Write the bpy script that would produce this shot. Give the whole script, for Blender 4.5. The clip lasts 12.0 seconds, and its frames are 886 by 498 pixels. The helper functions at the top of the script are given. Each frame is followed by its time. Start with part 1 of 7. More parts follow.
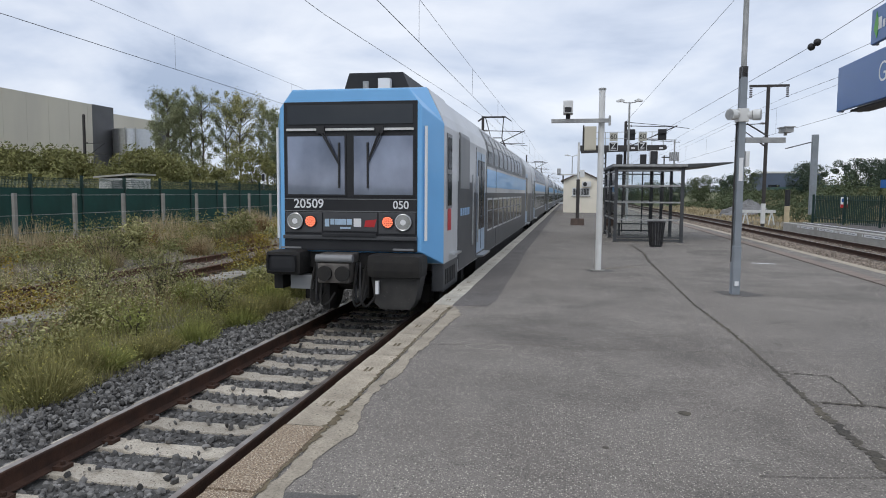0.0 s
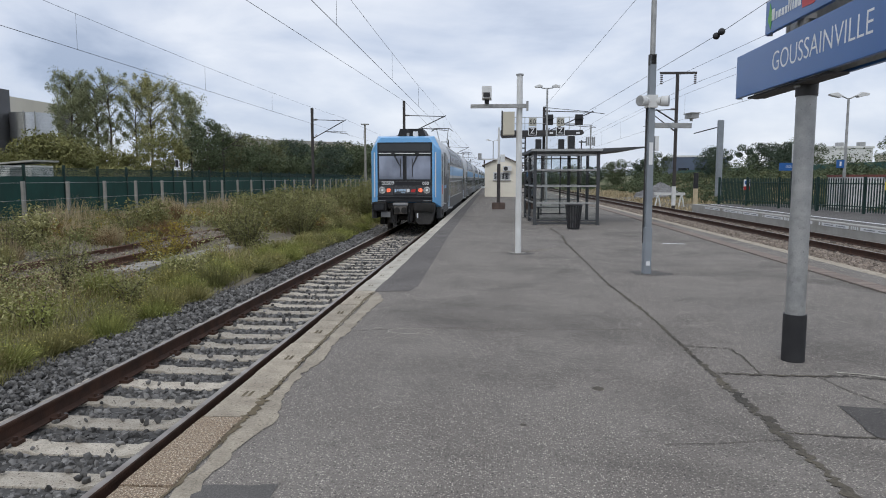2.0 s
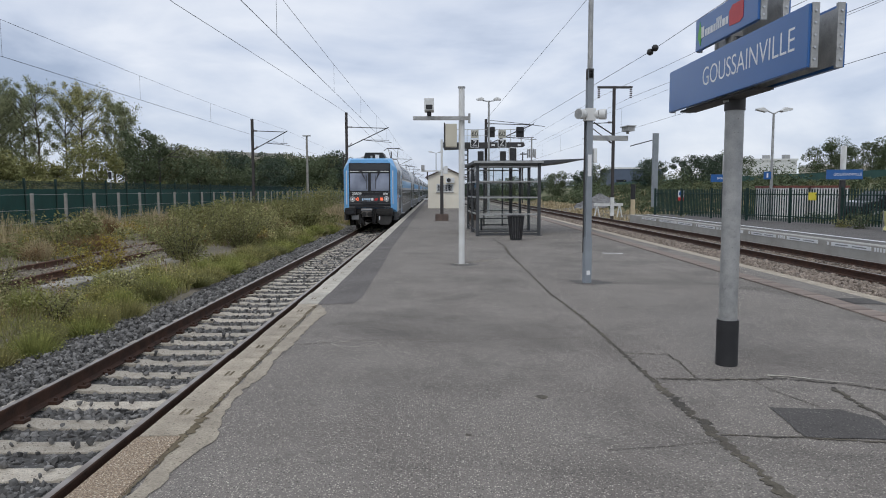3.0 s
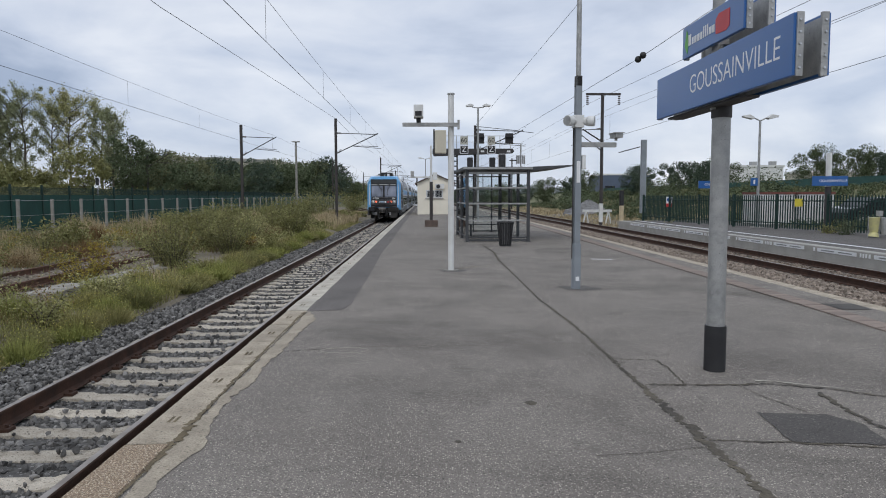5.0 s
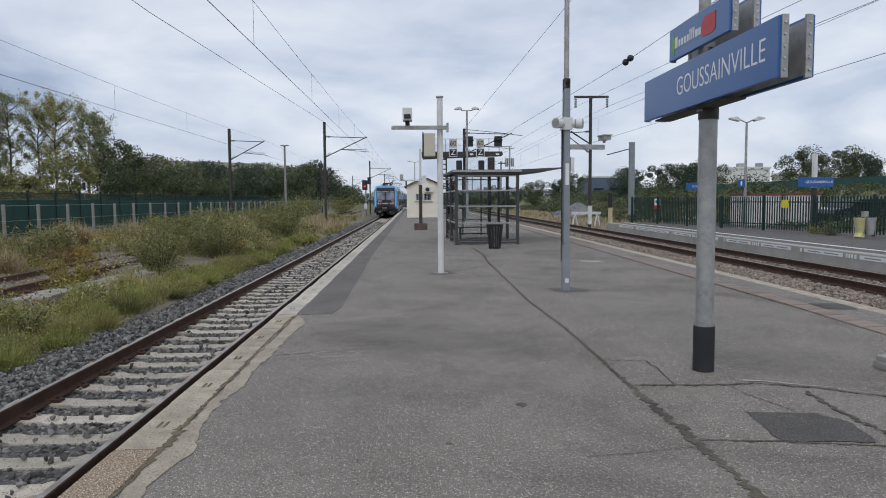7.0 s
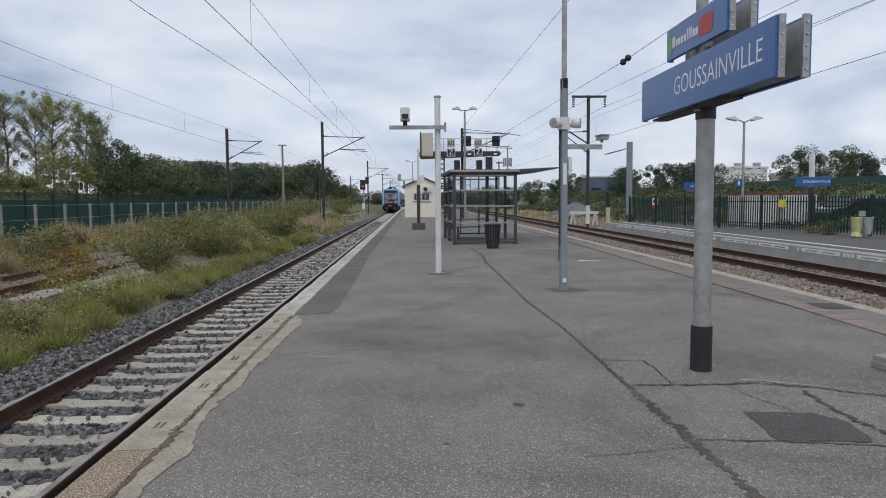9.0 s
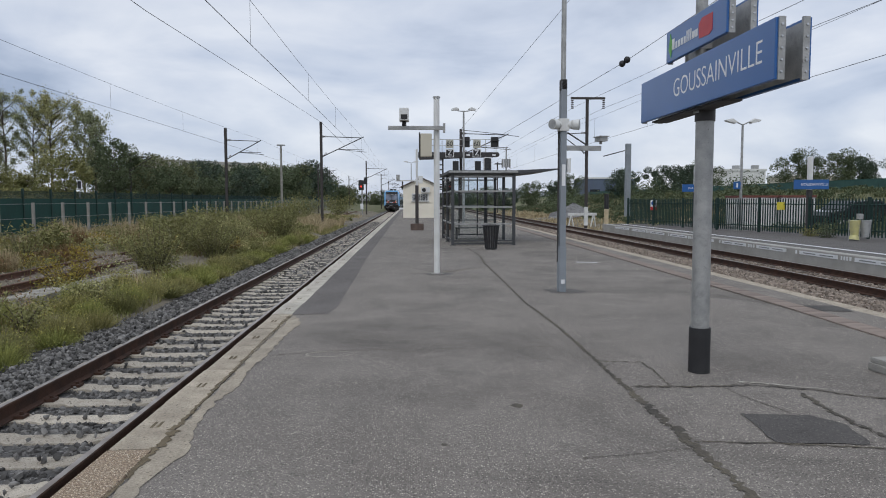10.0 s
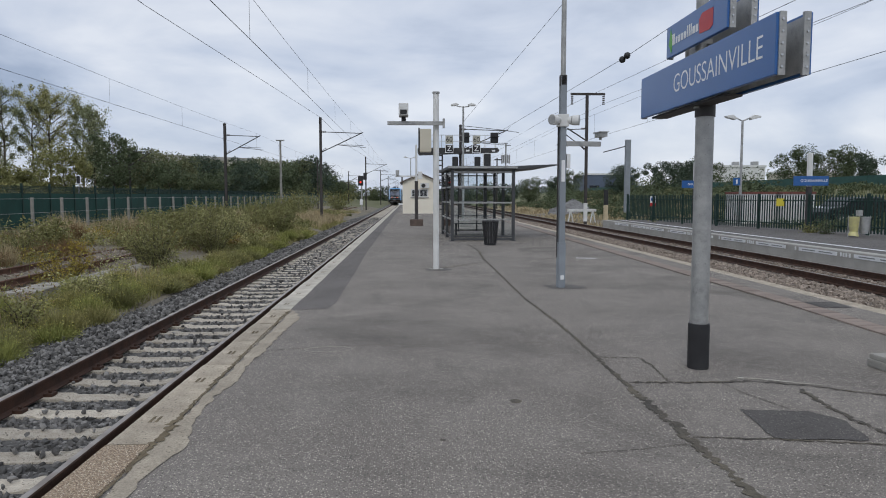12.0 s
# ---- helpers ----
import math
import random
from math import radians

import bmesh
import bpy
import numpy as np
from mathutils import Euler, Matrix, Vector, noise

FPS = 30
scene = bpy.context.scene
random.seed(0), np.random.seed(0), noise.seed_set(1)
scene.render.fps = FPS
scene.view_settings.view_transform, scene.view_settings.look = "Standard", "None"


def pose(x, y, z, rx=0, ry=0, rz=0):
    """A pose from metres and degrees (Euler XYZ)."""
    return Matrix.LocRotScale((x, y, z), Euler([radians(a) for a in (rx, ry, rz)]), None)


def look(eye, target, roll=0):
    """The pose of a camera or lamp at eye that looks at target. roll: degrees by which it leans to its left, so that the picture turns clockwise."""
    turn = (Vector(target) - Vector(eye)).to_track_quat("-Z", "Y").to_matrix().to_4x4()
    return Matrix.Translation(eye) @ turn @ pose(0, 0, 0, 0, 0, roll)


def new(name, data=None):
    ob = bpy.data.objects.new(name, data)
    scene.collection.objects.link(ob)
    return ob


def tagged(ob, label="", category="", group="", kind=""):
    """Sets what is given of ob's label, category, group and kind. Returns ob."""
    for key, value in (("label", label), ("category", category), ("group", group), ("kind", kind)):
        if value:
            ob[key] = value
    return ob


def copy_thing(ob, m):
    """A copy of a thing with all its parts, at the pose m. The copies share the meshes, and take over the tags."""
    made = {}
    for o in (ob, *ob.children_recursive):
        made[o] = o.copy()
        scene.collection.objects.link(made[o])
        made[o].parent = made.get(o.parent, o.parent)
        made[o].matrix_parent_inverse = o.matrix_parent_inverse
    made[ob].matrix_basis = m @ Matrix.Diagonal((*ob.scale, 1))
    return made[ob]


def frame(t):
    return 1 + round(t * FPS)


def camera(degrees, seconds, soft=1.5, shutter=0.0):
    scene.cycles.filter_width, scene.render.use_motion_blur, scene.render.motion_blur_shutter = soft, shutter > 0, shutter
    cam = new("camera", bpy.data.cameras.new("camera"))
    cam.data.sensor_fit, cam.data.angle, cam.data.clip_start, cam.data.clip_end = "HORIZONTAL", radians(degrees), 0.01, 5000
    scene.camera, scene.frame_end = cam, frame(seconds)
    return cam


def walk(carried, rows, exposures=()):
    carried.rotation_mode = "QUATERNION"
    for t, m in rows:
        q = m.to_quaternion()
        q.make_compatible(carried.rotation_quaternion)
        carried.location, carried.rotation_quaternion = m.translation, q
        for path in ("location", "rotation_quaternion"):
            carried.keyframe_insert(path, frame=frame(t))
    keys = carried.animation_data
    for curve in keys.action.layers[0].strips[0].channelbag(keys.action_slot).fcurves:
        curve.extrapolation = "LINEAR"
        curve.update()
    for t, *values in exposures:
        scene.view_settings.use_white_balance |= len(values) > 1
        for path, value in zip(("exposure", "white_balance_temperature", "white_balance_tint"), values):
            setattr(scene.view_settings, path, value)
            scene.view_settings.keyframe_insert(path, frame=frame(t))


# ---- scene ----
cam = camera(65.6, 12.0, soft=1.0)

PATH = [
    (0, (3.379, -0.090, 1.534), (3.0171, 1.8710, 1.3717), 0.40),
    (0.5, (3.401, -0.108, 1.536), (3.1474, 1.8689, 1.3641), 0.83),
    (1, (3.411, -0.117, 1.538), (3.1946, 1.8634, 1.3486), 0.53),
    (1.5, (3.414, -0.116, 1.536), (3.2144, 1.8646, 1.3335), 0.63),
    (2, (3.416, -0.111, 1.536), (3.2741, 1.8741, 1.3316), -0.02),
    (2.5, (3.419, -0.111, 1.533), (3.3741, 1.8806, 1.3454), -0.18),
    (3, (3.418, -0.114, 1.533), (3.4390, 1.8796, 1.3620), -0.14),
    (5, (3.419, -0.119, 1.536), (3.4706, 1.8754, 1.3824), -0.11),
    (5.5, (3.421, -0.119, 1.535), (3.4951, 1.8746, 1.3883), -0.04),
    (6, (3.421, -0.122, 1.534), (3.4964, 1.8713, 1.3875), -0.18),
    (6.5, (3.423, -0.122, 1.533), (3.4969, 1.8719, 1.3829), -0.09),
    (7, (3.419, -0.123, 1.531), (3.5006, 1.8706, 1.3863), -0.41),
    (9, (3.424, -0.117, 1.532), (3.5114, 1.8764, 1.3865), -0.44),
    (9.5, (3.422, -0.115, 1.529), (3.5054, 1.8783, 1.3826), -0.47),
    (10, (3.419, -0.113, 1.530), (3.5119, 1.8806, 1.3867), -0.13),
    (10.5, (3.420, -0.110, 1.528), (3.5056, 1.8825, 1.3750), -0.05),
    (11, (3.418, -0.108, 1.531), (3.5045, 1.8854, 1.3878), 0.02),
    (11.5, (3.417, -0.106, 1.528), (3.5090, 1.8854, 1.3654), 0.02),
    (12, (3.422, -0.103, 1.525), (3.5166, 1.8896, 1.3695), -0.01),
]
walk(cam, [(t, look(eye, target, roll)) for t, eye, target, roll in PATH], [(0, 0.22), (1, 0.19), (2, 0.14), (3, 0.11), (5, 0.06), (9, 0.03), (12, 0.01)])

# ---- light ----
world = bpy.data.worlds.new("overcast_sky")
scene.world = world
world.use_nodes = True


def build_sky():
    nt = world.node_tree
    N, L = nt.nodes, nt.links
    N.clear()
    out, bg = N.new("ShaderNodeOutputWorld"), N.new("ShaderNodeBackground")
    sky = N.new("ShaderNodeTexSky")
    sky.sky_type, sky.sun_disc = "NISHITA", False
    sky.sun_elevation, sky.sun_rotation = radians(42), radians(200)
    dim = N.new("ShaderNodeMix")
    dim.data_type, dim.blend_type = "RGBA", "MULTIPLY"
    dim.inputs["Factor"].default_value = 1.0
    dim.inputs["B"].default_value = (0.09, 0.09, 0.09, 1)
    L.new(sky.outputs[0], dim.inputs["A"])
    tc, mp = N.new("ShaderNodeTexCoord"), N.new("ShaderNodeMapping")
    mp.inputs["Scale"].default_value = (1.7, 1.7, 4.6)
    L.new(tc.outputs["Generated"], mp.inputs[0])
    n1, n2 = N.new("ShaderNodeTexNoise"), N.new("ShaderNodeTexNoise")
    n1.inputs["Scale"].default_value, n1.inputs["Detail"].default_value = 2.2, 7
    n1.inputs["Distortion"].default_value = 0.5
    n2.inputs["Scale"].default_value, n2.inputs["Detail"].default_value = 5.0, 5
    L.new(mp.outputs[0], n1.inputs["Vector"]), L.new(mp.outputs[0], n2.inputs["Vector"])
    add = N.new("ShaderNodeMath")
    add.operation = "MULTIPLY_ADD"
    L.new(n2.outputs[0], add.inputs[0])
    add.inputs[1].default_value = 0.35
    L.new(n1.outputs[0], add.inputs[2])
    ramp = N.new("ShaderNodeValToRGB")
    e = ramp.color_ramp.elements
    e[0].position, e[0].color = 0.46, (0.345, 0.42, 0.575, 1)
    e[1].position, e[1].color = 0.86, (0.80, 0.84, 0.925, 1)
    m = ramp.color_ramp.elements.new(0.62)
    m.color = (0.55, 0.62, 0.765, 1)
    L.new(add.outputs[0], ramp.inputs[0])
    # a brighter, more even cover high up
    sep = N.new("ShaderNodeSeparateXYZ")
    L.new(tc.outputs["Generated"], sep.inputs[0])
    hi = N.new("ShaderNodeMapRange")
    hi.inputs["From Min"].default_value, hi.inputs["From Max"].default_value = 0.12, 0.42
    hi.inputs["To Min"].default_value, hi.inputs["To Max"].default_value = 0.0, 0.7
    L.new(sep.outputs["Z"], hi.inputs[0])
    top = N.new("ShaderNodeMix")
    top.data_type = "RGBA"
    top.inputs["B"].default_value = (0.75, 0.795, 0.885, 1)
    L.new(hi.outputs[0], top.inputs["Factor"]), L.new(ramp.outputs[0], top.inputs["A"])
    mix = N.new("ShaderNodeMix")
    mix.data_type = "RGBA"
    mix.inputs["Factor"].default_value = 0.88
    L.new(dim.outputs["Result"], mix.inputs["A"]), L.new(top.outputs["Result"], mix.inputs["B"])
    L.new(mix.outputs["Result"], bg.inputs[0])
    bg.inputs[1].default_value = 1.0
    L.new(bg.outputs[0], out.inputs[0])


build_sky()
sun = new("sun", bpy.data.lights.new("sun", "SUN"))
sun.data.energy, sun.data.angle, sun.data.color = 0.7, radians(25), (1.0, 0.97, 0.92)
sun.matrix_world = look((0, 0, 60), (14, 50, 0))


# ---- materials ----
def mat(name, c1, c2=None, rough=0.8, metal=0.0, scale=6.0, bump=0.0, fine=60.0, c3=None, spots=0.0, vary=0.0, stretch=(1, 1, 1), coat=0.0, island=False, grain=0.0, stain=0.0):
    """Two colours mixed by a coarse noise, a fine grain on top, an optional third colour in spots, and relief from the grain."""
    m = bpy.data.materials.new(name)
    m.use_nodes = True
    nt = m.node_tree
    N, L = nt.nodes, nt.links
    b = N["Principled BSDF"]
    c2 = c2 or tuple(v * 0.8 for v in c1)
    tc, mp = N.new("ShaderNodeTexCoord"), N.new("ShaderNodeMapping")
    mp.inputs["Scale"].default_value = stretch
    L.new(tc.outputs["Object"], mp.inputs[0])
    n1, n2 = N.new("ShaderNodeTexNoise"), N.new("ShaderNodeTexNoise")
    n1.inputs["Scale"].default_value, n1.inputs["Detail"].default_value = scale, 6
    n2.inputs["Scale"].default_value, n2.inputs["Detail"].default_value = fine, 3
    L.new(mp.outputs[0], n1.inputs["Vector"]), L.new(mp.outputs[0], n2.inputs["Vector"])
    r1 = N.new("ShaderNodeMapRange")
    r1.inputs["From Min"].default_value, r1.inputs["From Max"].default_value = 0.35, 0.65
    L.new(n1.outputs[0], r1.inputs[0])
    mx = N.new("ShaderNodeMix")
    mx.data_type = "RGBA"
    mx.inputs["A"].default_value, mx.inputs["B"].default_value = (*c1, 1), (*c2, 1)
    L.new(r1.outputs[0], mx.inputs["Factor"])
    col = mx.outputs["Result"]
    if c3:
        r3 = N.new("ShaderNodeMapRange")
        r3.inputs["From Min"].default_value, r3.inputs["From Max"].default_value = 0.72 - spots * 0.3, 0.76 - spots * 0.3
        L.new(n2.outputs[0], r3.inputs[0])
        m3 = N.new("ShaderNodeMix")
        m3.data_type = "RGBA"
        m3.inputs["B"].default_value = (*c3, 1)
        L.new(r3.outputs[0], m3.inputs["Factor"]), L.new(col, m3.inputs["A"])
        col = m3.outputs["Result"]
    if grain:
        n3, m4, mul = N.new("ShaderNodeTexNoise"), N.new("ShaderNodeMapRange"), N.new("ShaderNodeMix")
        n3.inputs["Scale"].default_value, n3.inputs["Detail"].default_value = fine * 1.5, 4
        n3.inputs["Roughness"].default_value = 0.8
        L.new(mp.outputs[0], n3.inputs["Vector"])
        m4.inputs["From Min"].default_value, m4.inputs["From Max"].default_value = 0.32, 0.68
        m4.inputs["To Min"].default_value, m4.inputs["To Max"].default_value = 1 - grain, 1 + grain
        L.new(n3.outputs[0], m4.inputs[0])
        mul.data_type, mul.blend_type = "RGBA", "MULTIPLY"
        mul.inputs["Factor"].default_value = 1.0
        L.new(col, mul.inputs["A"]), L.new(m4.outputs[0], mul.inputs["B"])
        col = mul.outputs["Result"]
    if stain:
        n5, m5, mul5 = N.new("ShaderNodeTexNoise"), N.new("ShaderNodeMapRange"), N.new("ShaderNodeMix")
        n5.inputs["Scale"].default_value, n5.inputs["Detail"].default_value = scale * 0.55, 7
        n5.inputs["Roughness"].default_value, n5.inputs["Distortion"].default_value = 0.68, 0.6
        L.new(mp.outputs[0], n5.inputs["Vector"])
        m5.inputs["From Min"].default_value, m5.inputs["From Max"].default_value = 0.53, 0.72
        m5.inputs["To Min"].default_value, m5.inputs["To Max"].default_value = 1.02, 1 - stain
        L.new(n5.outputs[0], m5.inputs[0])
        mul5.data_type, mul5.blend_type = "RGBA", "MULTIPLY"
        mul5.inputs["Factor"].default_value = 1.0
        L.new(col, mul5.inputs["A"]), L.new(m5.outputs[0], mul5.inputs["B"])
        col = mul5.outputs["Result"]
    if vary:
        hs, mr = N.new("ShaderNodeHueSaturation"), N.new("ShaderNodeMapRange")
        mr.inputs["To Min"].default_value, mr.inputs["To Max"].default_value = 1 - vary, 1 + vary
        src = N.new("ShaderNodeNewGeometry").outputs["Random Per Island"] if island else N.new("ShaderNodeObjectInfo").outputs["Random"]
        L.new(src, mr.inputs[0]), L.new(mr.outputs[0], hs.inputs["Value"]), L.new(col, hs.inputs["Color"])
        col = hs.outputs[0]
    L.new(col, b.inputs["Base Color"])
    b.inputs["Roughness"].default_value, b.inputs["Metallic"].default_value = rough, metal
    b.inputs["Coat Weight"].default_value = coat
    if bump:
        bp = N.new("ShaderNodeBump")
        bp.inputs["Strength"].default_value, bp.inputs["Distance"].default_value = min(1, bump), 0.01
        L.new(n2.outputs[0], bp.inputs["Height"]), L.new(bp.outputs[0], b.inputs["Normal"])
    return m


def glow(name, c, s):
    m = bpy.data.materials.new(name)
    m.use_nodes = True
    b = m.node_tree.nodes["Principled BSDF"]
    b.inputs["Base Color"].default_value = (*c, 1)
    b.inputs["Emission Color"].default_value, b.inputs["Emission Strength"].default_value = (*c, 1), s
    return m


def clear_glass(name, tint=(0.94, 0.96, 0.96), share=0.8):
    m = bpy.data.materials.new(name)
    m.use_nodes = True
    N, L = m.node_tree.nodes, m.node_tree.links
    N.clear()
    out, mixs, tr, gl, fr = (N.new("ShaderNode" + k) for k in ("OutputMaterial", "MixShader", "BsdfTransparent", "BsdfGlossy", "Fresnel"))
    tr.inputs[0].default_value = (*(v * share + 1 - share for v in tint), 1)
    gl.inputs["Roughness"].default_value = 0.03
    fr.inputs["IOR"].default_value = 1.22
    L.new(fr.outputs[0], mixs.inputs[0]), L.new(tr.outputs[0], mixs.inputs[1]), L.new(gl.outputs[0], mixs.inputs[2]), L.new(mixs.outputs[0], out.inputs[0])
    return m


def asphalt(name, tone, chip, share, blotch):
    """Rolled asphalt: grey binder with pale and dark stone chips, worn smooth in large uneven blotches."""
    m = bpy.data.materials.new(name)
    m.use_nodes = True
    N, L = m.node_tree.nodes, m.node_tree.links
    b = N["Principled BSDF"]
    co = N.new("ShaderNodeTexCoord").outputs["Object"]

    def noise_tex(scale, detail, rough=0.5, twist=0.0):
        n = N.new("ShaderNodeTexNoise")
        n.inputs["Scale"].default_value, n.inputs["Detail"].default_value = scale, detail
        n.inputs["Roughness"].default_value, n.inputs["Distortion"].default_value = rough, twist
        L.new(co, n.inputs["Vector"])
        return n.outputs[0]

    def ranged(src, a, b2, lo, hi):
        r = N.new("ShaderNodeMapRange")
        r.inputs["From Min"].default_value, r.inputs["From Max"].default_value = a, b2
        r.inputs["To Min"].default_value, r.inputs["To Max"].default_value = lo, hi
        L.new(src, r.inputs[0])
        return r.outputs[0]

    def mixed(kind, fac, a, b2):
        x = N.new("ShaderNodeMix")
        x.data_type, x.blend_type = "RGBA", kind
        for key, v in (("Factor", fac), ("A", a), ("B", b2)):
            if isinstance(v, (int, float)):
                x.inputs[key].default_value = v
            elif isinstance(v, tuple):
                x.inputs[key].default_value = (*v, 1)
            else:
                L.new(v, x.inputs[key])
        return x.outputs["Result"]

    def times(a, b2):
        x = N.new("ShaderNodeMath")
        x.operation = "MULTIPLY"
        L.new(a, x.inputs[0]), L.new(b2, x.inputs[1])
        return x.outputs[0]

    col = mixed("MIX", ranged(noise_tex(1.1, 7, 0.6, 0.4), 0.38, 0.64, 0, 1), tone, tuple(v * k for v, k in zip(tone, (0.80, 0.79, 0.79))))
    heights = []
    for scale, pick, shade in ((84.0, share, chip), (118.0, share * 1.1, tuple(v * 0.8 for v in chip)), (70.0, 0.36, tuple(v * 0.32 for v in tone))):
        v = N.new("ShaderNodeTexVoronoi")
        v.inputs["Scale"].default_value = scale
        L.new(co, v.inputs["Vector"])
        sep = N.new("ShaderNodeSeparateColor")
        L.new(v.outputs["Color"], sep.inputs[0])
        chosen = times(ranged(sep.outputs[0], 1 - pick - 0.01, 1 - pick + 0.01, 0, 1), ranged(v.outputs["Distance"], 0.28, 0.46, 1, 0))
        col = mixed("MIX", times(chosen, ranged(sep.outputs[1], 0, 1, 0.35, 1)), col, shade)
        heights.append(v.outputs["Distance"])
    col = mixed("MULTIPLY", 1.0, col, ranged(noise_tex(190, 3, 0.85), 0.34, 0.66, 0.62, 1.38))
    col = mixed("MULTIPLY", 1.0, col, ranged(noise_tex(0.42, 8, 0.62, 0.9), 0.50, 0.68, 1.03, 1 - blotch))
    col = mixed("MULTIPLY", 1.0, col, ranged(noise_tex(2.6, 6, 0.7, 0.5), 0.56, 0.74, 1.0, 1 - blotch * 0.8))
    L.new(col, b.inputs["Base Color"])
    b.inputs["Roughness"].default_value = 0.93
    b.inputs["Specular IOR Level"].default_value = 0.35
    bp = N.new("ShaderNodeBump")
    bp.inputs["Strength"].default_value, bp.inputs["Distance"].default_value = 0.7, 0.004
    L.new(heights[0], bp.inputs["Height"]), L.new(bp.outputs[0], b.inputs["Normal"])
    return m


ASPHALT = asphalt("worn_asphalt", (0.208, 0.189, 0.169), (0.66, 0.61, 0.52), 0.27, 0.30)
PATCH_TAR = asphalt("tar_patch", (0.098, 0.092, 0.087), (0.26, 0.245, 0.22), 0.16, 0.25)
ASPHALT_DARK = mat("dark_asphalt", (0.13, 0.122, 0.114), (0.104, 0.098, 0.092), 0.9, scale=1.3, bump=0.8, fine=100, c3=(0.2, 0.19, 0.18), spots=0.25, grain=0.4)
ASPHALT_BAND = asphalt("newer_asphalt", (0.155, 0.143, 0.134), (0.36, 0.34, 0.30), 0.10, 0.18)
CRACK = mat("crack_filler", (0.062, 0.056, 0.047), (0.125, 0.108, 0.08), 0.95, scale=3, bump=0.8, grain=0.4)
EDGE = mat("edge_concrete", (0.46, 0.40, 0.315), (0.33, 0.285, 0.22), 0.92, scale=5, bump=1.0, fine=38, c3=(0.16, 0.14, 0.11), spots=0.33, vary=0.12, grain=0.3)
EDGE_PALE = mat("edge_concrete_painted", (0.56, 0.53, 0.46), (0.42, 0.385, 0.32), 0.9, scale=5, bump=0.8, fine=38, c3=(0.26, 0.24, 0.2), spots=0.3, vary=0.14, grain=0.25)
PEBBLED = mat("pebbled_concrete", (0.42, 0.325, 0.225), (0.16, 0.11, 0.075), 0.95, scale=70, bump=1.0, fine=95, c3=(0.70, 0.62, 0.49), spots=0.47, grain=0.5)
MORTAR = mat("pale_mortar", (0.40, 0.35, 0.275), (0.30, 0.262, 0.205), 0.92, scale=4, bump=0.5, c3=(0.2, 0.17, 0.125), spots=0.3, grain=0.3, fine=45)
MOSS = mat("joint_dirt", (0.115, 0.09, 0.055), (0.18, 0.145, 0.09), 1.0, scale=9, bump=0.6)
CONCRETE = mat("concrete", (0.42, 0.41, 0.38), (0.34, 0.33, 0.30), 0.9, scale=2, bump=0.5, c3=(0.25, 0.24, 0.22), spots=0.15)
CONC_POST = mat("weathered_concrete", (0.33, 0.32, 0.29), (0.24, 0.23, 0.21), 0.92, scale=3, bump=0.5)
SLEEPER = mat("sleeper_concrete", (0.52, 0.475, 0.40), (0.40, 0.355, 0.29), 0.92, scale=7, bump=0.9, fine=40, c3=(0.17, 0.145, 0.115), spots=0.33, vary=0.18, grain=0.3)
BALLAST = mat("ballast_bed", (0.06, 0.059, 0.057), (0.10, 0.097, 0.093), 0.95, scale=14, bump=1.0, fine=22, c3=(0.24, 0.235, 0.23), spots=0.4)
STONE = mat("ballast_stone", (0.195, 0.19, 0.182), (0.09, 0.087, 0.083), 0.92, scale=9, bump=0.5, vary=0.7, island=True)
STONE_TAN = mat("old_ballast_stone", (0.30, 0.25, 0.205), (0.2, 0.165, 0.135), 0.95, scale=9, bump=0.4, vary=0.4, island=True)
RAIL_RUST = mat("rusty_rail", (0.085, 0.042, 0.027), (0.05, 0.028, 0.02), 0.85, metal=0.25, scale=6, bump=0.5)
RAIL_TOP = mat("rail_running_face", (0.38, 0.34, 0.31), (0.24, 0.2, 0.17), 0.36, metal=0.8, scale=5)
OLD_RUST = mat("old_rust", (0.14, 0.07, 0.045), (0.09, 0.05, 0.035), 0.95, scale=7, bump=0.6)
SOIL = mat("weedy_soil", (0.13, 0.115, 0.075), (0.19, 0.165, 0.125), 1.0, scale=0.8, bump=1.0, fine=14, c3=(0.30, 0.275, 0.235), spots=0.35, grain=0.3)
MEADOW = mat("rough_meadow", (0.10, 0.12, 0.05), (0.16, 0.15, 0.08), 1.0, scale=0.25, bump=0.8, fine=3, c3=(0.075, 0.09, 0.035), spots=0.3)
GALV = mat("galvanised_steel", (0.44, 0.44, 0.43), (0.33, 0.335, 0.33), 0.55, metal=0.5, scale=9, bump=0.15, c3=(0.24, 0.24, 0.235), spots=0.14, stain=0.3, grain=0.1)
GREY_PAINT = mat("blue_grey_paint", (0.27, 0.30, 0.33), (0.22, 0.245, 0.27), 0.6, scale=3, bump=0.15)
WHITE_PAINT = mat("white_paint", (0.74, 0.75, 0.74), (0.64, 0.64, 0.62), 0.55, scale=3, bump=0.1)
DARK_STEEL = mat("dark_steel", (0.045, 0.045, 0.048), (0.065, 0.06, 0.058), 0.7, metal=0.2, scale=4, bump=0.2)
MAST_BROWN = mat("mast_steel", (0.062, 0.055, 0.052), (0.045, 0.04, 0.04), 0.8, scale=3, bump=0.2)
BLACK = mat("black_plastic", (0.018, 0.018, 0.02), (0.028, 0.028, 0.03), 0.6, scale=5, bump=0.1)
SIGN_BLUE = mat("sign_blue_enamel", (0.014, 0.100, 0.320), (0.018, 0.112, 0.345), 0.32, scale=1.2, coat=0.2)
SIGN_WHITE = mat("sign_white", (0.80, 0.81, 0.82), (0.76, 0.77, 0.78), 0.45, scale=2)
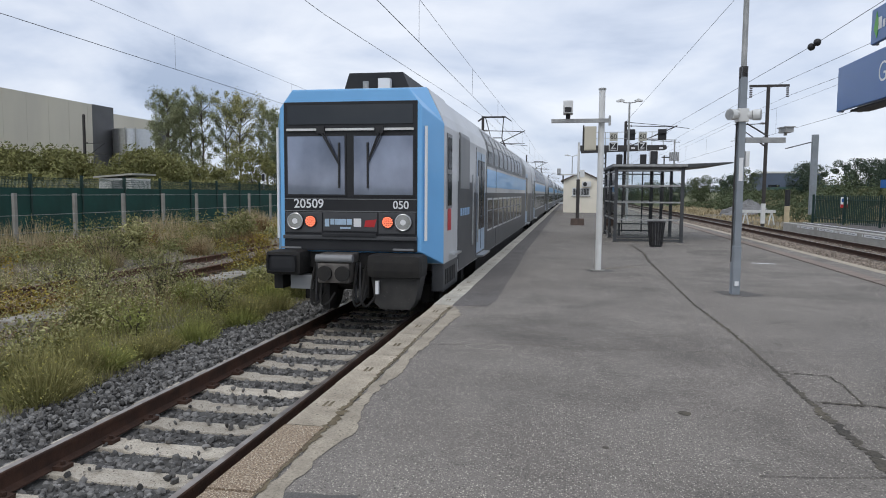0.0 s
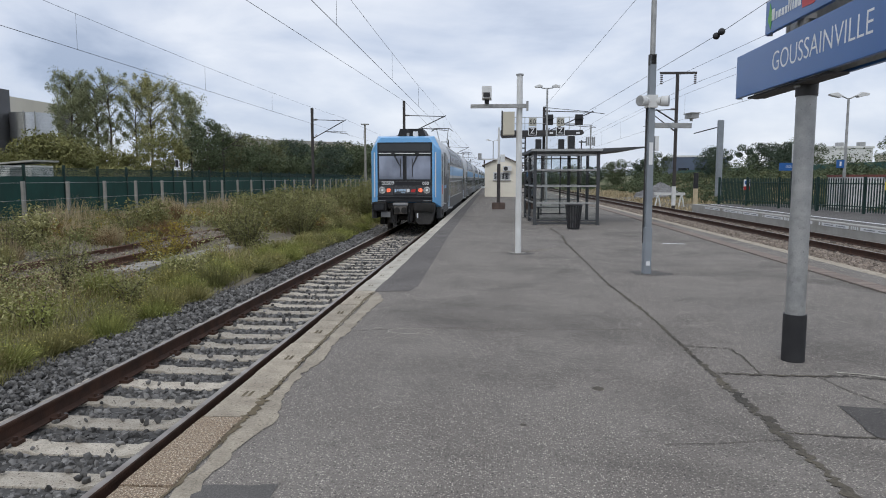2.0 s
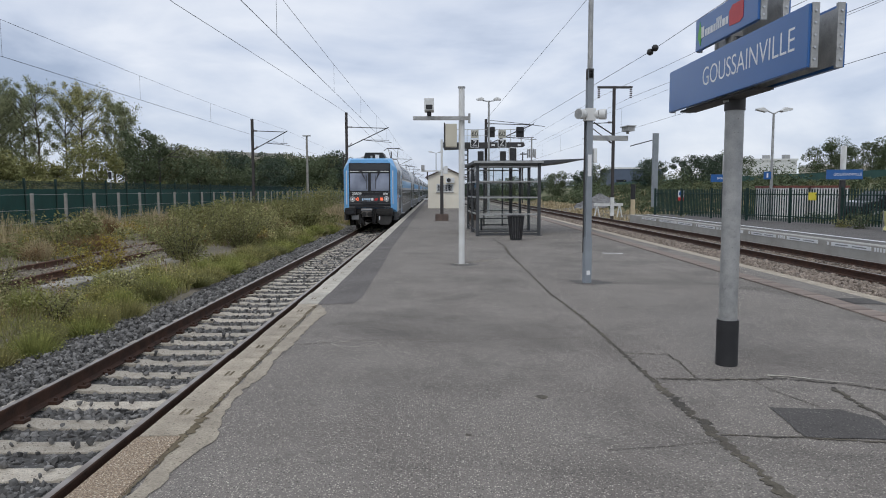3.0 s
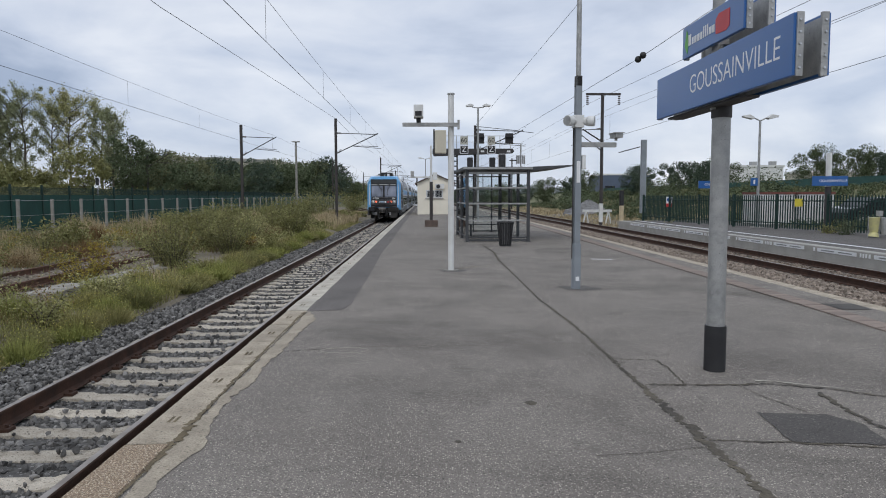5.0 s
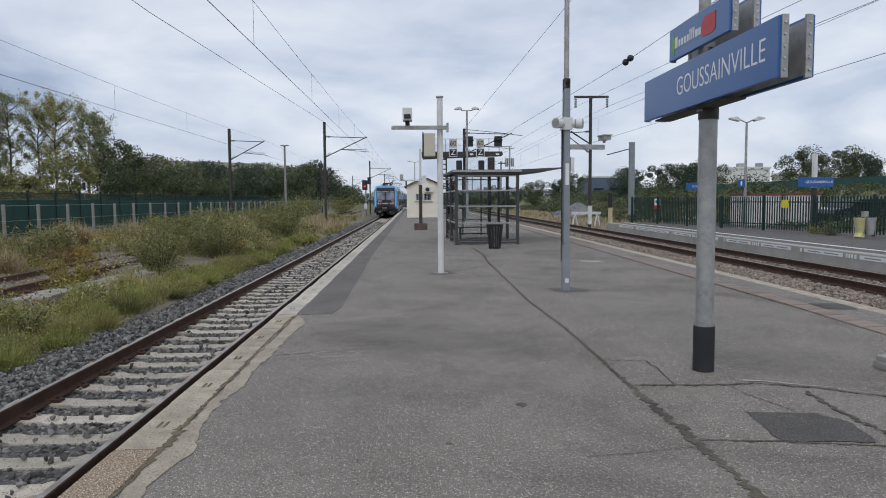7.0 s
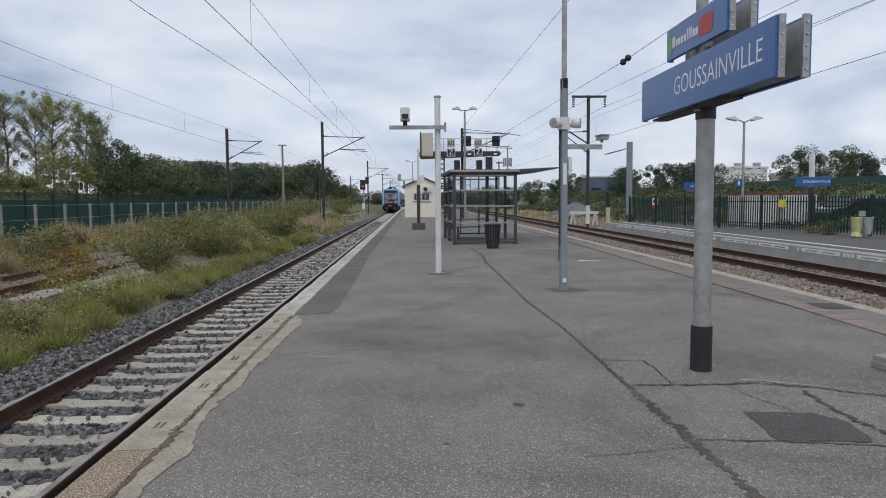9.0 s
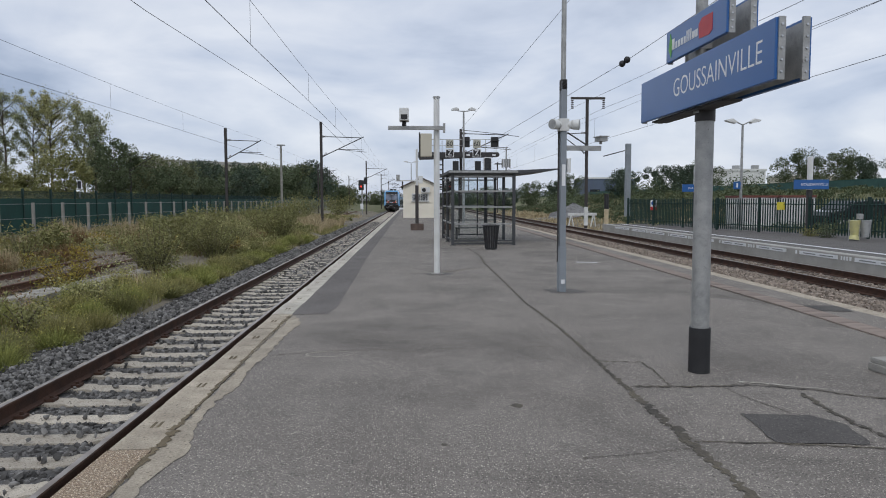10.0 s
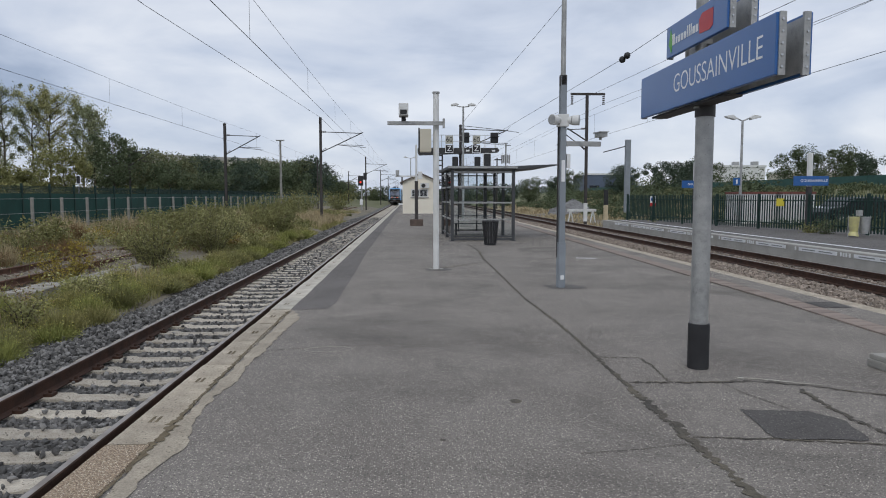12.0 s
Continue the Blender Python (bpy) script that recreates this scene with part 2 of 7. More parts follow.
RED = mat("red_enamel", (0.55, 0.03, 0.03), (0.48, 0.025, 0.03), 0.45)
GREEN_LEAF = mat("leaf_green_enamel", (0.12, 0.42, 0.06), (0.09, 0.36, 0.05), 0.45)
YELLOW = mat("yellow_plastic", (0.72, 0.62, 0.06), (0.66, 0.55, 0.05), 0.55)
PLASTER = mat("cream_plaster", (0.88, 0.83, 0.71), (0.82, 0.77, 0.65), 0.9, scale=1.2, bump=0.25, c3=(0.6, 0.54, 0.44), spots=0.05)
ROOF_TILE = mat("roof_tile", (0.15, 0.12, 0.105), (0.1, 0.085, 0.08), 0.9, scale=5, bump=0.6)
SHELTER = mat("shelter_steel", (0.075, 0.079, 0.084), (0.058, 0.061, 0.065), 0.55, metal=0.2, scale=4, bump=0.1)
FENCE_GREEN = mat("green_fence", (0.008, 0.036, 0.029), (0.007, 0.028, 0.023), 0.7, scale=2, bump=0.2)
SCREEN = mat("green_screen_cloth", (0.010, 0.062, 0.049), (0.008, 0.045, 0.036), 0.85, scale=1.2, bump=0.4, fine=40)
WIRE = mat("dark_wire", (0.035, 0.035, 0.036), None, 0.6, metal=0.3)
INSUL = mat("brown_insulator", (0.05, 0.03, 0.025), None, 0.35)
BRICK = mat("brick_strip", (0.265, 0.212, 0.178), (0.215, 0.172, 0.147), 0.92, scale=5, bump=0.6, c3=(0.3, 0.28, 0.26), spots=0.2, vary=0.15)
GLASS = clear_glass("shelter_glass")
T_BLUE = mat("train_light_blue", (0.19, 0.49, 0.86), (0.175, 0.46, 0.82), 0.35, scale=1.5, coat=0.3)
T_WHITE = mat("train_pale_grey", (0.58, 0.59, 0.605), (0.50, 0.51, 0.52), 0.42, scale=1.2, coat=0.2, c3=(0.42, 0.42, 0.41), spots=0.06)
T_DARK = mat("train_dark_grey", (0.05, 0.053, 0.058), (0.065, 0.066, 0.07), 0.5, scale=1.5, coat=0.1)
T_ROOF = mat("train_roof", (0.40, 0.41, 0.42), (0.32, 0.325, 0.33), 0.6, scale=1.5)
T_GREY = mat("train_mid_grey", (0.24, 0.245, 0.25), (0.2, 0.205, 0.21), 0.5, scale=2)
T_BLACK = mat("train_black_mask", (0.024, 0.025, 0.028), (0.032, 0.033, 0.036), 0.55, scale=2)
T_BLACK.node_tree.nodes["Principled BSDF"].inputs["Specular IOR Level"].default_value = 0.25
T_UNDER = mat("train_underframe", (0.012, 0.0115, 0.011), (0.022, 0.02, 0.018), 0.8, scale=4, bump=0.3)
T_GLASS = mat("train_window", (0.02, 0.024, 0.028), (0.03, 0.034, 0.038), 0.06, scale=1.0)
# Glossy glass; pale blue mottling in the base colour stands in for reflected sky.
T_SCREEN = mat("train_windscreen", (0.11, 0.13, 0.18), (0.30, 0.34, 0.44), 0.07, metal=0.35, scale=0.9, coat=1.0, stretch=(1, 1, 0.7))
T_SIDE = mat("train_side_window", (0.016, 0.019, 0.023), (0.026, 0.03, 0.034), 0.12, scale=1.0)
T_SIDE.node_tree.nodes["Principled BSDF"].inputs["IOR"].default_value = 1.07
CHROME = mat("brushed_metal", (0.6, 0.61, 0.62), None, 0.3, metal=0.9)
LAMP_GLASS = mat("headlamp_glass", (0.7, 0.72, 0.72), (0.5, 0.52, 0.52), 0.12, metal=0.6, coat=1.0)
TAIL = glow("tail_lamp_glow", (1.0, 0.2, 0.1), 1.5)
SIGNAL_RED = glow("signal_red_glow", (1.0, 0.05, 0.02), 0.7)


# ---- mesh helpers ----
def box(bm, x0, x1, y0, y1, z0, z1, m=None):
    vs = [bm.verts.new((x, y, z)) for x in (x0, x1) for y in (y0, y1) for z in (z0, z1)]
    if m:
        for v in vs:
            v.co = m @ v.co
    for q in ((0, 1, 3, 2), (4, 6, 7, 5), (0, 4, 5, 1), (2, 3, 7, 6), (0, 2, 6, 4), (1, 5, 7, 3)):
        bm.faces.new([vs[i] for i in q])
    return vs


def cyl(bm, p0, p1, r0, r1=None, seg=12, cap=True):
    r1 = r0 if r1 is None else r1
    p0, p1 = Vector(p0), Vector(p1)
    q = (p1 - p0).to_track_quat("Z", "Y")
    rings = [[bm.verts.new(p + q @ Vector((math.cos(2 * math.pi * i / seg) * r, math.sin(2 * math.pi * i / seg) * r, 0))) for i in range(seg)] for p, r in ((p0, r0), (p1, r1))]
    for i in range(seg):
        bm.faces.new((rings[0][i], rings[0][(i + 1) % seg], rings[1][(i + 1) % seg], rings[1][i]))
    if cap:
        bm.faces.new(rings[0][::-1]), bm.faces.new(rings[1])


def extrude(bm, pts, axis, a, b):
    """A closed outline of (u, v) pairs drawn out along axis from a to b. u, v run along the two other axes in order."""
    def at(u, v, w):
        return {"x": (w, u, v), "y": (u, w, v), "z": (u, v, w)}[axis]
    r = [[bm.verts.new(at(u, v, w)) for u, v in pts] for w in (a, b)]
    n = len(pts)
    for i in range(n):
        bm.faces.new((r[0][i], r[0][(i + 1) % n], r[1][(i + 1) % n], r[1][i]))
    bm.faces.new(r[0][::-1]), bm.faces.new(r[1])


def finish(name, bm, material, bevel=0.0, smooth=False):
    if bevel:
        bm.normal_update()
        bmesh.ops.recalc_face_normals(bm, faces=bm.faces)
        bmesh.ops.bevel(bm, geom=[e for e in bm.edges if e.is_manifold and e.calc_face_angle(0) > 0.5], offset=bevel, segments=2, affect="EDGES", profile=0.7)
    bmesh.ops.recalc_face_normals(bm, faces=bm.faces)
    me = bpy.data.meshes.new(name)
    bm.to_mesh(me)
    bm.free()
    me.materials.append(material)
    if smooth:
        for p in me.polygons:
            p.use_smooth = True
        me.set_sharp_from_angle(angle=radians(40))
    return me


def part(name, bm, material, parent=None, label="", bevel=0.0, smooth=False):
    ob = new(name, finish(name, bm, material, bevel, smooth))
    ob.parent = parent
    return tagged(ob, label)


def bpart(name, dims, material, parent=None, label="", bevel=0.0):
    bm = bmesh.new()
    box(bm, *dims)
    return part(name, bm, material, parent, label, bevel)


def cpart(name, p0, p1, r, material, parent=None, label="", r1=None, seg=12):
    bm = bmesh.new()
    cyl(bm, p0, p1, r, r1, seg)
    return part(name, bm, material, parent, label, smooth=True)


def share(ob, m=None):
    """Another object on the same mesh under the same thing."""
    o = new(ob.name.split(".")[0], ob.data)
    o.parent = ob.parent
    o.matrix_basis = m or Matrix()
    if "label" in ob:
        o["label"] = ob["label"]
    return o


def words(name, text, size, m, material, parent, depth=0.002, align="CENTER", bold=0.0):
    c = bpy.data.curves.new(name, "FONT")
    c.body, c.size, c.extrude, c.align_x, c.align_y, c.offset = text, size, depth, align, "CENTER", bold
    tmp = bpy.data.objects.new(name, c)
    scene.collection.objects.link(tmp)
    me = bpy.data.meshes.new_from_object(tmp.evaluated_get(bpy.context.evaluated_depsgraph_get()))
    bpy.data.objects.remove(tmp)
    me.transform(m)
    me.materials.clear()
    me.materials.append(material)
    ob = new(name, me)
    ob.parent = parent
    return ob


def thing(name, label, category, m=None, group=""):
    ob = tagged(new(name), label, category, group)
    if m is not None:
        ob.matrix_basis = m
    return ob


def mass(name, V, F, material, parent=None):
    me = bpy.data.meshes.new(name)
    me.from_pydata(V, [], F)
    me.materials.append(material)
    ob = new(name, me)
    ob.parent = parent
    return ob


RNG = np.random.default_rng(7)


# ---- ground and platforms ----
def relief(x, y):
    """Height of the waste ground beside the main track."""
    x = np.asarray(x, float)
    y = np.asarray(y, float)
    w = 0.05 * np.sin(x * 1.3 + 0.7 * y) + 0.06 * np.sin(0.37 * y - 0.8 * x) + 0.03 * np.sin(2.1 * x + 1.7 * y)
    left = np.interp(-x, [1.9, 2.6, 3.4, 6, 12, 14.5, 20, 30, 45], [-0.86, -0.72, -0.62, -0.6, -0.45, -0.2, 0.1, 2.1, 2.6])
    right = np.interp(x, [10, 15.4, 22, 26, 33, 37, 60], [-0.85, -0.85, -0.3, 0.0, 1.6, 2.0, 2.3])
    base = np.where(x < 0, left, right)
    flat = np.where((x > -1.9) & (x < 17), 0.0, 1.0)
    far = np.clip((y - 250) / 100, 0, 1)
    return (base + w * flat) * (1 - far) + far * -0.6


def grid_sheet(name, xs, ys, material, fn):
    X, Y = np.meshgrid(xs, ys)
    Z = fn(X, Y)
    V = np.stack([X, Y, Z], -1).reshape(-1, 3).tolist()
    nx = len(xs)
    F = [(j * nx + i, j * nx + i + 1, (j + 1) * nx + i + 1, (j + 1) * nx + i) for j in range(len(ys) - 1) for i in range(nx - 1)]
    return mass(name, V, F, material)


XS = np.concatenate([[-2500, -600, -200, -100, -70], np.arange(-50, -16, 2.0), np.arange(-16, -1.8, 0.4), [-1.5, 1.5, 9.9, 12, 15.4], np.arange(16, 46, 2.0), [60, 100, 200, 600, 2500]])
YS = np.concatenate([[-600, -200, -60, -20], np.arange(-10, 60, 0.7), np.arange(60, 260, 4.0), [300, 400, 600, 1200, 3000]])
ground = tagged(grid_sheet("ground", XS, YS, MEADOW, relief), "uneven waste ground with soil, weeds and rough grass", "ground", kind="structure")
ground.data.materials.append(SOIL)
for p in ground.data.polygons:
    p.use_smooth = True
    p.material_index = 1 if -14.5 < p.center.x < 20 and p.center.y < 130 else 0

bm = bmesh.new()
extrude(bm, [(1.84, -1.0), (1.84, 0.0), (9.5, 0.0), (9.5, -1.0)], "y", -30, 112)
platform = tagged(part("platform", bm, ASPHALT), "grey worn asphalt island platform with cracks and patches", "platform", kind="structure")
bm = bmesh.new()
extrude(bm, [(1.66, -1.0), (1.66, -0.16), (1.838, -0.16), (1.838, -1.0)], "y", -30, 112)
tagged(part("platform_wall", bm, CONC_POST), "stained concrete wall below the platform edge", "wall", kind="structure")
bm = bmesh.new()
extrude(bm, [(9.502, -1.0), (9.502, -0.01), (9.78, -0.01), (9.8, -0.03), (9.8, -1.0)], "y", -30, 112)
tagged(part("platform_kerb", bm, EDGE), "pale concrete kerb along the platform's second edge", "kerb", kind="structure")
bm = bmesh.new()
extrude(bm, [(15.7, -1.0), (15.7, 0.0), (30, 0.0), (30, -1.0)], "y", -30, 42.2)
far_platform = tagged(part("platform_far", bm, ASPHALT_DARK), "dark asphalt side platform with a pale concrete edge", "platform", kind="structure")
bm = bmesh.new()
extrude(bm, [(15.4, -1.0), (15.4, -0.02), (15.42, 0.0), (15.698, 0.0), (15.698, -1.0)], "y", -30, 42.2)
tagged(part("platform_far_edge", bm, CONCRETE), "pale concrete edge wall of the far platform", "platform edge", kind="structure")


# ---- tracks ----
RAIL_OUTLINE = [(-0.07, 0), (0.07, 0), (0.07, 0.012), (0.012, 0.035), (0.01, 0.125), (0.034, 0.135), (0.036, 0.165), (0.028, 0.172), (-0.028, 0.172), (-0.036, 0.165), (-0.034, 0.135), (-0.01, 0.125), (-0.012, 0.035), (-0.07, 0.012)]


def rails(parent, cx, ztop, y0, y1, rust, shiny):
    for s in (-0.752, 0.752):
        bm = bmesh.new()
        extrude(bm, [(cx + s + u, ztop - 0.174 + v) for u, v in RAIL_OUTLINE], "y", y0, y1)
        r = part("rail", bm, rust, parent, "rust-brown steel rail")
        if shiny:
            bpart("running_face", (cx + s - 0.027, cx + s + 0.027, y0, y1, ztop - 0.0015, ztop), shiny, r, "worn running face")


def sleepers(parent, cx, ztop, y0, y1, material, first=None):
    bm = bmesh.new()
    pts = [(-1.2, -0.2), (-1.2, -0.03), (-1.16, 0.0), (-0.45, 0.0), (-0.38, -0.022), (0.38, -0.022), (0.45, 0.0), (1.16, 0.0), (1.2, -0.03), (1.2, -0.2)]
    extrude(bm, pts, "y", -0.13, 0.13)
    me = finish("sleeper", bm, material, 0.012)
    bm = bmesh.new()
    for s in (-0.752, 0.752):
        for d in (-0.11, 0.11):
            box(bm, s + d - 0.05, s + d + 0.05, -0.06, 0.06, 0, 0.035)
            cyl(bm, (s + d, 0, 0.03), (s + d, 0, 0.065), 0.022, seg=6)
    clip = finish("rail_clip", bm, RAIL_RUST)
    y = y0
    while y < y1:
        o = new("sleeper", me)
        o.parent, o.matrix_basis = parent, pose(cx, y, ztop - 0.176)
        if y < 16:
            c = new("rail_clip", clip)
            c.parent = o
        y += 0.6


track = tagged(thing("railway_track", "main-line track with rusty rails on pale concrete sleepers", "railway track"), kind="structure")
rails(track, 0, -0.55, -15, 330, RAIL_RUST, RAIL_TOP)
sleepers(track, 0, -0.55, -1.3, 160, SLEEPER)
track_far = tagged(thing("railway_track_far", "second main-line track with dark rails beside the far platform", "railway track"), kind="structure")
rails(track_far, 13.85, -0.33, -15, 330, RAIL_RUST, RAIL_TOP)
sleepers(track_far, 13.85, -0.38, 4, 90, mat("old_sleeper", (0.10, 0.085, 0.07), (0.07, 0.06, 0.05), 0.95, scale=5, bump=0.5, vary=0.15))
track_old = tagged(thing("disused_track", "overgrown disused siding with rusted rails", "railway track"), kind="structure")
rails(track_old, -6.65, -0.42, 3, 120, OLD_RUST, None)
sleepers(track_old, -6.65, -0.44, 9, 40, mat("siding_sleeper", (0.16, 0.135, 0.11), (0.11, 0.095, 0.08), 0.95, scale=5, bump=0.5, vary=0.2))


def bed(name, pts, y0, y1, material, label):
    bm = bmesh.new()
    extrude(bm, pts, "y", y0, y1)
    return tagged(part(name, bm, material), label, "ballast", kind="structure")


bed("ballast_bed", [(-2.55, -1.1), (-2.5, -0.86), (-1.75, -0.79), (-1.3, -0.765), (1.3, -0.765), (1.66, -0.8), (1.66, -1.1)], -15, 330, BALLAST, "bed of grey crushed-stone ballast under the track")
bed("ballast_bed_far", [(9.8, -1.1), (9.8, -0.10), (11.3, -0.26), (12.75, -0.53), (15.1, -0.57), (15.398, -0.60), (15.398, -1.1)], -15, 330, mat("ballast_tan", (0.2, 0.165, 0.135), (0.13, 0.108, 0.09), 0.95, scale=12, bump=1.0, fine=20, c3=(0.34, 0.29, 0.24), spots=0.35), "bed of brownish old ballast beside the platform")

ICO = bmesh.new()
bmesh.ops.create_icosphere(ICO, subdivisions=1, radius=1)
ICO_V = np.array([v.co[:] for v in ICO.verts])
ICO_F = np.array([[v.index for v in f.verts] for f in ICO.faces])
ICO.free()


def scatter_stones(name, P, size, material, label):
    """Broken stones at the points P, each a jittered lump of its own turn and size."""
    n = len(P)
    V = ICO_V[None] * (1 + RNG.uniform(-0.42, 0.38, (n, 12, 1)))
    V = V * (RNG.uniform(0.55, 1.25, (n, 1, 3)) * (np.asarray(size) * RNG.uniform(0.7, 1.35, n))[:, None, None])
    a = RNG.uniform(0, 6.283, n)
    b = RNG.uniform(-0.9, 0.9, n)
    ca, sa, cb, sb = np.cos(a)[:, None], np.sin(a)[:, None], np.cos(b)[:, None], np.sin(b)[:, None]
    x, y, z = V[..., 0], V[..., 1], V[..., 2]
    y, z = y * cb - z * sb, y * sb + z * cb
    x, y = x * ca - y * sa, x * sa + y * ca
    V = np.stack([x, y, z], -1) + P[:, None]
    F = (ICO_F[None] + 12 * np.arange(n)[:, None, None]).reshape(-1, 3)
    return tagged(mass(name, V.reshape(-1, 3).tolist(), F.tolist(), material), label, "ballast", kind="stuff")


def bed_height(x):
    return np.interp(x, [-2.5, -1.75, -1.3, 1.3, 1.72], [-0.86, -0.785, -0.775, -0.775, -0.785])


def stones_main():
    out, sizes = [], []
    for y0, y1, n, s in ((2.5, 9, 14000, 0.028), (9, 17, 12500, 0.031), (17, 32, 8500, 0.042), (32, 70, 5000, 0.065)):
        x, y = RNG.uniform(-2.35, 1.62, n), RNG.uniform(y0, y1, n)
        ph = np.abs((y + 1.3 + 0.3) % 0.6 - 0.3)
        on = (ph < 0.135) & (np.abs(x) < 1.22)
        rail = np.abs(np.abs(x) - 0.752) < 0.10
        keep = ~(on & (RNG.uniform(0, 1, n) > 0.05)) & ~rail
        x, y, on = x[keep], y[keep], on[keep]
        z = bed_height(x) + RNG.uniform(-0.015, 0.022, len(x)) + 0.03 * (np.abs(x) > 1.25)
        z = np.where(on, -0.715, z)
        out.append(np.stack([x, y, z], -1))
        sizes.append(np.full(len(x), s))
    return np.concatenate(out), np.concatenate(sizes)


scatter_stones("ballast_stones", *stones_main(), STONE, "loose grey crushed stones between and beside the sleepers")


def stones_far():
    n = 19000
    y = 6 + 44 * RNG.uniform(0, 1, n) ** 1.2
    x = np.where(RNG.uniform(0, 1, n) < 0.75, RNG.uniform(9.82, 12.9, n), RNG.uniform(13.2, 14.5, n))
    z = np.interp(x, [9.8, 11.3, 12.75, 15.1], [-0.10, -0.26, -0.52, -0.55]) + RNG.uniform(-0.01, 0.03, n)
    return np.stack([x, y, z], -1), np.full(n, 0.036)


scatter_stones("old_ballast_stones", *stones_far(), STONE_TAN, "loose tan and brown stones beside the second track")


def stones_old():
    n = 3200
    x, y = RNG.normal(-6.65, 0.75, n), 5 + 33 * RNG.uniform(0, 1, n) ** 1.3
    return np.stack([x, y, relief(x, y) + RNG.uniform(-0.01, 0.03, n)], -1), np.full(n, 0.04)


scatter_stones("siding_stones", *stones_old(), STONE_TAN, "pale gravel showing between the siding's rails")


# ---- train ----
BODY = [(-1.4, 0.12), (-1.4, 2.55), (-1.34, 2.78), (-1.16, 3.12), (-0.85, 3.3), (0.85, 3.3), (1.16, 3.12), (1.34, 2.78), (1.4, 2.55), (1.4, 0.12)]
train = thing("passenger_train", "light blue, white and dark grey double-deck commuter train leaving", "train")


def shell(y0, y1, z0, z1, grow, material, name, parent, label=""):
    """A band of the coach's skin between two heights, both sides."""
    bm = bmesh.new()
    for s in (-1, 1):
        ring = [(1.4, z0)] + [(u, v) for u, v in BODY[5:9][::-1] if z0 < v < z1] + [(float(np.interp(z1, [2.55, 2.78, 3.12, 3.3], [1.4, 1.34, 1.16, 0.85])), z1)]
        outer = [(s * (u + grow), v) for u, v in ring]
        inner = [(s * (u - 0.03), v) for u, v in ring][::-1]
        extrude(bm, outer + inner, "y", y0, y1)
    return part(name, bm, material, parent, label)


def pane(parent, name, side, y0, y1, z0, z1, material, proud=0.012, label=""):
    """A panel that follows the coach's side and its curve towards the roof."""
    zs = [z0] + [z for z in (2.55, 2.78) if z0 < z < z1] + [z1]
    us = [float(np.interp(z, [2.55, 2.78, 3.12], [1.4, 1.34, 1.16])) for z in zs]
    bm = bmesh.new()
    pts = [(side * (u + proud), z) for u, z in zip(us, zs)] + [(side * (u - 0.03), z) for u, z in zip(us[::-1], zs[::-1])]
    extrude(bm, pts, "y", y0, y1)
    return part(name, bm, material, parent, label)


def window_unit(parent, side, y, w, z0, z1):
    f = pane(parent, "window", side, y, y + w, z0, z1, T_GREY if z0 > 2 else T_WHITE, 0.012)
    pane(f, "pane", side, y + 0.05, y + w - 0.05, z0 + 0.05, z1 - 0.05, T_SIDE, 0.018)
    zm = z0 + (z1 - z0) * 0.62
    pane(f, "transom", side, y + 0.04, y + w - 0.04, zm - 0.015, zm + 0.015, T_GREY, 0.024)


def passenger_door(parent, side, y):
    d = pane(parent, "door", side, y, y + 1.35, 0.25, 2.42, mat_door, 0.008, "sliding double door with tall panes")
    for k in (0.13, 0.75):
        pane(d, "pane", side, y + k, y + k + 0.47, 0.75, 2.25, T_SIDE, 0.016)
    pane(d, "seam", side, y + 0.665, y + 0.685, 0.3, 2.4, T_BLACK, 0.014)
    bm = bmesh.new()
    box(bm, *sorted((side * 1.38, side * 1.55)), y + 0.05, y + 1.3, 0.17, 0.21)
    part("step", bm, CHROME, d)


mat_door = mat("train_door", (0.36, 0.47, 0.60), (0.31, 0.42, 0.54), 0.4, scale=1.5, coat=0.2)


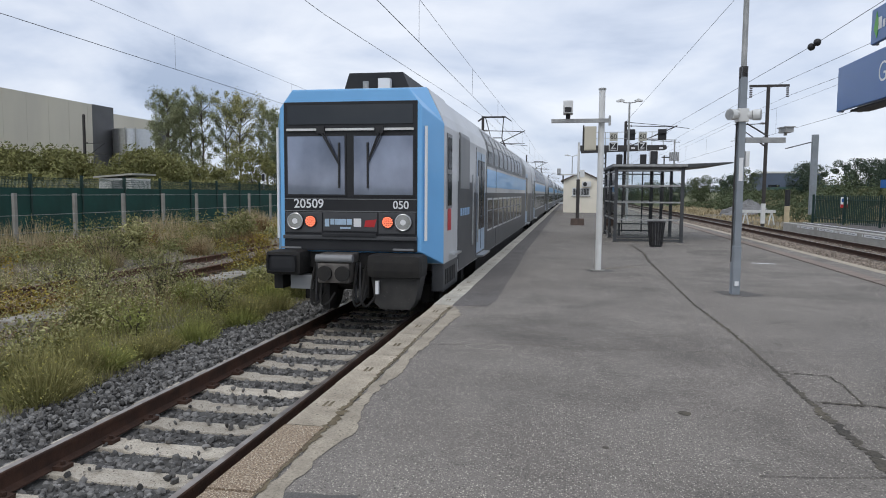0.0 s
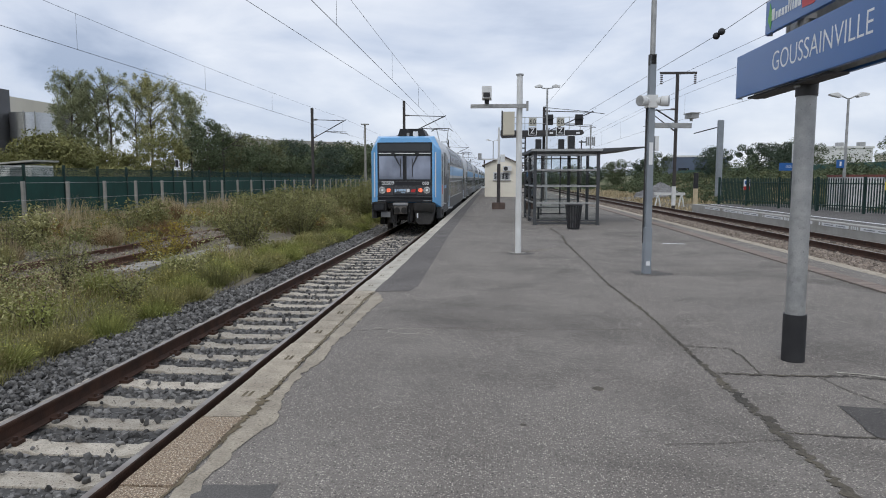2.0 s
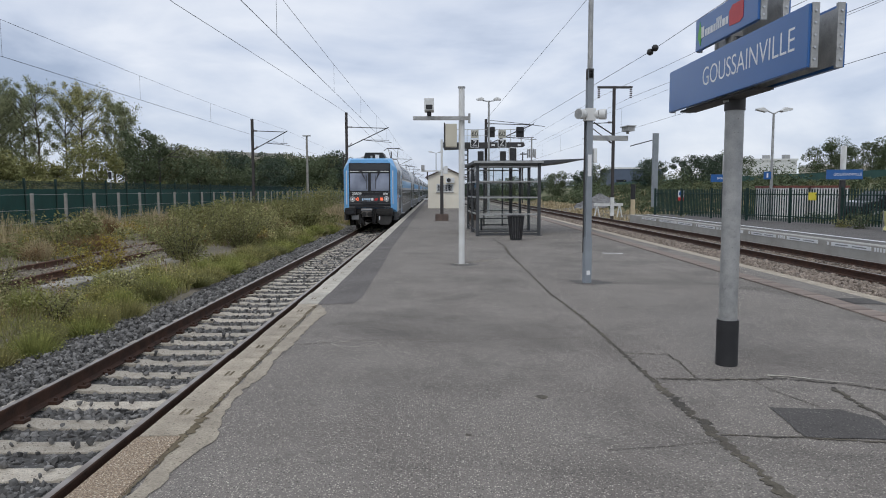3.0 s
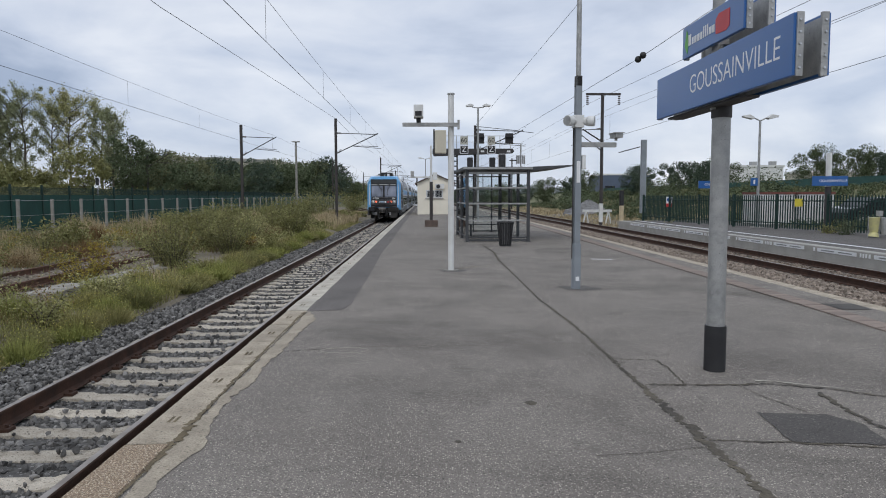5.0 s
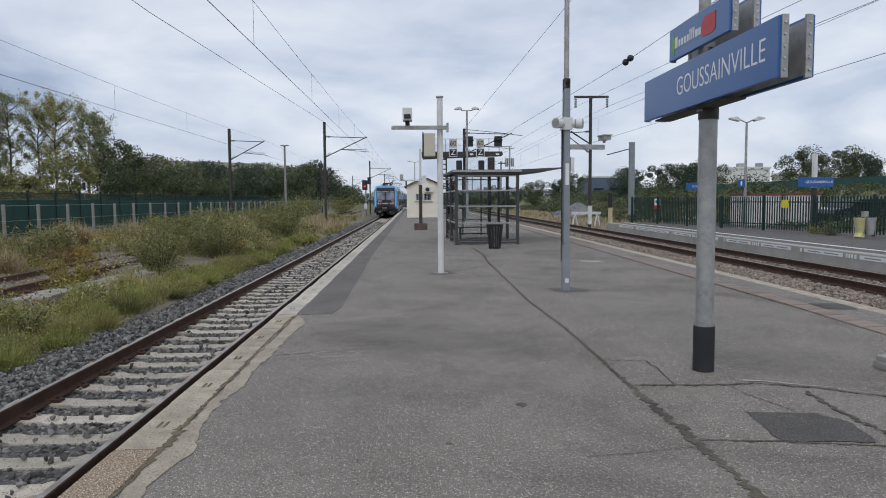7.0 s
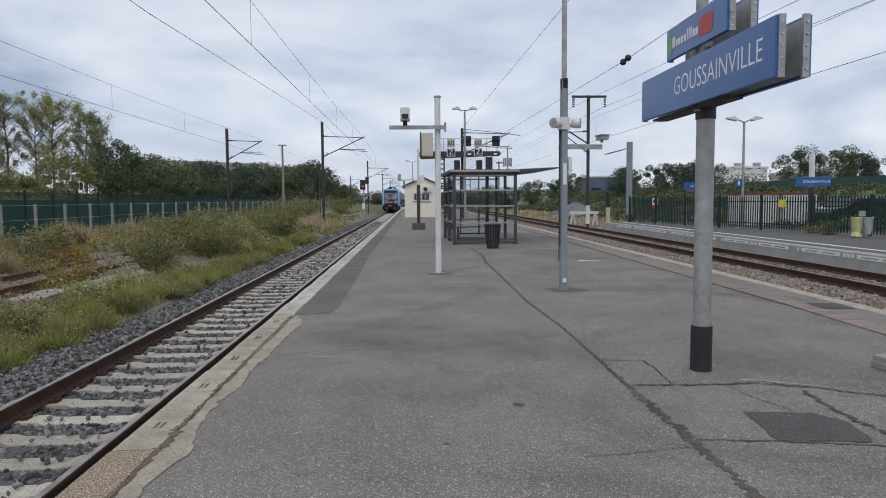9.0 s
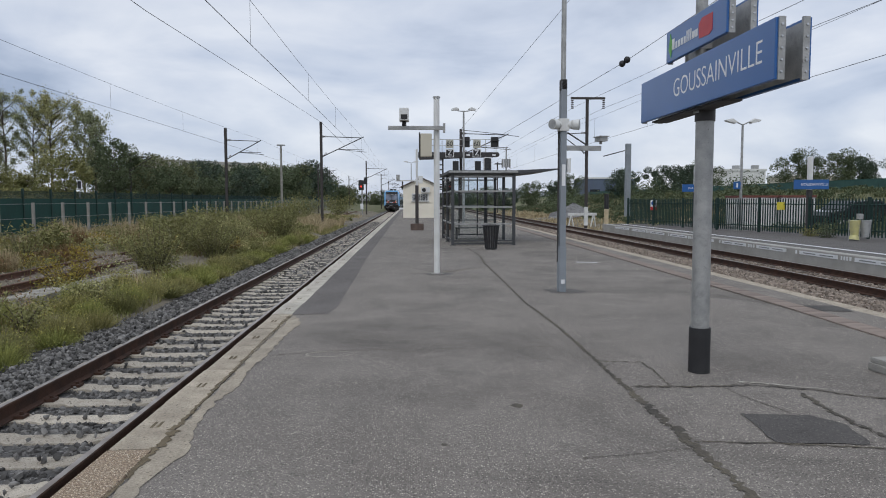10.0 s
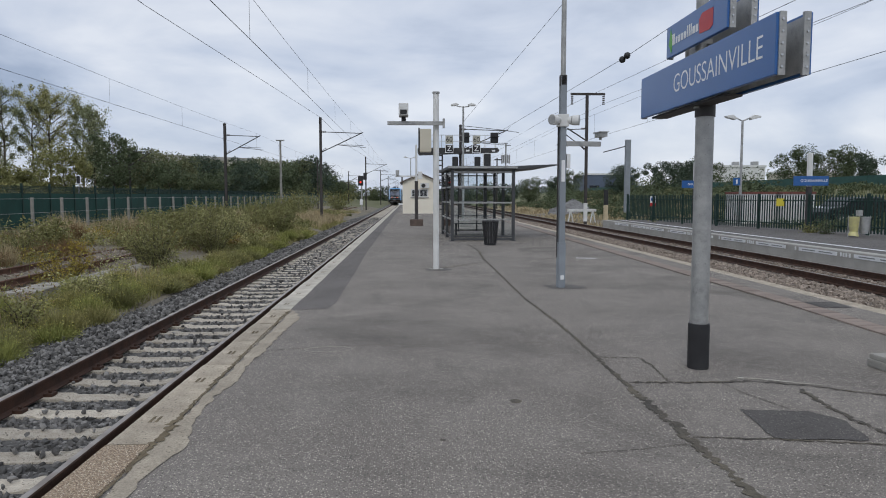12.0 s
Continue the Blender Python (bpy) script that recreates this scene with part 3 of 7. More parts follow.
def coach(y0, length, cab):
    c = tagged(new("coach"), "double-deck coach with two rows of windows")
    c.parent = train
    s0 = 1.9 if cab else 0.25
    bm = bmesh.new()
    extrude(bm, BODY, "y", s0 + 0.002 if cab else s0, length - 0.25)
    part("body", bm, T_WHITE, c)
    shell(1.95 if cab else s0 + 0.01, length - 0.26, 0.13, 1.55, 0.004, T_DARK, "lower_band", c, "dark grey lower band")
    shell(6.2 if cab else 4.2, length - 4.5, 1.68, 2.12, 0.005, T_BLUE, "blue_band", c, "light blue band between the window rows")
    shell(6.1 if cab else 4.1, length - 4.75, 2.19, 3.06, 0.006, T_GREY, "window_band", c, "grey band round the upper windows")
    bm = bmesh.new()
    extrude(bm, [(-0.84, 3.302), (-0.6, 3.40), (0.6, 3.40), (0.84, 3.302)], "y", s0 + 0.8, length - 0.4)
    part("roof", bm, T_ROOF, c)
    bpart("underframe", (-1.25, 1.25, s0 + 3.5, length - 3.6, -0.36, 0.13), T_UNDER, c)
    for side in (1, -1):
        d1 = 4.35 if cab else 2.4
        for d in (d1, length - 4.6):
            passenger_door(c, side, d)
        first = d1 + 1.9
        n = 9 if cab else 10
        for i in range(n):
            y = first + i * 1.32
            if y + 1.1 > length - 5.0:
                break
            window_unit(c, side, y, 1.02, 2.2, 3.05)
            window_unit(c, side, y, 1.02, 0.62, 1.42)
        if not cab:
            window_unit(c, side, 0.9, 0.9, 1.2, 2.1)
    for yb in ((2.6, length - 3.3) if cab else (3.0, length - 3.3)):
        for s in (-1, 1):
            bm = bmesh.new()
            box(bm, s * 1.02 - 0.08, s * 1.02 + 0.08, yb - 1.7, yb + 1.7, -0.3, 0.02)
            b = part("bogie_frame", bm, T_UNDER, c)
            for k in (-1.2, 1.2):
                bpart("axle_box", (s * 1.05 - 0.14, s * 1.05 + 0.14, yb + k - 0.17, yb + k + 0.17, -0.34, 0.1), T_UNDER, b)
    if y0 > 0:
        bm = bmesh.new()
        for k in range(4):
            box(bm, -1.15 + 0.03 * (k % 2), 1.15 - 0.03 * (k % 2), -0.25 + 0.12 * k, -0.14 + 0.12 * k, 0.1, 3.0)
        part("gangway", bm, T_BLACK, c)
    c.matrix_basis = pose(0, y0, 0)
    return c


lead = coach(0.0, 25.1, True)
mid = coach(25.1, 24.3, False)
for k in range(2, 8):
    copy_thing(mid, pose(0, 25.1 + 24.3 * (k - 1), 0)).parent = train

# cab end: a faceted blue shell round a dark mask
bm = bmesh.new()


def ring(y, pts):
    return [bm.verts.new((x, y, z)) for x, z in pts]


R0 = ring(0.0, [(-1.14, 0.62), (-1.14, 2.85), (-0.93, 3.12), (0.93, 3.12), (1.14, 2.85), (1.14, 0.62)])
R1 = ring(0.5, [(-1.402, 0.40), (-1.402, 2.62), (-1.12, 3.2), (1.12, 3.2), (1.402, 2.62), (1.402, 0.40)])
for i in range(6):
    bm.faces.new((R0[i], R0[(i + 1) % 6], R1[(i + 1) % 6], R1[i]))
bm.faces.new(R0), bm.faces.new(R1[::-1])
cab = part("cab_shell", bm, T_BLUE, train, "light blue faceted cab front", 0.025)
bm = bmesh.new()
extrude(bm, [(-1.4, 0.40), (-1.4, 2.6), (-1.34, 2.78), (-1.13, 3.18), (1.13, 3.18), (1.34, 2.78), (1.4, 2.6), (1.4, 0.40)], "y", 0.5, 1.9)
part("cab_side", bm, T_WHITE, train, "pale grey cab side wall")
for side in (-1, 1):
    pane(train, "equipment_panel", side, 1.85, 3.95, 0.35, 1.75, T_DARK, 0.006)
    pane(train, "equipment_panel", side, 2.0, 3.1, 1.62, 2.62, T_GREY, 0.03, "grey ventilation panel")
    w = pane(train, "cab_window", side, 0.72, 1.18, 1.28, 2.5, T_GREY, 0.012, "tall narrow cab side window")
    pane(w, "pane", side, 0.78, 1.12, 1.33, 1.85, T_SIDE, 0.018)
    pane(w, "pane", side, 0.78, 1.12, 1.92, 2.44, T_SIDE, 0.018)
    cpart("handrail", (side * 1.46, 3.35, 0.5), (side * 1.46, 3.35, 1.9), 0.018, CHROME, train, seg=8)
    cpart("handrail", (side * 1.46, 4.12, 0.5), (side * 1.46, 4.12, 1.9), 0.018, CHROME, train, seg=8)
    bpart("step", (*sorted((side * 1.38, side * 1.52)), 1.0, 1.6, 0.50, 0.53), CHROME, train)
bm = bmesh.new()
extrude(bm, [(y, z) for y, z in ((0.82, 0.92), (1.12, 0.92), (1.12, 1.26), (0.98, 1.3), (0.82, 1.26))], "x", 1.404, 1.41)
part("emblem", bm, RED, train, "red operator emblem")
bm = bmesh.new()
for k in range(5):
    box(bm, 1.41, 1.414, 2.1 + 0.24 * k, 2.26 + 0.24 * k, 1.12, 1.26)
part("lettering", bm, mat("pale_blue_mark", (0.35, 0.55, 0.8), None, 0.5), train, "pale blue lettering")

# mask, windscreens and front details, face plane at y = 0, outwards is -y
bpart("mask", (-1.075, 1.075, -0.012, 0.02, 0.63, 2.93), T_BLACK, train, "black front mask", 0.006)
bpart("destination_panel", (-1.01, 1.01, -0.022, 0.0, 2.58, 2.88), T_GLASS, train, "dark destination display", 0.006)
for x0, x1 in ((-1.04, -0.045), (0.045, 1.04)):
    f = bpart("windscreen", (x0, x1, -0.024, 0.0, 1.47, 2.43), T_BLACK, train, "glossy cab windscreen with sky reflection painted into its colour", 0.006)
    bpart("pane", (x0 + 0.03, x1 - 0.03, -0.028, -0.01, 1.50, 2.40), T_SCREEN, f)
for x0, x1 in ((-1.02, -0.50), (-0.38, 0.40), (0.52, 1.02)):
    bpart("trim_bar", (x0, x1, -0.045, -0.01, 2.485, 2.52), WHITE_PAINT, train)
for x, tip in ((-0.45, -0.16), (0.50, 0.30)):
    bm = bmesh.new()
    box(bm, x - 0.06, x + 0.06, -0.09, -0.01, 2.44, 2.55)
    cyl(bm, (x, -0.08, 2.48), (tip, -0.07, 1.98), 0.014, seg=6)
    cyl(bm, (x + 0.05, -0.08, 2.48), (tip, -0.07, 1.98), 0.010, seg=6)
    box(bm, tip - 0.012, tip + 0.012, -0.06, -0.035, 1.6, 2.3)
    part("wiper", bm, BLACK, train, "black windscreen wiper")
words("fleet_number", "20509", 0.20, pose(-0.67, -0.016, 1.35, 90), SIGN_WHITE, train, bold=0.0025)
words("set_number", "050", 0.17, pose(0.82, -0.016, 1.34, 90), SIGN_WHITE, train, bold=0.0025)
bpart("lamp_panel", (-1.05, -0.45, -0.03, 0.0, 0.90, 1.22), T_DARK, train, "", 0.008)
bpart("lamp_panel", (0.47, 1.05, -0.03, 0.0, 0.90, 1.22), T_DARK, train, "", 0.008)
bpart("centre_panel", (-0.43, 0.45, -0.028, 0.0, 0.93, 1.22), T_DARK, train, "", 0.006)
for x in (-0.88, 0.87):
    h = cpart("headlight", (x, -0.03, 1.08), (x, -0.065, 1.08), 0.135, T_BLACK, train, "round unlit headlight", seg=24)
    cpart("lens", (x, -0.06, 1.08), (x, -0.075, 1.08), 0.115, LAMP_GLASS, h, "clear ribbed lens", seg=24)
    cpart("bulb", (x, -0.076, 1.08), (x, -0.082, 1.08), 0.045, SIGN_WHITE, h, seg=16)
    bm = bmesh.new()
    for i in range(24):
        a, b = 2 * math.pi * i / 24, 2 * math.pi * (i + 1) / 24
        cyl(bm, (x + 0.122 * math.cos(a), -0.07, 1.08 + 0.122 * math.sin(a)), (x + 0.122 * math.cos(b), -0.07, 1.08 + 0.122 * math.sin(b)), 0.011, seg=6, cap=False)
    part("ring", bm, CHROME, h, "bright metal ring", smooth=True)
    bm = bmesh.new()
    for i in range(5):
        w = 0.105 * math.sqrt(1 - (0.36 * (i - 2)) ** 2)
        box(bm, x - w, x + w, -0.0785, -0.0755, 1.08 + 0.038 * (i - 2) - 0.004, 1.08 + 0.038 * (i - 2) + 0.004)
    part("rib", bm, T_GREY, h)
for x in (-0.63, 0.62):
    h = cpart("tail_light", (x, -0.03, 1.08), (x, -0.055, 1.08), 0.095, T_BLACK, train, "red tail light, lit", seg=20)
    bm = bmesh.new()
    cyl(bm, (x, -0.056, 1.08), (x, -0.062, 1.08), 0.016, seg=8)
    for rr, n in ((0.042, 8), (0.072, 13)):
        for i in range(n):
            a = 2 * math.pi * i / n
            px, pz = x + rr * math.cos(a), 1.08 + rr * math.sin(a)
            cyl(bm, (px, -0.056, pz), (px, -0.062, pz), 0.0125, seg=8)
    part("diode_cluster", bm, TAIL, h)
bm = bmesh.new()
for k, (a, b) in enumerate(((-0.40, -0.33), (-0.31, -0.25), (-0.24, -0.05), (-0.04, 0.04))):
    box(bm, a, b, -0.032, -0.026, 1.03 if k else 1.0, 1.12)
box(bm, -0.15, 0.02, -0.032, -0.026, 0.965, 0.995)
part("lettering", bm, mat("pale_lettering", (0.45, 0.6, 0.75), None, 0.5), train, "pale blue lettering")
bpart("badge", (0.07, 0.19, -0.033, -0.026, 1.0, 1.13), SIGN_WHITE, train, "small blue and white badge")
bm = bmesh.new()
extrude(bm, [(0.24, 1.0), (0.4, 1.0), (0.44, 1.12), (0.26, 1.1)], "y", -0.033, -0.026)
part("emblem", bm, RED, train, "red operator emblem")
bpart("bumper_bar", (-0.43, 0.45, -0.09, 0.0, 0.84, 0.90), T_BLACK, train, "", 0.015)
for x in (-1.22, 1.22):
    m = Vector((x, 0.10, 0))
    cpart("grab_rail", (x * 0.985, 0.045, 0.80), (x * 0.985, 0.045, 2.55), 0.024, SIGN_WHITE, train, "white vertical grab rail", seg=8)
bpart("lower_recess", (-1.10, 1.10, 0.06, 0.5, 0.35, 0.90), T_UNDER, train)
bpart("deflector", (-1.08, 1.08, -0.03, 0.2, 0.62, 0.80), T_BLACK, train, "", 0.03)
bpart("buffer_block", (-1.27, -0.68, -0.35, 0.3, 0.25, 0.63), T_UNDER, train, "dark rubber-faced buffer", 0.11)
bpart("buffer_ring", (-1.2, -0.75, -0.372, -0.34, 0.31, 0.57), T_BLACK, train, "", 0.06)
bpart("plate", (-0.93, -0.56, -0.15, 0.1, 0.02, 0.24), T_GREY, train, "grey plate", 0.01)
bpart("step_bracket", (-1.25, -1.1, -0.05, 0.3, 0.0, 0.27), T_UNDER, train, "", 0.01)
bpart("buffer_block", (0.36, 1.2, -0.35, 0.3, 0.24, 0.60), T_UNDER, train, "dark rubber-faced buffer", 0.12)
bm = bmesh.new()
extrude(bm, [(0.40, 0.26), (0.46, -0.16), (0.56, -0.25), (1.02, -0.25), (1.10, -0.12), (1.18, 0.26)], "y", -0.22, 0.2)
part("snow_plough", bm, mat("scuffed_plate", (0.03, 0.029, 0.028), (0.045, 0.043, 0.04), 0.7, scale=5, c3=(0.13, 0.12, 0.11), spots=0.15), train, "scuffed dark snow plough", 0.03)
bm = bmesh.new()
box(bm, -0.38, 0.12, -0.42, 0.1, 0.16, 0.46)
box(bm, -0.40, 0.14, -0.30, 0.1, 0.46, 0.60)
part("coupler", bm, mat("coupler_steel", (0.17, 0.155, 0.14), (0.10, 0.092, 0.085), 0.6, metal=0.4, scale=6), train, "steel automatic coupler", 0.025)
for x0, x1, z0, z1 in ((-0.6, -0.45, -0.2, 0.3), (0.2, 0.34, -0.1, 0.35), (-0.42, -0.3, -0.3, 0.1)):
    bpart("underframe_bracket", (x0, x1, -0.1, 0.3, z0, z1), T_UNDER, train, "", 0.02)
bm = bmesh.new()
cyl(bm, (-0.42, -0.36, 0.53), (0.16, -0.36, 0.53), 0.06, seg=12)
part("coupler_cover", bm, T_GREY, train, "grey coupler cover", smooth=True)
for k in range(6):
    bpart("skirt_slot", (1.402, 1.408, 0.62 + 0.17 * k, 0.72 + 0.17 * k, 0.05, 0.3), T_UNDER, train)
bpart("side_skirt", (1.2, 1.4, 0.5, 1.9, -0.05, 0.398), T_DARK, train, "dark grey side skirt", 0.02)
bpart("side_skirt", (-1.4, -1.2, 0.5, 1.9, -0.05, 0.398), T_DARK, train, "dark grey side skirt", 0.02)
for x in (-0.26, 0.02):
    cpart("coupler_cone", (x, -0.47, 0.31), (x, -0.41, 0.31), 0.115, T_UNDER, train, seg=18)
for x0, x1 in ((0.2, 0.3), (-0.5, -0.42), (0.14, 0.22)):
    bm = bmesh.new()
    pr = None
    for i in range(9):
        u = i / 8
        p = Vector((x0 + (x1 - x0) * u, -0.1 - 0.15 * math.sin(math.pi * u), 0.45 - 0.6 * math.sin(math.pi * u * 0.8)))
        if pr is not None:
            cyl(bm, pr, p, 0.022, seg=6)
        pr = p
    part("brake_hose", bm, BLACK, train, "black brake hose")
bpart("hose_tap", (0.50, 0.55, -0.32, -0.27, 0.0, 0.2), SIGN_WHITE, train, "white tap")
bpart("seam", (-1.07, 1.07, -0.018, -0.011, 1.425, 1.435), T_GREY, train)
bpart("seam", (-1.07, 1.07, -0.018, -0.011, 1.235, 1.245), T_GREY, train)
bpart("lower_lip", (-1.08, 1.08, -0.075, 0.05, 0.80, 0.86), T_DARK, train, "dark lip below the lamps", 0.012)
for x in (-0.5, -0.34, 0.18, 0.32):
    bm = bmesh.new()
    pr = None
    for i in range(11):
        u = i / 10
        p = Vector((x + 0.16 * u - 0.1 * math.sin(math.pi * u), -0.2 - 0.12 * math.sin(math.pi * u), 0.42 - 0.62 * math.sin(math.pi * u * 0.75)))
        if pr is not None:
            cyl(bm, pr, p, 0.018, seg=6)
        pr = p
    part("cable_loop", bm, T_UNDER, train, "hanging black cable loop")
for x in (-0.9, 0.9):
    bpart("step_iron", (x - 0.16, x + 0.16, -0.2, -0.17, 0.66, 0.685), T_GREY, train)
for y in (1.95, 4.2, 6.05, 8.2):
    bpart("panel_seam", (1.401, 1.409, y, y + 0.015, 0.2, 2.5), T_DARK, train)
# roof gear
bm = bmesh.new()
extrude(bm, [(-0.42, 3.15), (-0.30, 3.52), (0.62, 3.52), (0.78, 3.15)], "y", 0.9, 2.6)
part("roof_housing", bm, T_BLACK, train, "black roof equipment housing", 0.02)
bpart("roof_unit", (0.24, 0.44, 0.75, 0.89, 3.2, 3.40), SIGN_WHITE, train, "small white roof unit", 0.01)
cpart("horn", (0.05, 0.7, 3.2), (0.05, 0.7, 3.34), 0.05, GALV, train)


def pantograph(y):
    p = tagged(new("pantograph"), "raised dark pantograph")
    p.parent = train
    bm = bmesh.new()
    for s in (-1, 1):
        cyl(bm, (0.5 * s, y, 3.45), (0.25 * s, y + 0.9, 4.05), 0.025, seg=6)
        cyl(bm, (0.25 * s, y + 0.9, 4.05), (0.4 * s, y + 0.1, 4.86), 0.02, seg=6)
        cyl(bm, (0.5 * s, y + 1.2, 3.45), (0.25 * s, y + 0.9, 4.05), 0.02, seg=6)
        box(bm, 0.5 * s - 0.06, 0.5 * s + 0.06, y - 0.1, y + 1.3, 3.38, 3.46)
    cyl(bm, (-0.25, y + 0.9, 4.05), (0.25, y + 0.9, 4.05), 0.025, seg=6)
    part("frame", bm, DARK_STEEL, p)
    bm = bmesh.new()
    for d in (0.0, 0.2):
        cyl(bm, (-0.48, y + d, 4.9), (0.48, y + d, 4.9), 0.03, seg=6)
        for s in (-1, 1):
            cyl(bm, (0.48 * s, y + d, 4.9), (0.74 * s, y + d, 4.72), 0.02, seg=6)
    part("contact_strip", bm, DARK_STEEL, p)


pantograph(20.3)
pantograph(63.0)
bm = bmesh.new()
for s in (-1, 1):
    cyl(bm, (s * 0.72, 0, 0), (s * 0.86, 0, 0), 0.45, seg=24)
cyl(bm, (-0.8, 0, 0), (0.8, 0, 0), 0.09, seg=10)
wheel_mesh = finish("wheelset", bm, mat("wheel_steel", (0.09, 0.08, 0.075), (0.06, 0.055, 0.05), 0.6, metal=0.5))
WHEELS = []
for y in (1.4, 3.8, 20.6, 23.0):
    w = tagged(new("wheelset", wheel_mesh), "steel wheelset")
    w.parent = train
    WHEELS.append((w, y))


# ---- platform surface ----
def strip(name, pts, widths, z, material, label, category, jitter=0.5, thick=0.004, step=0.028):
    """A ragged flat strip along a line of points on the platform."""
    rnd = random.Random(name + str(pts[0]))
    P = [Vector((*p, 0)) for p in pts]
    line = []
    for i in range(len(P) - 1):
        n = max(2, int((P[i + 1] - P[i]).length / step))
        for k in range(n):
            u = k / n
            line.append((P[i].lerp(P[i + 1], u), widths[i] + (widths[i + 1] - widths[i]) * u))
    line.append((P[-1], widths[-1]))
    V, F = [], []
    for i, (p, w) in enumerate(line):
        a, b = line[max(0, i - 1)][0], line[min(len(line) - 1, i + 1)][0]
        d = (b - a).normalized()
        nrm = Vector((-d.y, d.x, 0))
        off = nrm * rnd.uniform(-1, 1) * w * jitter
        wl, wr = (w / 2 * (1 + rnd.uniform(-jitter, jitter) * 1.5) for _ in range(2))
        V += [(*(p + off + nrm * wl).xy, z + thick), (*(p + off - nrm * wr).xy, z + thick)]
        if i:
            k = 2 * i
            F.append((k - 2, k - 1, k + 1, k))
    ob = mass(name, V, F, material)
    return tagged(ob, label, category, kind="structure")


strip("crack_main", [(5.18, 15.9), (5.14, 12.4), (5.11, 9.96), (5.18, 7.93), (5.18, 6.84), (5.16, 5.42), (5.16, 4.54), (5.17, 3.99), (5.18, 3.47), (5.17, 2.6), (5.19, 0.5)], [0.03, 0.026, 0.026, 0.032, 0.03, 0.04, 0.07, 0.06, 0.045, 0.07, 0.06], 0, CRACK, "dark filled joint running along the platform", "crack")
for k, (pts, w) in enumerate((
        ([(2.02, 6.64), (2.62, 6.82), (3.19, 6.84), (3.77, 6.84), (4.36, 6.85), (5.14, 6.92)], 0.012),
        ([(5.18, 6.2), (5.57, 6.16), (5.58, 5.88), (5.53, 5.36)], 0.018),
        ([(5.2, 5.33), (5.77, 5.3), (6.22, 5.31), (6.62, 5.15), (6.99, 4.9), (8.0, 4.6)], 0.035),
        ([(5.2, 4.05), (5.68, 4.0), (6.28, 3.88), (7.2, 3.7)], 0.025),
        ([(5.16, 3.94), (4.74, 3.85), (4.42, 3.81)], 0.009),
        ([(6.48, 5.07), (6.43, 4.49), (6.45, 4.12), (6.5, 3.2)], 0.045),
        ([(5.95, 5.28), (6.0, 4.95), (6.12, 4.6)], 0.01),
        ([(3.1, 13.95), (4.0, 14.3), (4.93, 15.3), (5.7, 15.6), (6.56, 16.04), (7.51, 17.2), (8.3, 18.3)], 0.035),
        ([(5.15, 15.8), (5.3, 18.5), (5.2, 21.5)], 0.05),
        ([(3.95, 14.3), (3.4, 15.3)], 0.02),
        ([(5.35, 11.4), (5.9, 11.15), (6.6, 11.1)], 0.012),
        ([(2.2, 33.0), (4.5, 33.6), (6.5, 33.4)], 0.05),
        ([(3.0, 40.5), (5.0, 41.0), (8.0, 40.8)], 0.06))):
    strip("crack", pts, [w * 0.72] * len(pts), 0.001 * (1 + k % 3), CRACK, "dark crack across the asphalt", "crack", 0.6)


def flat_patch(name, outline, z, material, label, category, ragged=0.02):
    rnd = random.Random(name)
    pts = []
    for i, (x, y) in enumerate(outline):
        x2, y2 = outline[(i + 1) % len(outline)]
        n = max(2, min(60, int(math.hypot(x2 - x, y2 - y) / 0.07)))
        for k in range(n):
            u = k / n
            pts.append((x + (x2 - x) * u + rnd.uniform(-ragged, ragged), y + (y2 - y) * u + rnd.uniform(-ragged, ragged)))
    bm = bmesh.new()
    bm.faces.new([bm.verts.new((x, y, z)) for x, y in pts])
    bmesh.ops.triangulate(bm, faces=bm.faces)
    for f in bm.faces:
        if f.normal.z < 0:
            f.normal_flip()
    me = bpy.data.meshes.new(name)
    bm.to_mesh(me)
    bm.free()
    me.materials.append(material)
    return tagged(new(name, me), label, category, kind="structure")


flat_patch("patch_dark", [(5.77, 4.58), (6.23, 4.52), (6.36, 4.3), (6.28, 3.93), (5.7, 4.0)], 0.0055, PATCH_TAR, "square patch of darker asphalt", "asphalt patch", 0.012)
flat_patch("patch_band", [(1.83, 9.06), (2.3, 9.12), (2.36, 9.6), (2.32, 14), (2.25, 18), (2.2, 60), (2.2, 108), (1.83, 108)], 0.004, ASPHALT_BAND, "band of darker asphalt along the platform edge", "asphalt patch", 0.008)
flat_patch("patch_corner", [(1.87, 3.1), (2.36, 3.14), (2.36, 2.2), (1.87, 2.2)], 0.0045, ASPHALT_DARK, "dark square patch near the edge", "asphalt patch", 0.008)
flat_patch("mortar_strip", [(1.86, 2.4), (1.98, 2.4), (1.98, 3.5), (2.05, 4.05), (1.97, 4.5), (1.93, 5.1), (2.0, 5.45), (1.95, 5.9), (1.99, 6.8), (2.0, 7.6), (2.05, 8.4), (1.9, 8.98), (1.85, 8.98)], 0.005, MORTAR, "ragged pale mortar strip beside the edge stones", "mortar", 0.02)
for x, y, r in ((4.2, 4.87, 0.045), (3.62, 4.08, 0.02), (3.3, 9.9, 0.03), (2.3, 9.5, 0.02)):
    flat_patch("tar_spot", [(x + r * math.cos(a), y + r * 1.1 * math.sin(a)) for a in np.linspace(0, 6.28, 9)[:-1]], 0.003, CRACK, "small dark tar spot", "stain", r * 0.12)
ring_pts = [(2.61 + 0.235 * math.cos(a), 6.66 + 0.12 * math.sin(a)) for a in np.linspace(0, 6.28, 25)]
strip("chalk_ring", ring_pts, [0.008] * 25, 0.002, EDGE_PALE, "pale ring mark round a sunken spot", "mark", 0.3)
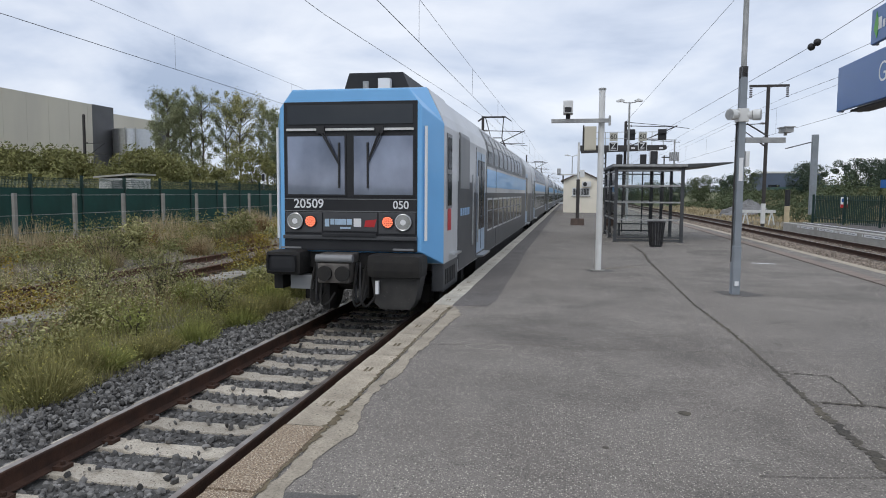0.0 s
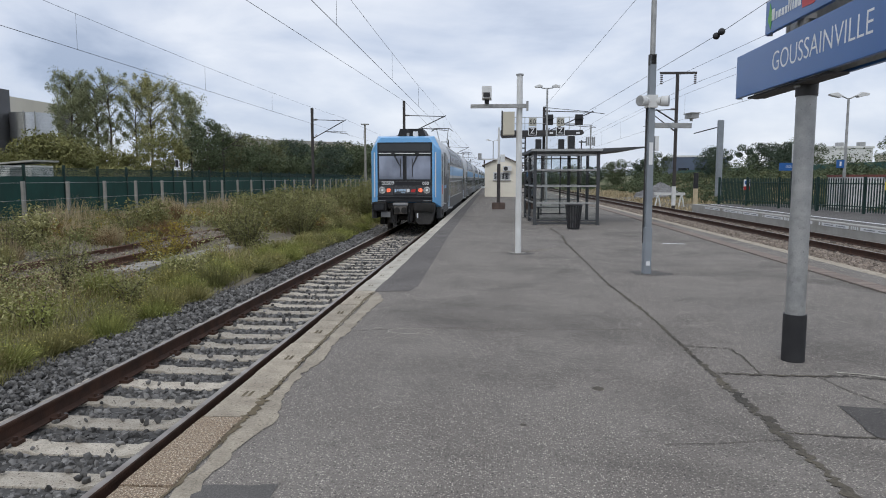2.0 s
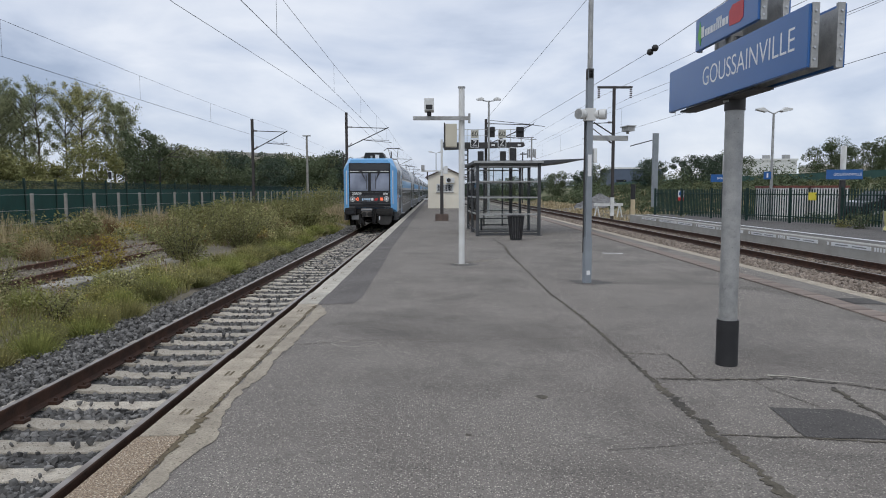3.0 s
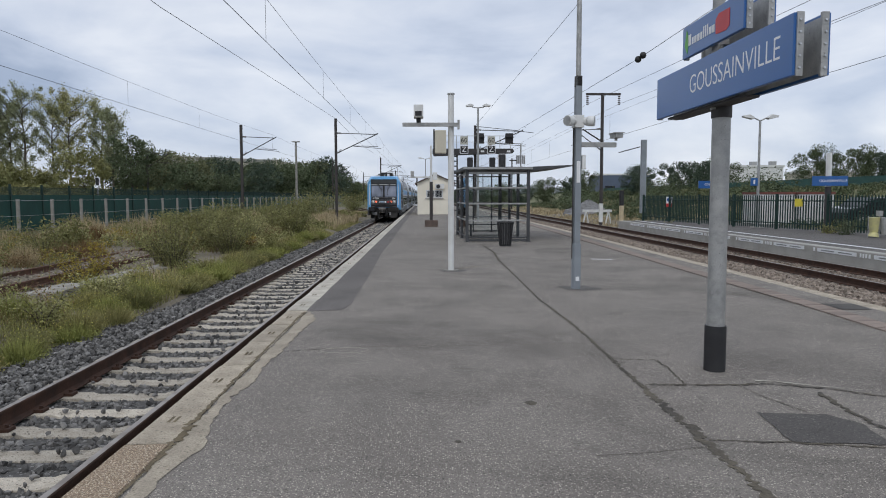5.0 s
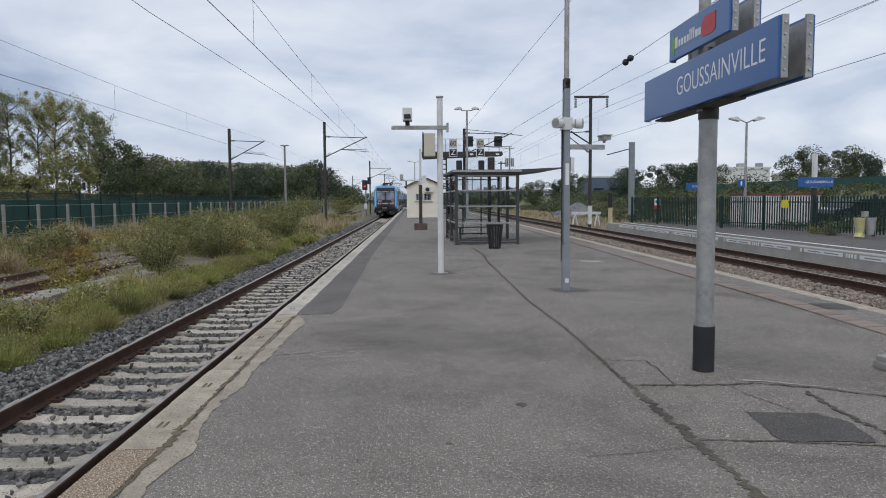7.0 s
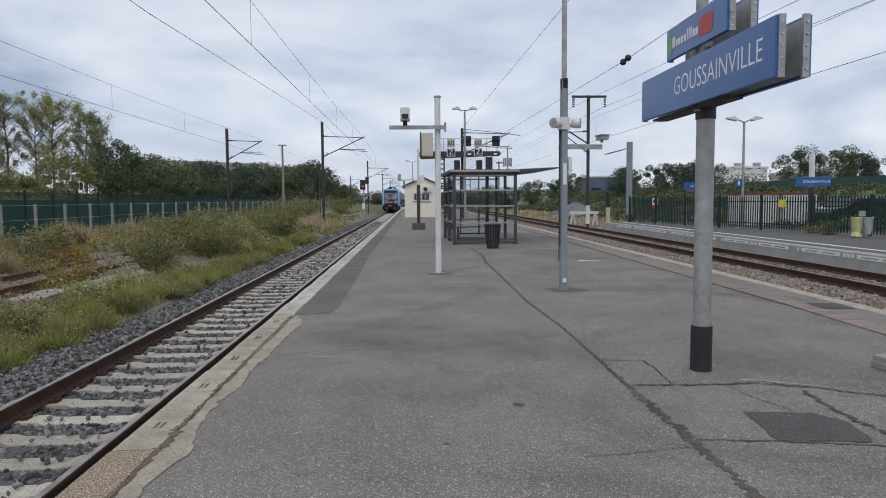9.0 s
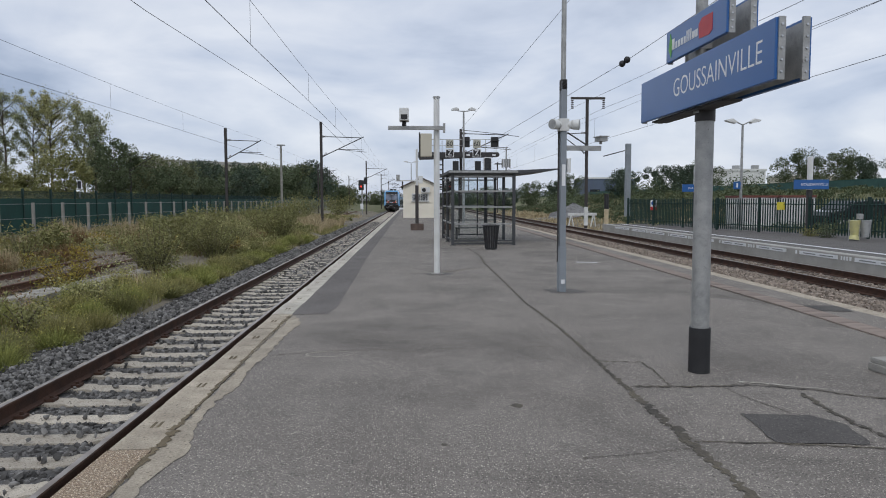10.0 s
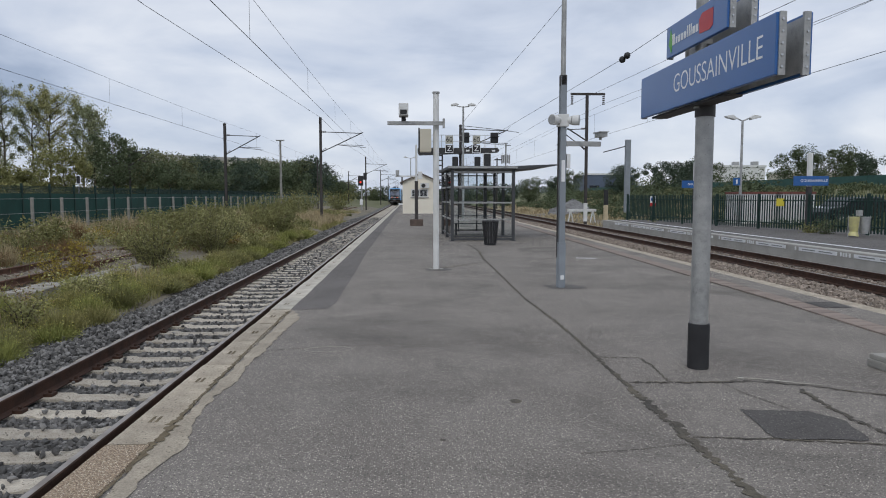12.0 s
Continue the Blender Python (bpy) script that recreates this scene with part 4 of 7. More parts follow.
flat_patch("patch_footing", [(5.66, 11.45), (5.72, 10.98), (6.02, 10.9), (6.3, 11.0), (6.34, 11.2), (6.1, 11.5)], 0.0035, ASPHALT_DARK, "dark asphalt patch round the mast's foot", "asphalt patch", 0.02)
flat_patch("patch_footing_post", [(3.72, 14.1), (3.75, 13.75), (4.1, 13.72), (4.3, 13.95), (4.15, 14.2)], 0.0035, ASPHALT_DARK, "dark asphalt patch round the post's foot", "asphalt patch", 0.02)
flat_patch("drain_cover", [(9.02, 9.42), (9.47, 9.36), (9.42, 8.86), (9.02, 8.92)], 0.006, PATCH_TAR, "rusty dark drain cover beside the brick strip", "cover", 0.006)
flat_patch("chalk_mark", [(7.45, 16.48), (7.92, 16.36), (7.92, 16.25), (7.45, 16.36)], 0.004, SIGN_WHITE, "short white painted dash", "mark", 0.006)
strip("chalk_line", [(6.15, 5.42), (6.3, 5.38), (6.6, 5.22), (6.75, 5.16)], [0.03, 0.02, 0.016, 0.01], 0.004, EDGE_PALE, "white scuffed paint beside the crack", "mark", 0.5)
strip("chalk_line", [(4.1, 14.35), (4.5, 14.75), (4.85, 14.9)], [0.04, 0.05, 0.02], 0.004, MORTAR, "pale scuff beside the post", "mark", 0.5)
strip("joint_moss", [(1.845, 2.4), (1.85, 3.5), (1.845, 4.3), (1.83, 5.0), (1.825, 6.0), (1.81, 7.4), (1.82, 8.95)], [0.02, 0.012, 0.05, 0.018, 0.03, 0.012, 0.04], 0.006, MOSS, "dirt and moss in the edge joint", "moss", 0.5)
strip("brick_joint", [(8.58, 3), (8.67, 9), (8.69, 12), (8.76, 18), (8.85, 31), (8.92, 60)], [0.02] * 6, 0.001, CRACK, "dark joint beside the brick strip", "crack", 0.3)

# far platform markings
bm = bmesh.new()
box(bm, 16.35, 16.52, -30, 42.0, 0.0, 0.006)
tagged(part("line_white", bm, SIGN_WHITE), "continuous white safety line along the far platform", "line", kind="structure")

# ---- platform furniture ----
sign = thing("station_sign", "blue station name sign on a round steel pole", "sign", pose(5.937, 5.79, 0))
cpart("pole", (0.03, 0, 0.3), (0.03, 0, 2.27), 0.077, GALV, sign, "galvanised steel pole", seg=24)
cpart("pole_top", (-0.02, 0, 2.27), (-0.02, 0, 3.45), 0.05, GALV, sign, seg=20)
cpart("sleeve", (0.03, 0, 0), (0.03, 0, 0.40), 0.092, BLACK, sign, "black rubber sleeve", seg=24)
cpart("collar", (0.03, 0, 2.2), (0.03, 0, 2.3), 0.085, DARK_STEEL, sign, seg=20)
for side in (-1, 1):
    for y0, y1, z0, z1, big in ((-1.45, 1.16, 2.31, 2.71, True), (-0.74, 0.48, 2.78, 3.06, False)):
        x = -0.125 if side < 0 else 0.082
        p = bpart("panel", (x - 0.018, x + 0.018, y0, y1, z0, z1), SIGN_BLUE, sign, "blue enamel name panel" if big else "small blue operator panel", 0.006)
        for y in (y0, y1):
            e = bpart("edge_profile", (min(x, x - side * 0.045), max(x, x - side * 0.045), y - 0.012, y + 0.012, z0 - 0.003, z1 + 0.003), GALV, p, "perforated steel edge")
        bpart("back_plate", (x - side * 0.022 - 0.003, x - side * 0.022 + 0.003, y0 + 0.02, y1 - 0.02, z0 + 0.02, z1 - 0.02), GALV, p)
        for i in range(5):
            zz = z0 + (z1 - z0) * (0.12 + 0.19 * i)
            cpart("bolt", (x - side * 0.02, y0 - 0.02, zz), (x - side * 0.02, y0 - 0.008, zz), 0.008, CHROME, p, seg=6)
        m = Matrix.Translation((x + side * 0.0185, 0, 0)) @ (pose(0, 0, 0, 90, 0, 90) if side > 0 else pose(0, 0, 0, 90, 0, -90))
        if big:
            # narrow the letters a little, as the face is
            words("lettering", "GOUSSAINVILLE", 0.232, Matrix.Translation((0, -0.50, 2.515)) @ m @ Matrix.Diagonal((0.95, 1, 1, 1)), SIGN_WHITE, p, 0.001, bold=-0.0022)
        else:
            def plate(name, pts, mt):
                bm = bmesh.new()
                s = -side
                extrude(bm, [(-0.14 + s * 0 + u, 2.92 + v) for u, v in pts], "x", *sorted((x + side * 0.0185, x + side * 0.0215)))
                part(name, bm, mt, p)
            plate("leaf_mark", [(0.50, -0.11), (0.56, -0.03), (0.52, 0.11), (0.47, 0.0)], GREEN_LEAF)
            plate("operator_mark", [(-0.36, -0.06), (-0.30, -0.085), (-0.11, -0.075), (-0.10, 0.04), (-0.16, 0.08), (-0.36, 0.075)], RED)
            bars = [(0.48, 0.42), (0.395, 0.36), (0.34, 0.295), (0.275, 0.23), (0.21, 0.17), (0.15, 0.13), (0.11, 0.09), (0.07, 0.05), (0.03, -0.02), (-0.035, -0.08)]
            for i, (a, b) in enumerate(bars):
                plate("bar", [(b, -0.045), (a, -0.045), (a, 0.05 if i in (0, 5, 6, 7) else 0.015), (b, 0.05 if i in (0, 5, 6, 7) else 0.015)], SIGN_WHITE)
for z in (2.36, 2.66, 2.83, 3.0):
    bpart("bracket", (-0.10, 0.06, -0.05, 0.05, z - 0.02, z + 0.02), GALV, sign)
bpart("under_tray", (-0.10, 0.055, -0.62, 0.95, 2.288, 2.306), DARK_STEEL, sign, "dark tray between the panels")

lamp = thing("lighting_mast", "tall grey steel mast with loudspeakers and a camera arm", "mast", pose(5.91, 11.13, 0, 0, 0, 8))
bm = bmesh.new()
for a in (-1, 1):
    box(bm, -0.048, 0.048, a * 0.046 - 0.006, a * 0.046 + 0.006, 0.62, 3.45)
box(bm, -0.038, 0.038, -0.04, 0.04, 0.62, 3.45)
part("lower_post", bm, GREY_PAINT, lamp)
bpart("base_box", (-0.06, 0.06, -0.06, 0.06, 0.0, 0.75), GREY_PAINT, lamp, "hollow base with an access door", 0.01)
bpart("access_door", (-0.045, 0.045, -0.066, -0.06, 0.12, 0.7), GREY_PAINT, lamp, "", 0.004)
bpart("label_plate", (-0.03, 0.03, -0.072, -0.066, 0.14, 0.21), SIGN_WHITE, lamp)
cpart("upper_pole", (0, 0, 3.4), (0, 0, 9.4), 0.042, GALV, lamp, r1=0.032, seg=14)
bpart("joint_collar", (-0.05, 0.05, -0.052, 0.052, 3.30, 3.47), DARK_STEEL, lamp, "", 0.01)
for s, ang in ((-1, 0), (1, 15)):
    bm = bmesh.new()
    cyl(bm, (s * 0.07, -0.02, 2.74), (s * 0.14, -0.08, 2.74), 0.055, 0.075, 18)
    cyl(bm, (s * 0.14, -0.08, 2.74), (s * 0.23, -0.13, 2.74), 0.08, 0.085, 18)
    sp = part("loudspeaker", bm, WHITE_PAINT, lamp, "round off-white horn loudspeaker", smooth=True)
    cpart("grille", (s * 0.23, -0.13, 2.74), (s * 0.235, -0.133, 2.74), 0.075, GALV, sp, seg=18)
bpart("clamp", (-0.08, 0.08, -0.08, 0.08, 2.64, 2.84), WHITE_PAINT, lamp, "", 0.01)
bpart("arm", (0.06, 0.66, -0.03, 0.03, 2.33, 2.41), GALV, lamp, "steel bracket arm", 0.008)
cpart("brace", (0.08, 0, 2.62), (0.4, 0, 2.43), 0.012, DARK_STEEL, lamp, seg=6)
bm = bmesh.new()
box(bm, 0.6, 0.72, -0.14, 0.10, 2.48, 2.55)
box(bm, 0.58, 0.74, -0.16, 0.12, 2.55, 2.565)
cyl(bm, (0.66, 0, 2.44), (0.66, 0, 2.49), 0.025, seg=8)
part("camera_housing", bm, GALV, lamp, "small grey surveillance camera")
bpart("side_box", (0.065, 0.125, -0.05, 0.05, 1.97, 2.2), WHITE_PAINT, lamp, "", 0.005)
bpart("notice", (-0.03, 0.03, -0.057, -0.0525, 1.75, 2.1), SIGN_WHITE, lamp)
cpart("conduit", (-0.062, 0.03, 0.5), (-0.062, 0.03, 2.7), 0.012, DARK_STEEL, lamp, seg=8)

post = thing("camera_post", "white round post with a surveillance camera on an arm", "post", pose(3.95, 13.98, 0))
cpart("pole", (0, 0, 0), (0, 0, 3.58), 0.06, WHITE_PAINT, post, "white-painted steel pole", seg=20)
cpart("cap", (0, 0, 3.58), (0, 0, 3.61), 0.075, GALV, post, seg=20)
cpart("flange", (0, 0, 0), (0, 0, 0.02), 0.15, CONC_POST, post, seg=20)
bpart("arm", (-0.98, 0.14, -0.14, -0.095, 2.93, 3.01), GALV, post, "grey steel cross arm", 0.01)
bpart("arm_clamp", (0.13, 0.17, -0.18, -0.04, 2.88, 3.06), GALV, post)
bm = bmesh.new()
box(bm, -0.75, -0.56, -0.36, 0.08, 3.10, 3.34)
cam_head = part("camera_housing", bm, WHITE_PAINT, post, "white weatherproof camera housing", 0.02)
bpart("lens_window", (-0.72, -0.59, -0.368, -0.36, 3.12, 3.21), BLACK, cam_head)
bpart("pan_head", (-0.70, -0.61, -0.17, -0.07, 3.01, 3.10), BLACK, post, "", 0.02)
bpart("cabinet", (-0.33, -0.10, -0.14, 0.1, 2.40, 2.86), mat("beige_cabinet", (0.62, 0.58, 0.47), (0.56, 0.52, 0.42), 0.55, scale=2), post, "beige equipment cabinet", 0.015)
bpart("cabinet_side", (-0.36, -0.333, -0.12, 0.1, 2.38, 2.88), DARK_STEEL, post)

# waiting shelter
sh = thing("waiting_shelter", "glazed waiting shelter with dark steel frame and flat roof", "shelter", pose(4.82, 22.85, 0, 0, 0, 1.5))
SW, SD, SH = 2.06, 4.3, 2.40
for x in (0.0, SW):
    for y in (0.0, SD / 2, SD):
        bpart("corner_post", (x - 0.05, x + 0.05, y - 0.05, y + 0.05, 0, SH), SHELTER, sh, "", 0.008)
        bpart("foot_plate", (x - 0.09, x + 0.09, y - 0.09, y + 0.09, 0, 0.015), SHELTER, sh)
for z in (0.15, 0.72, 1.28, 1.81, 2.30):
    for y in (0.0, SD):
        bpart("rail", (0.05, SW - 0.05, y - 0.022, y + 0.022, z - 0.025, z + 0.025), GALV if z > 0.2 else SHELTER, sh, "", 0.004)
    bpart("rail", (-0.022, 0.022, 0.05, SD - 0.05, z - 0.025, z + 0.025), GALV if z > 0.2 else SHELTER, sh, "", 0.004)
for z0, z1 in ((0.18, 0.69), (0.75, 1.25), (1.31, 1.78), (1.84, 2.27)):
    for y in (0.0, SD):
        g = bpart("pane", (0.06, SW - 0.06, y - 0.004, y + 0.004, z0, z1), GLASS, sh, "clear glass pane")
        g.visible_shadow = False
    for y0, y1 in ((0.06, SD / 2 - 0.06), (SD / 2 + 0.06, SD - 0.06)):
        g = bpart("pane", (-0.004, 0.004, y0, y1, z0, z1), GLASS, sh, "clear glass pane")
        g.visible_shadow = False
bm = bmesh.new()
box(bm, -0.14, SW + 0.1, -0.16, SD + 0.16, SH, SH + 0.10)
roof = part("roof", bm, SHELTER, sh, "flat dark metal roof", 0.015)
bpart("fascia", (-0.15, SW + 0.11, -0.175, -0.162, SH + 0.02, SH + 0.085), GALV, roof)
bm = bmesh.new()
extrude(bm, [(SW + 0.11, SH - 0.02), (SW + 0.11, SH + 0.11), (SW + 1.5, SH + 0.17), (SW + 1.5, SH + 0.13)], "y", -0.05, SD)
part("canopy", bm, SHELTER, sh, "thin canopy rising outwards")
for x in (0.62, 1.35):
    bpart("back_mullion", (x - 0.025, x + 0.025, SD - 0.06, SD - 0.024, 0.1, SH), SHELTER, sh)
bpart("base_rail", (0.05, SW - 0.05, -0.03, 0.03, 0.03, 0.09), SHELTER, sh)
bpart("inner_post", (SW - 0.55, SW - 0.43, SD - 0.9, SD - 0.8, 0, SH), SHELTER, sh)
bench = tagged(new("bench"), "dark metal bench inside the shelter")
bench.parent = sh
for k in range(4):
    bpart("slat", (0.25, SW - 0.3, SD - 1.0 + 0.11 * k, SD - 0.92 + 0.11 * k, 0.43, 0.46), SHELTER, bench)
for x in (0.45, SW - 0.5):
    bpart("leg", (x - 0.03, x + 0.03, SD - 0.95, SD - 0.65, 0, 0.43), SHELTER, bench)
litter = thing("litter_bin", "dark grey slatted litter bin with a bag", "bin", pose(5.88, 20.95, 0))
for i in range(16):
    a = 2 * math.pi * i / 16
    ca, sa = math.cos(a), math.sin(a)
    cpart("slat", (0.17 * ca, 0.17 * sa, 0.04), (0.235 * ca, 0.235 * sa, 0.72), 0.018, BLACK, litter, r1=0.026, seg=6)
cpart("bag", (0, 0, 0.05), (0, 0, 0.7), 0.14, mat("grey_bag", (0.16, 0.165, 0.17), (0.1, 0.1, 0.105), 0.4, scale=8, bump=0.6), litter, "grey plastic bag", r1=0.2, seg=14)
bm = bmesh.new()
for i in range(24):
    a, b = 2 * math.pi * i / 24, 2 * math.pi * (i + 1) / 24
    cyl(bm, (0.24 * math.cos(a), 0.24 * math.sin(a), 0.73), (0.24 * math.cos(b), 0.24 * math.sin(b), 0.73), 0.03, seg=6, cap=False)
part("rim", bm, BLACK, litter)
cpart("base", (0, 0, 0), (0, 0, 0.06), 0.18, BLACK, litter, seg=16)

pole2 = thing("signal_post", "dark post with pale top on a brown concrete block", "post", pose(3.73, 34.6, 0))
bpart("base_block", (-0.33, 0.33, -0.3, 0.3, 0, 0.33), mat("brown_block", (0.15, 0.11, 0.09), (0.1, 0.075, 0.065), 0.95, scale=5, bump=0.5), pole2, "brown stained concrete block", 0.02)
cpart("lower_pole", (0, 0, 0.33), (0, 0, 2.25), 0.085, MAST_BROWN, pole2, seg=14)
cpart("upper_pole", (0, 0, 2.25), (0, 0, 4.05), 0.055, WHITE_PAINT, pole2, seg=14)
bpart("arm", (-1.05, 0.25, -0.03, 0.03, 2.45, 2.52), WHITE_PAINT, pole2)
bpart("camera_housing", (-1.03, -0.86, -0.2, 0.15, 2.53, 2.78), GALV, pole2, "", 0.02)
bpart("box", (0.08, 0.3, -0.08, 0.08, 2.35, 2.72), WHITE_PAINT, pole2, "", 0.01)

hut = thing("station_hut", "small cream plastered hut with pitched tiled roof", "building", pose(2.78, 57.8, 0))
bm = bmesh.new()
extrude(bm, [(0, 0), (0, 2.62), (1.52, 3.30), (3.04, 2.62), (3.04, 0)], "y", 0, 4.2)
part("wall", bm, PLASTER, hut, "cream plaster walls")
for s in (-1, 1):
    bm = bmesh.new()
    a, b = (1.52, 3.32), (1.52 + s * 1.74, 2.54)
    extrude(bm, [a, b, (b[0], b[1] + 0.09), (a[0], a[1] + 0.10)], "y", -0.22, 4.4)
    part("roof_slope", bm, ROOF_TILE, hut, "dark roof slope")
wn = bpart("window", (0.72, 2.14, -0.03, 0.05, 1.38, 2.05), WHITE_PAINT, hut, "white window with bars", 0.01)
for x0 in (0.8, 1.46):
    bpart("pane", (x0, x0 + 0.58, -0.036, 0.0, 1.46, 1.97), T_GLASS, wn)
    for k in range(5):
        cpart("bar", (x0 + 0.06 + 0.115 * k, -0.05, 1.45), (x0 + 0.06 + 0.115 * k, -0.05, 1.98), 0.011, SIGN_WHITE, wn, seg=6)
bpart("sill", (0.66, 2.2, -0.1, 0.0, 1.31, 1.38), CONCRETE, wn)
ac = bpart("air_conditioner", (1.5, 2.22, -0.32, -0.002, 2.12, 2.56), WHITE_PAINT, hut, "white air conditioner on the gable", 0.015)
cpart("fan_grille", (1.74, -0.325, 2.34), (1.74, -0.335, 2.34), 0.17, BLACK, ac, seg=20)
bpart("chimney", (-0.12, 0.0, 1.5, 1.75, 2.4, 3.2), DARK_STEEL, hut)

blk = thing("kerb_block", "small worn stone block on the platform", "block", pose(7.72, 5.66, 0, 0, 0, 6))
bm = bmesh.new()
box(bm, -0.2, 0.2, -0.14, 0.14, 0, 0.07)
box(bm, -0.19, 0.19, -0.125, 0.13, 0.068, 0.12)
part("stone", bm, CONC_POST, blk, "", 0.015)

# ---- signal gantry on the platform ----
gan = thing("signal_gantry", "dark steel signal gantry with speed boards and signals", "signal gantry", pose(4.5, 48, 0.25))
bm = bmesh.new()
for x in (0.72, 1.16):
    box(bm, x - 0.05, x + 0.05, -0.06, 0.06, -0.25, 4.2)
for k in range(12):
    z = 0.3 + 0.34 * k
    box(bm, 0.77, 1.11, -0.03, 0.03, z - 0.04, z + 0.04)
part("lattice_mast", bm, DARK_STEEL, gan, "pierced steel mast")
bm = bmesh.new()
extrude(bm, [(-0.55, 4.25), (-0.45, 4.05), (2.0, 4.15), (5.0, 4.25), (5.1, 4.35), (5.0, 4.55), (-0.55, 4.55)], "y", -0.35, 0.35)
part("beam", bm, DARK_STEEL, gan, "dark cantilever beam")
for k in range(8):
    cpart("stanchion", (-0.4 + 0.75 * k, -0.33, 4.55), (-0.4 + 0.75 * k, -0.33, 5.45), 0.02, GALV, gan, seg=6)
cpart("handrail", (-0.4, -0.33, 5.42), (4.85, -0.33, 5.42), 0.02, GALV, gan, seg=6)
cpart("handrail", (-0.4, -0.33, 5.0), (4.85, -0.33, 5.0), 0.016, GALV, gan, seg=6)
for x in (1.62, 3.5):
    b = bpart("speed_board", (x - 0.26, x + 0.26, -0.42, -0.39, 4.82, 5.38), mat("board_pale", (0.5, 0.49, 0.42), None, 0.5), gan, "pale board with the number 60")
    words("digits", "60", 0.46, pose(x, -0.424, 5.1, 90), BLACK, b)
    b = bpart("letter_board", (x - 0.29, x + 0.29, -0.42, -0.39, 4.2, 4.76), SIGN_WHITE, gan, "black board with a white letter")
    bpart("field", (x - 0.25, x + 0.25, -0.428, -0.418, 4.24, 4.72), BLACK, b)
    words("letter", "Z", 0.5, pose(x, -0.432, 4.48, 90), SIGN_WHITE, b)
for x in (2.75, 4.75):
    h = bpart("signal_head", (x - 0.26, x + 0.26, -0.42, -0.1, 4.9, 5.6), BLACK, gan, "black signal head seen from in front", 0.04)
    bpart("hood", (x - 0.3, x + 0.3, -0.6, -0.42, 5.3, 5.34), BLACK, h)
bpart("signal_rim", (4.25 - 0.28, 4.25 + 0.28, -0.46, -0.2, 2.98, 4.2), SIGN_WHITE, gan, "white signal rim", 0.12)
h = bpart("signal_head", (4.25 - 0.24, 4.25 + 0.24, -0.5, -0.18, 3.02, 4.16), BLACK, gan, "oval black signal head", 0.1)
for z in (3.35, 3.8):
    cpart("lens", (4.25, -0.5, z), (4.25, -0.52, z), 0.1, T_GLASS, h, seg=14)
for x in (2.05, 3.6):
    bpart("route_box", (x - 0.2, x + 0.2, -0.3, 0.1, 3.3, 3.95), BLACK, gan, "", 0.05)
for x in (2.9, 3.4, 4.7):
    bpart("lamp_slot", (x - 0.12, x + 0.12, -0.36, -0.352, 4.3, 4.42), SIGN_WHITE, gan)
cpart("ladder_rail", (5.6, 0, 3.3), (5.6, 0, 4.9), 0.05, GALV, gan, seg=8)
bm = bmesh.new()
for k in range(5):
    box(bm, 5.3 + 0.13 * k, 5.36 + 0.13 * k, -0.2, 0.2, 3.5 + 0.03 * (k % 2), 4.1)
part("equipment_rack", bm, GALV, gan)
bpart("rack_bracket", (4.8, 5.35, -0.05, 0.05, 3.72, 3.8), DARK_STEEL, gan)


def column_lamp(m, height, arm, label, up=1.0):
    l = thing("street_lamp", label, "lamp", m, "platform lamps")
    cpart("pole", (0, 0, 0), (0, 0, height), 0.075, GALV, l, r1=0.05, seg=12)
    cpart("base_plate", (0, 0, 0), (0, 0, 0.05), 0.3, CONCRETE, l, seg=12)
    for s in (-1, 1):
        cpart("arm", (0, 0, height - 0.04), (s * arm * 0.6, 0, height + 0.14 * up), 0.03, GALV, l, seg=8)
        bm = bmesh.new()
        extrude(bm, [(s * arm * 0.45, height + 0.1), (s * arm * 0.6, height + 0.02), (s * arm * 1.25, height + 0.02 + 0.1 * up), (s * arm * 1.3, height + 0.1 + 0.1 * up), (s * arm * 0.8, height + 0.2 + 0.06 * up)], "y", -0.14, 0.14)
        part("head", bm, WHITE_PAINT, l, "pale lamp head", 0.03)
    return l


column_lamp(pose(6.5, 40, 0), 6.65, 0.56, "grey double-headed platform lamp", 0.0)
column_lamp(pose(19.3, 32.4, 0), 5.1, 0.66, "white double-headed lamp on the far platform")
column_lamp(pose(3.5, 95, 0), 6.6, 0.8, "distant double-headed platform lamp")

end_kerb = thing("platform_end", "white-painted end of the platform far along the track", "kerb")
bpart("kerb", (1.55, 4.4, 110.05, 110.5, -0.05, 0.26), SIGN_WHITE, end_kerb)


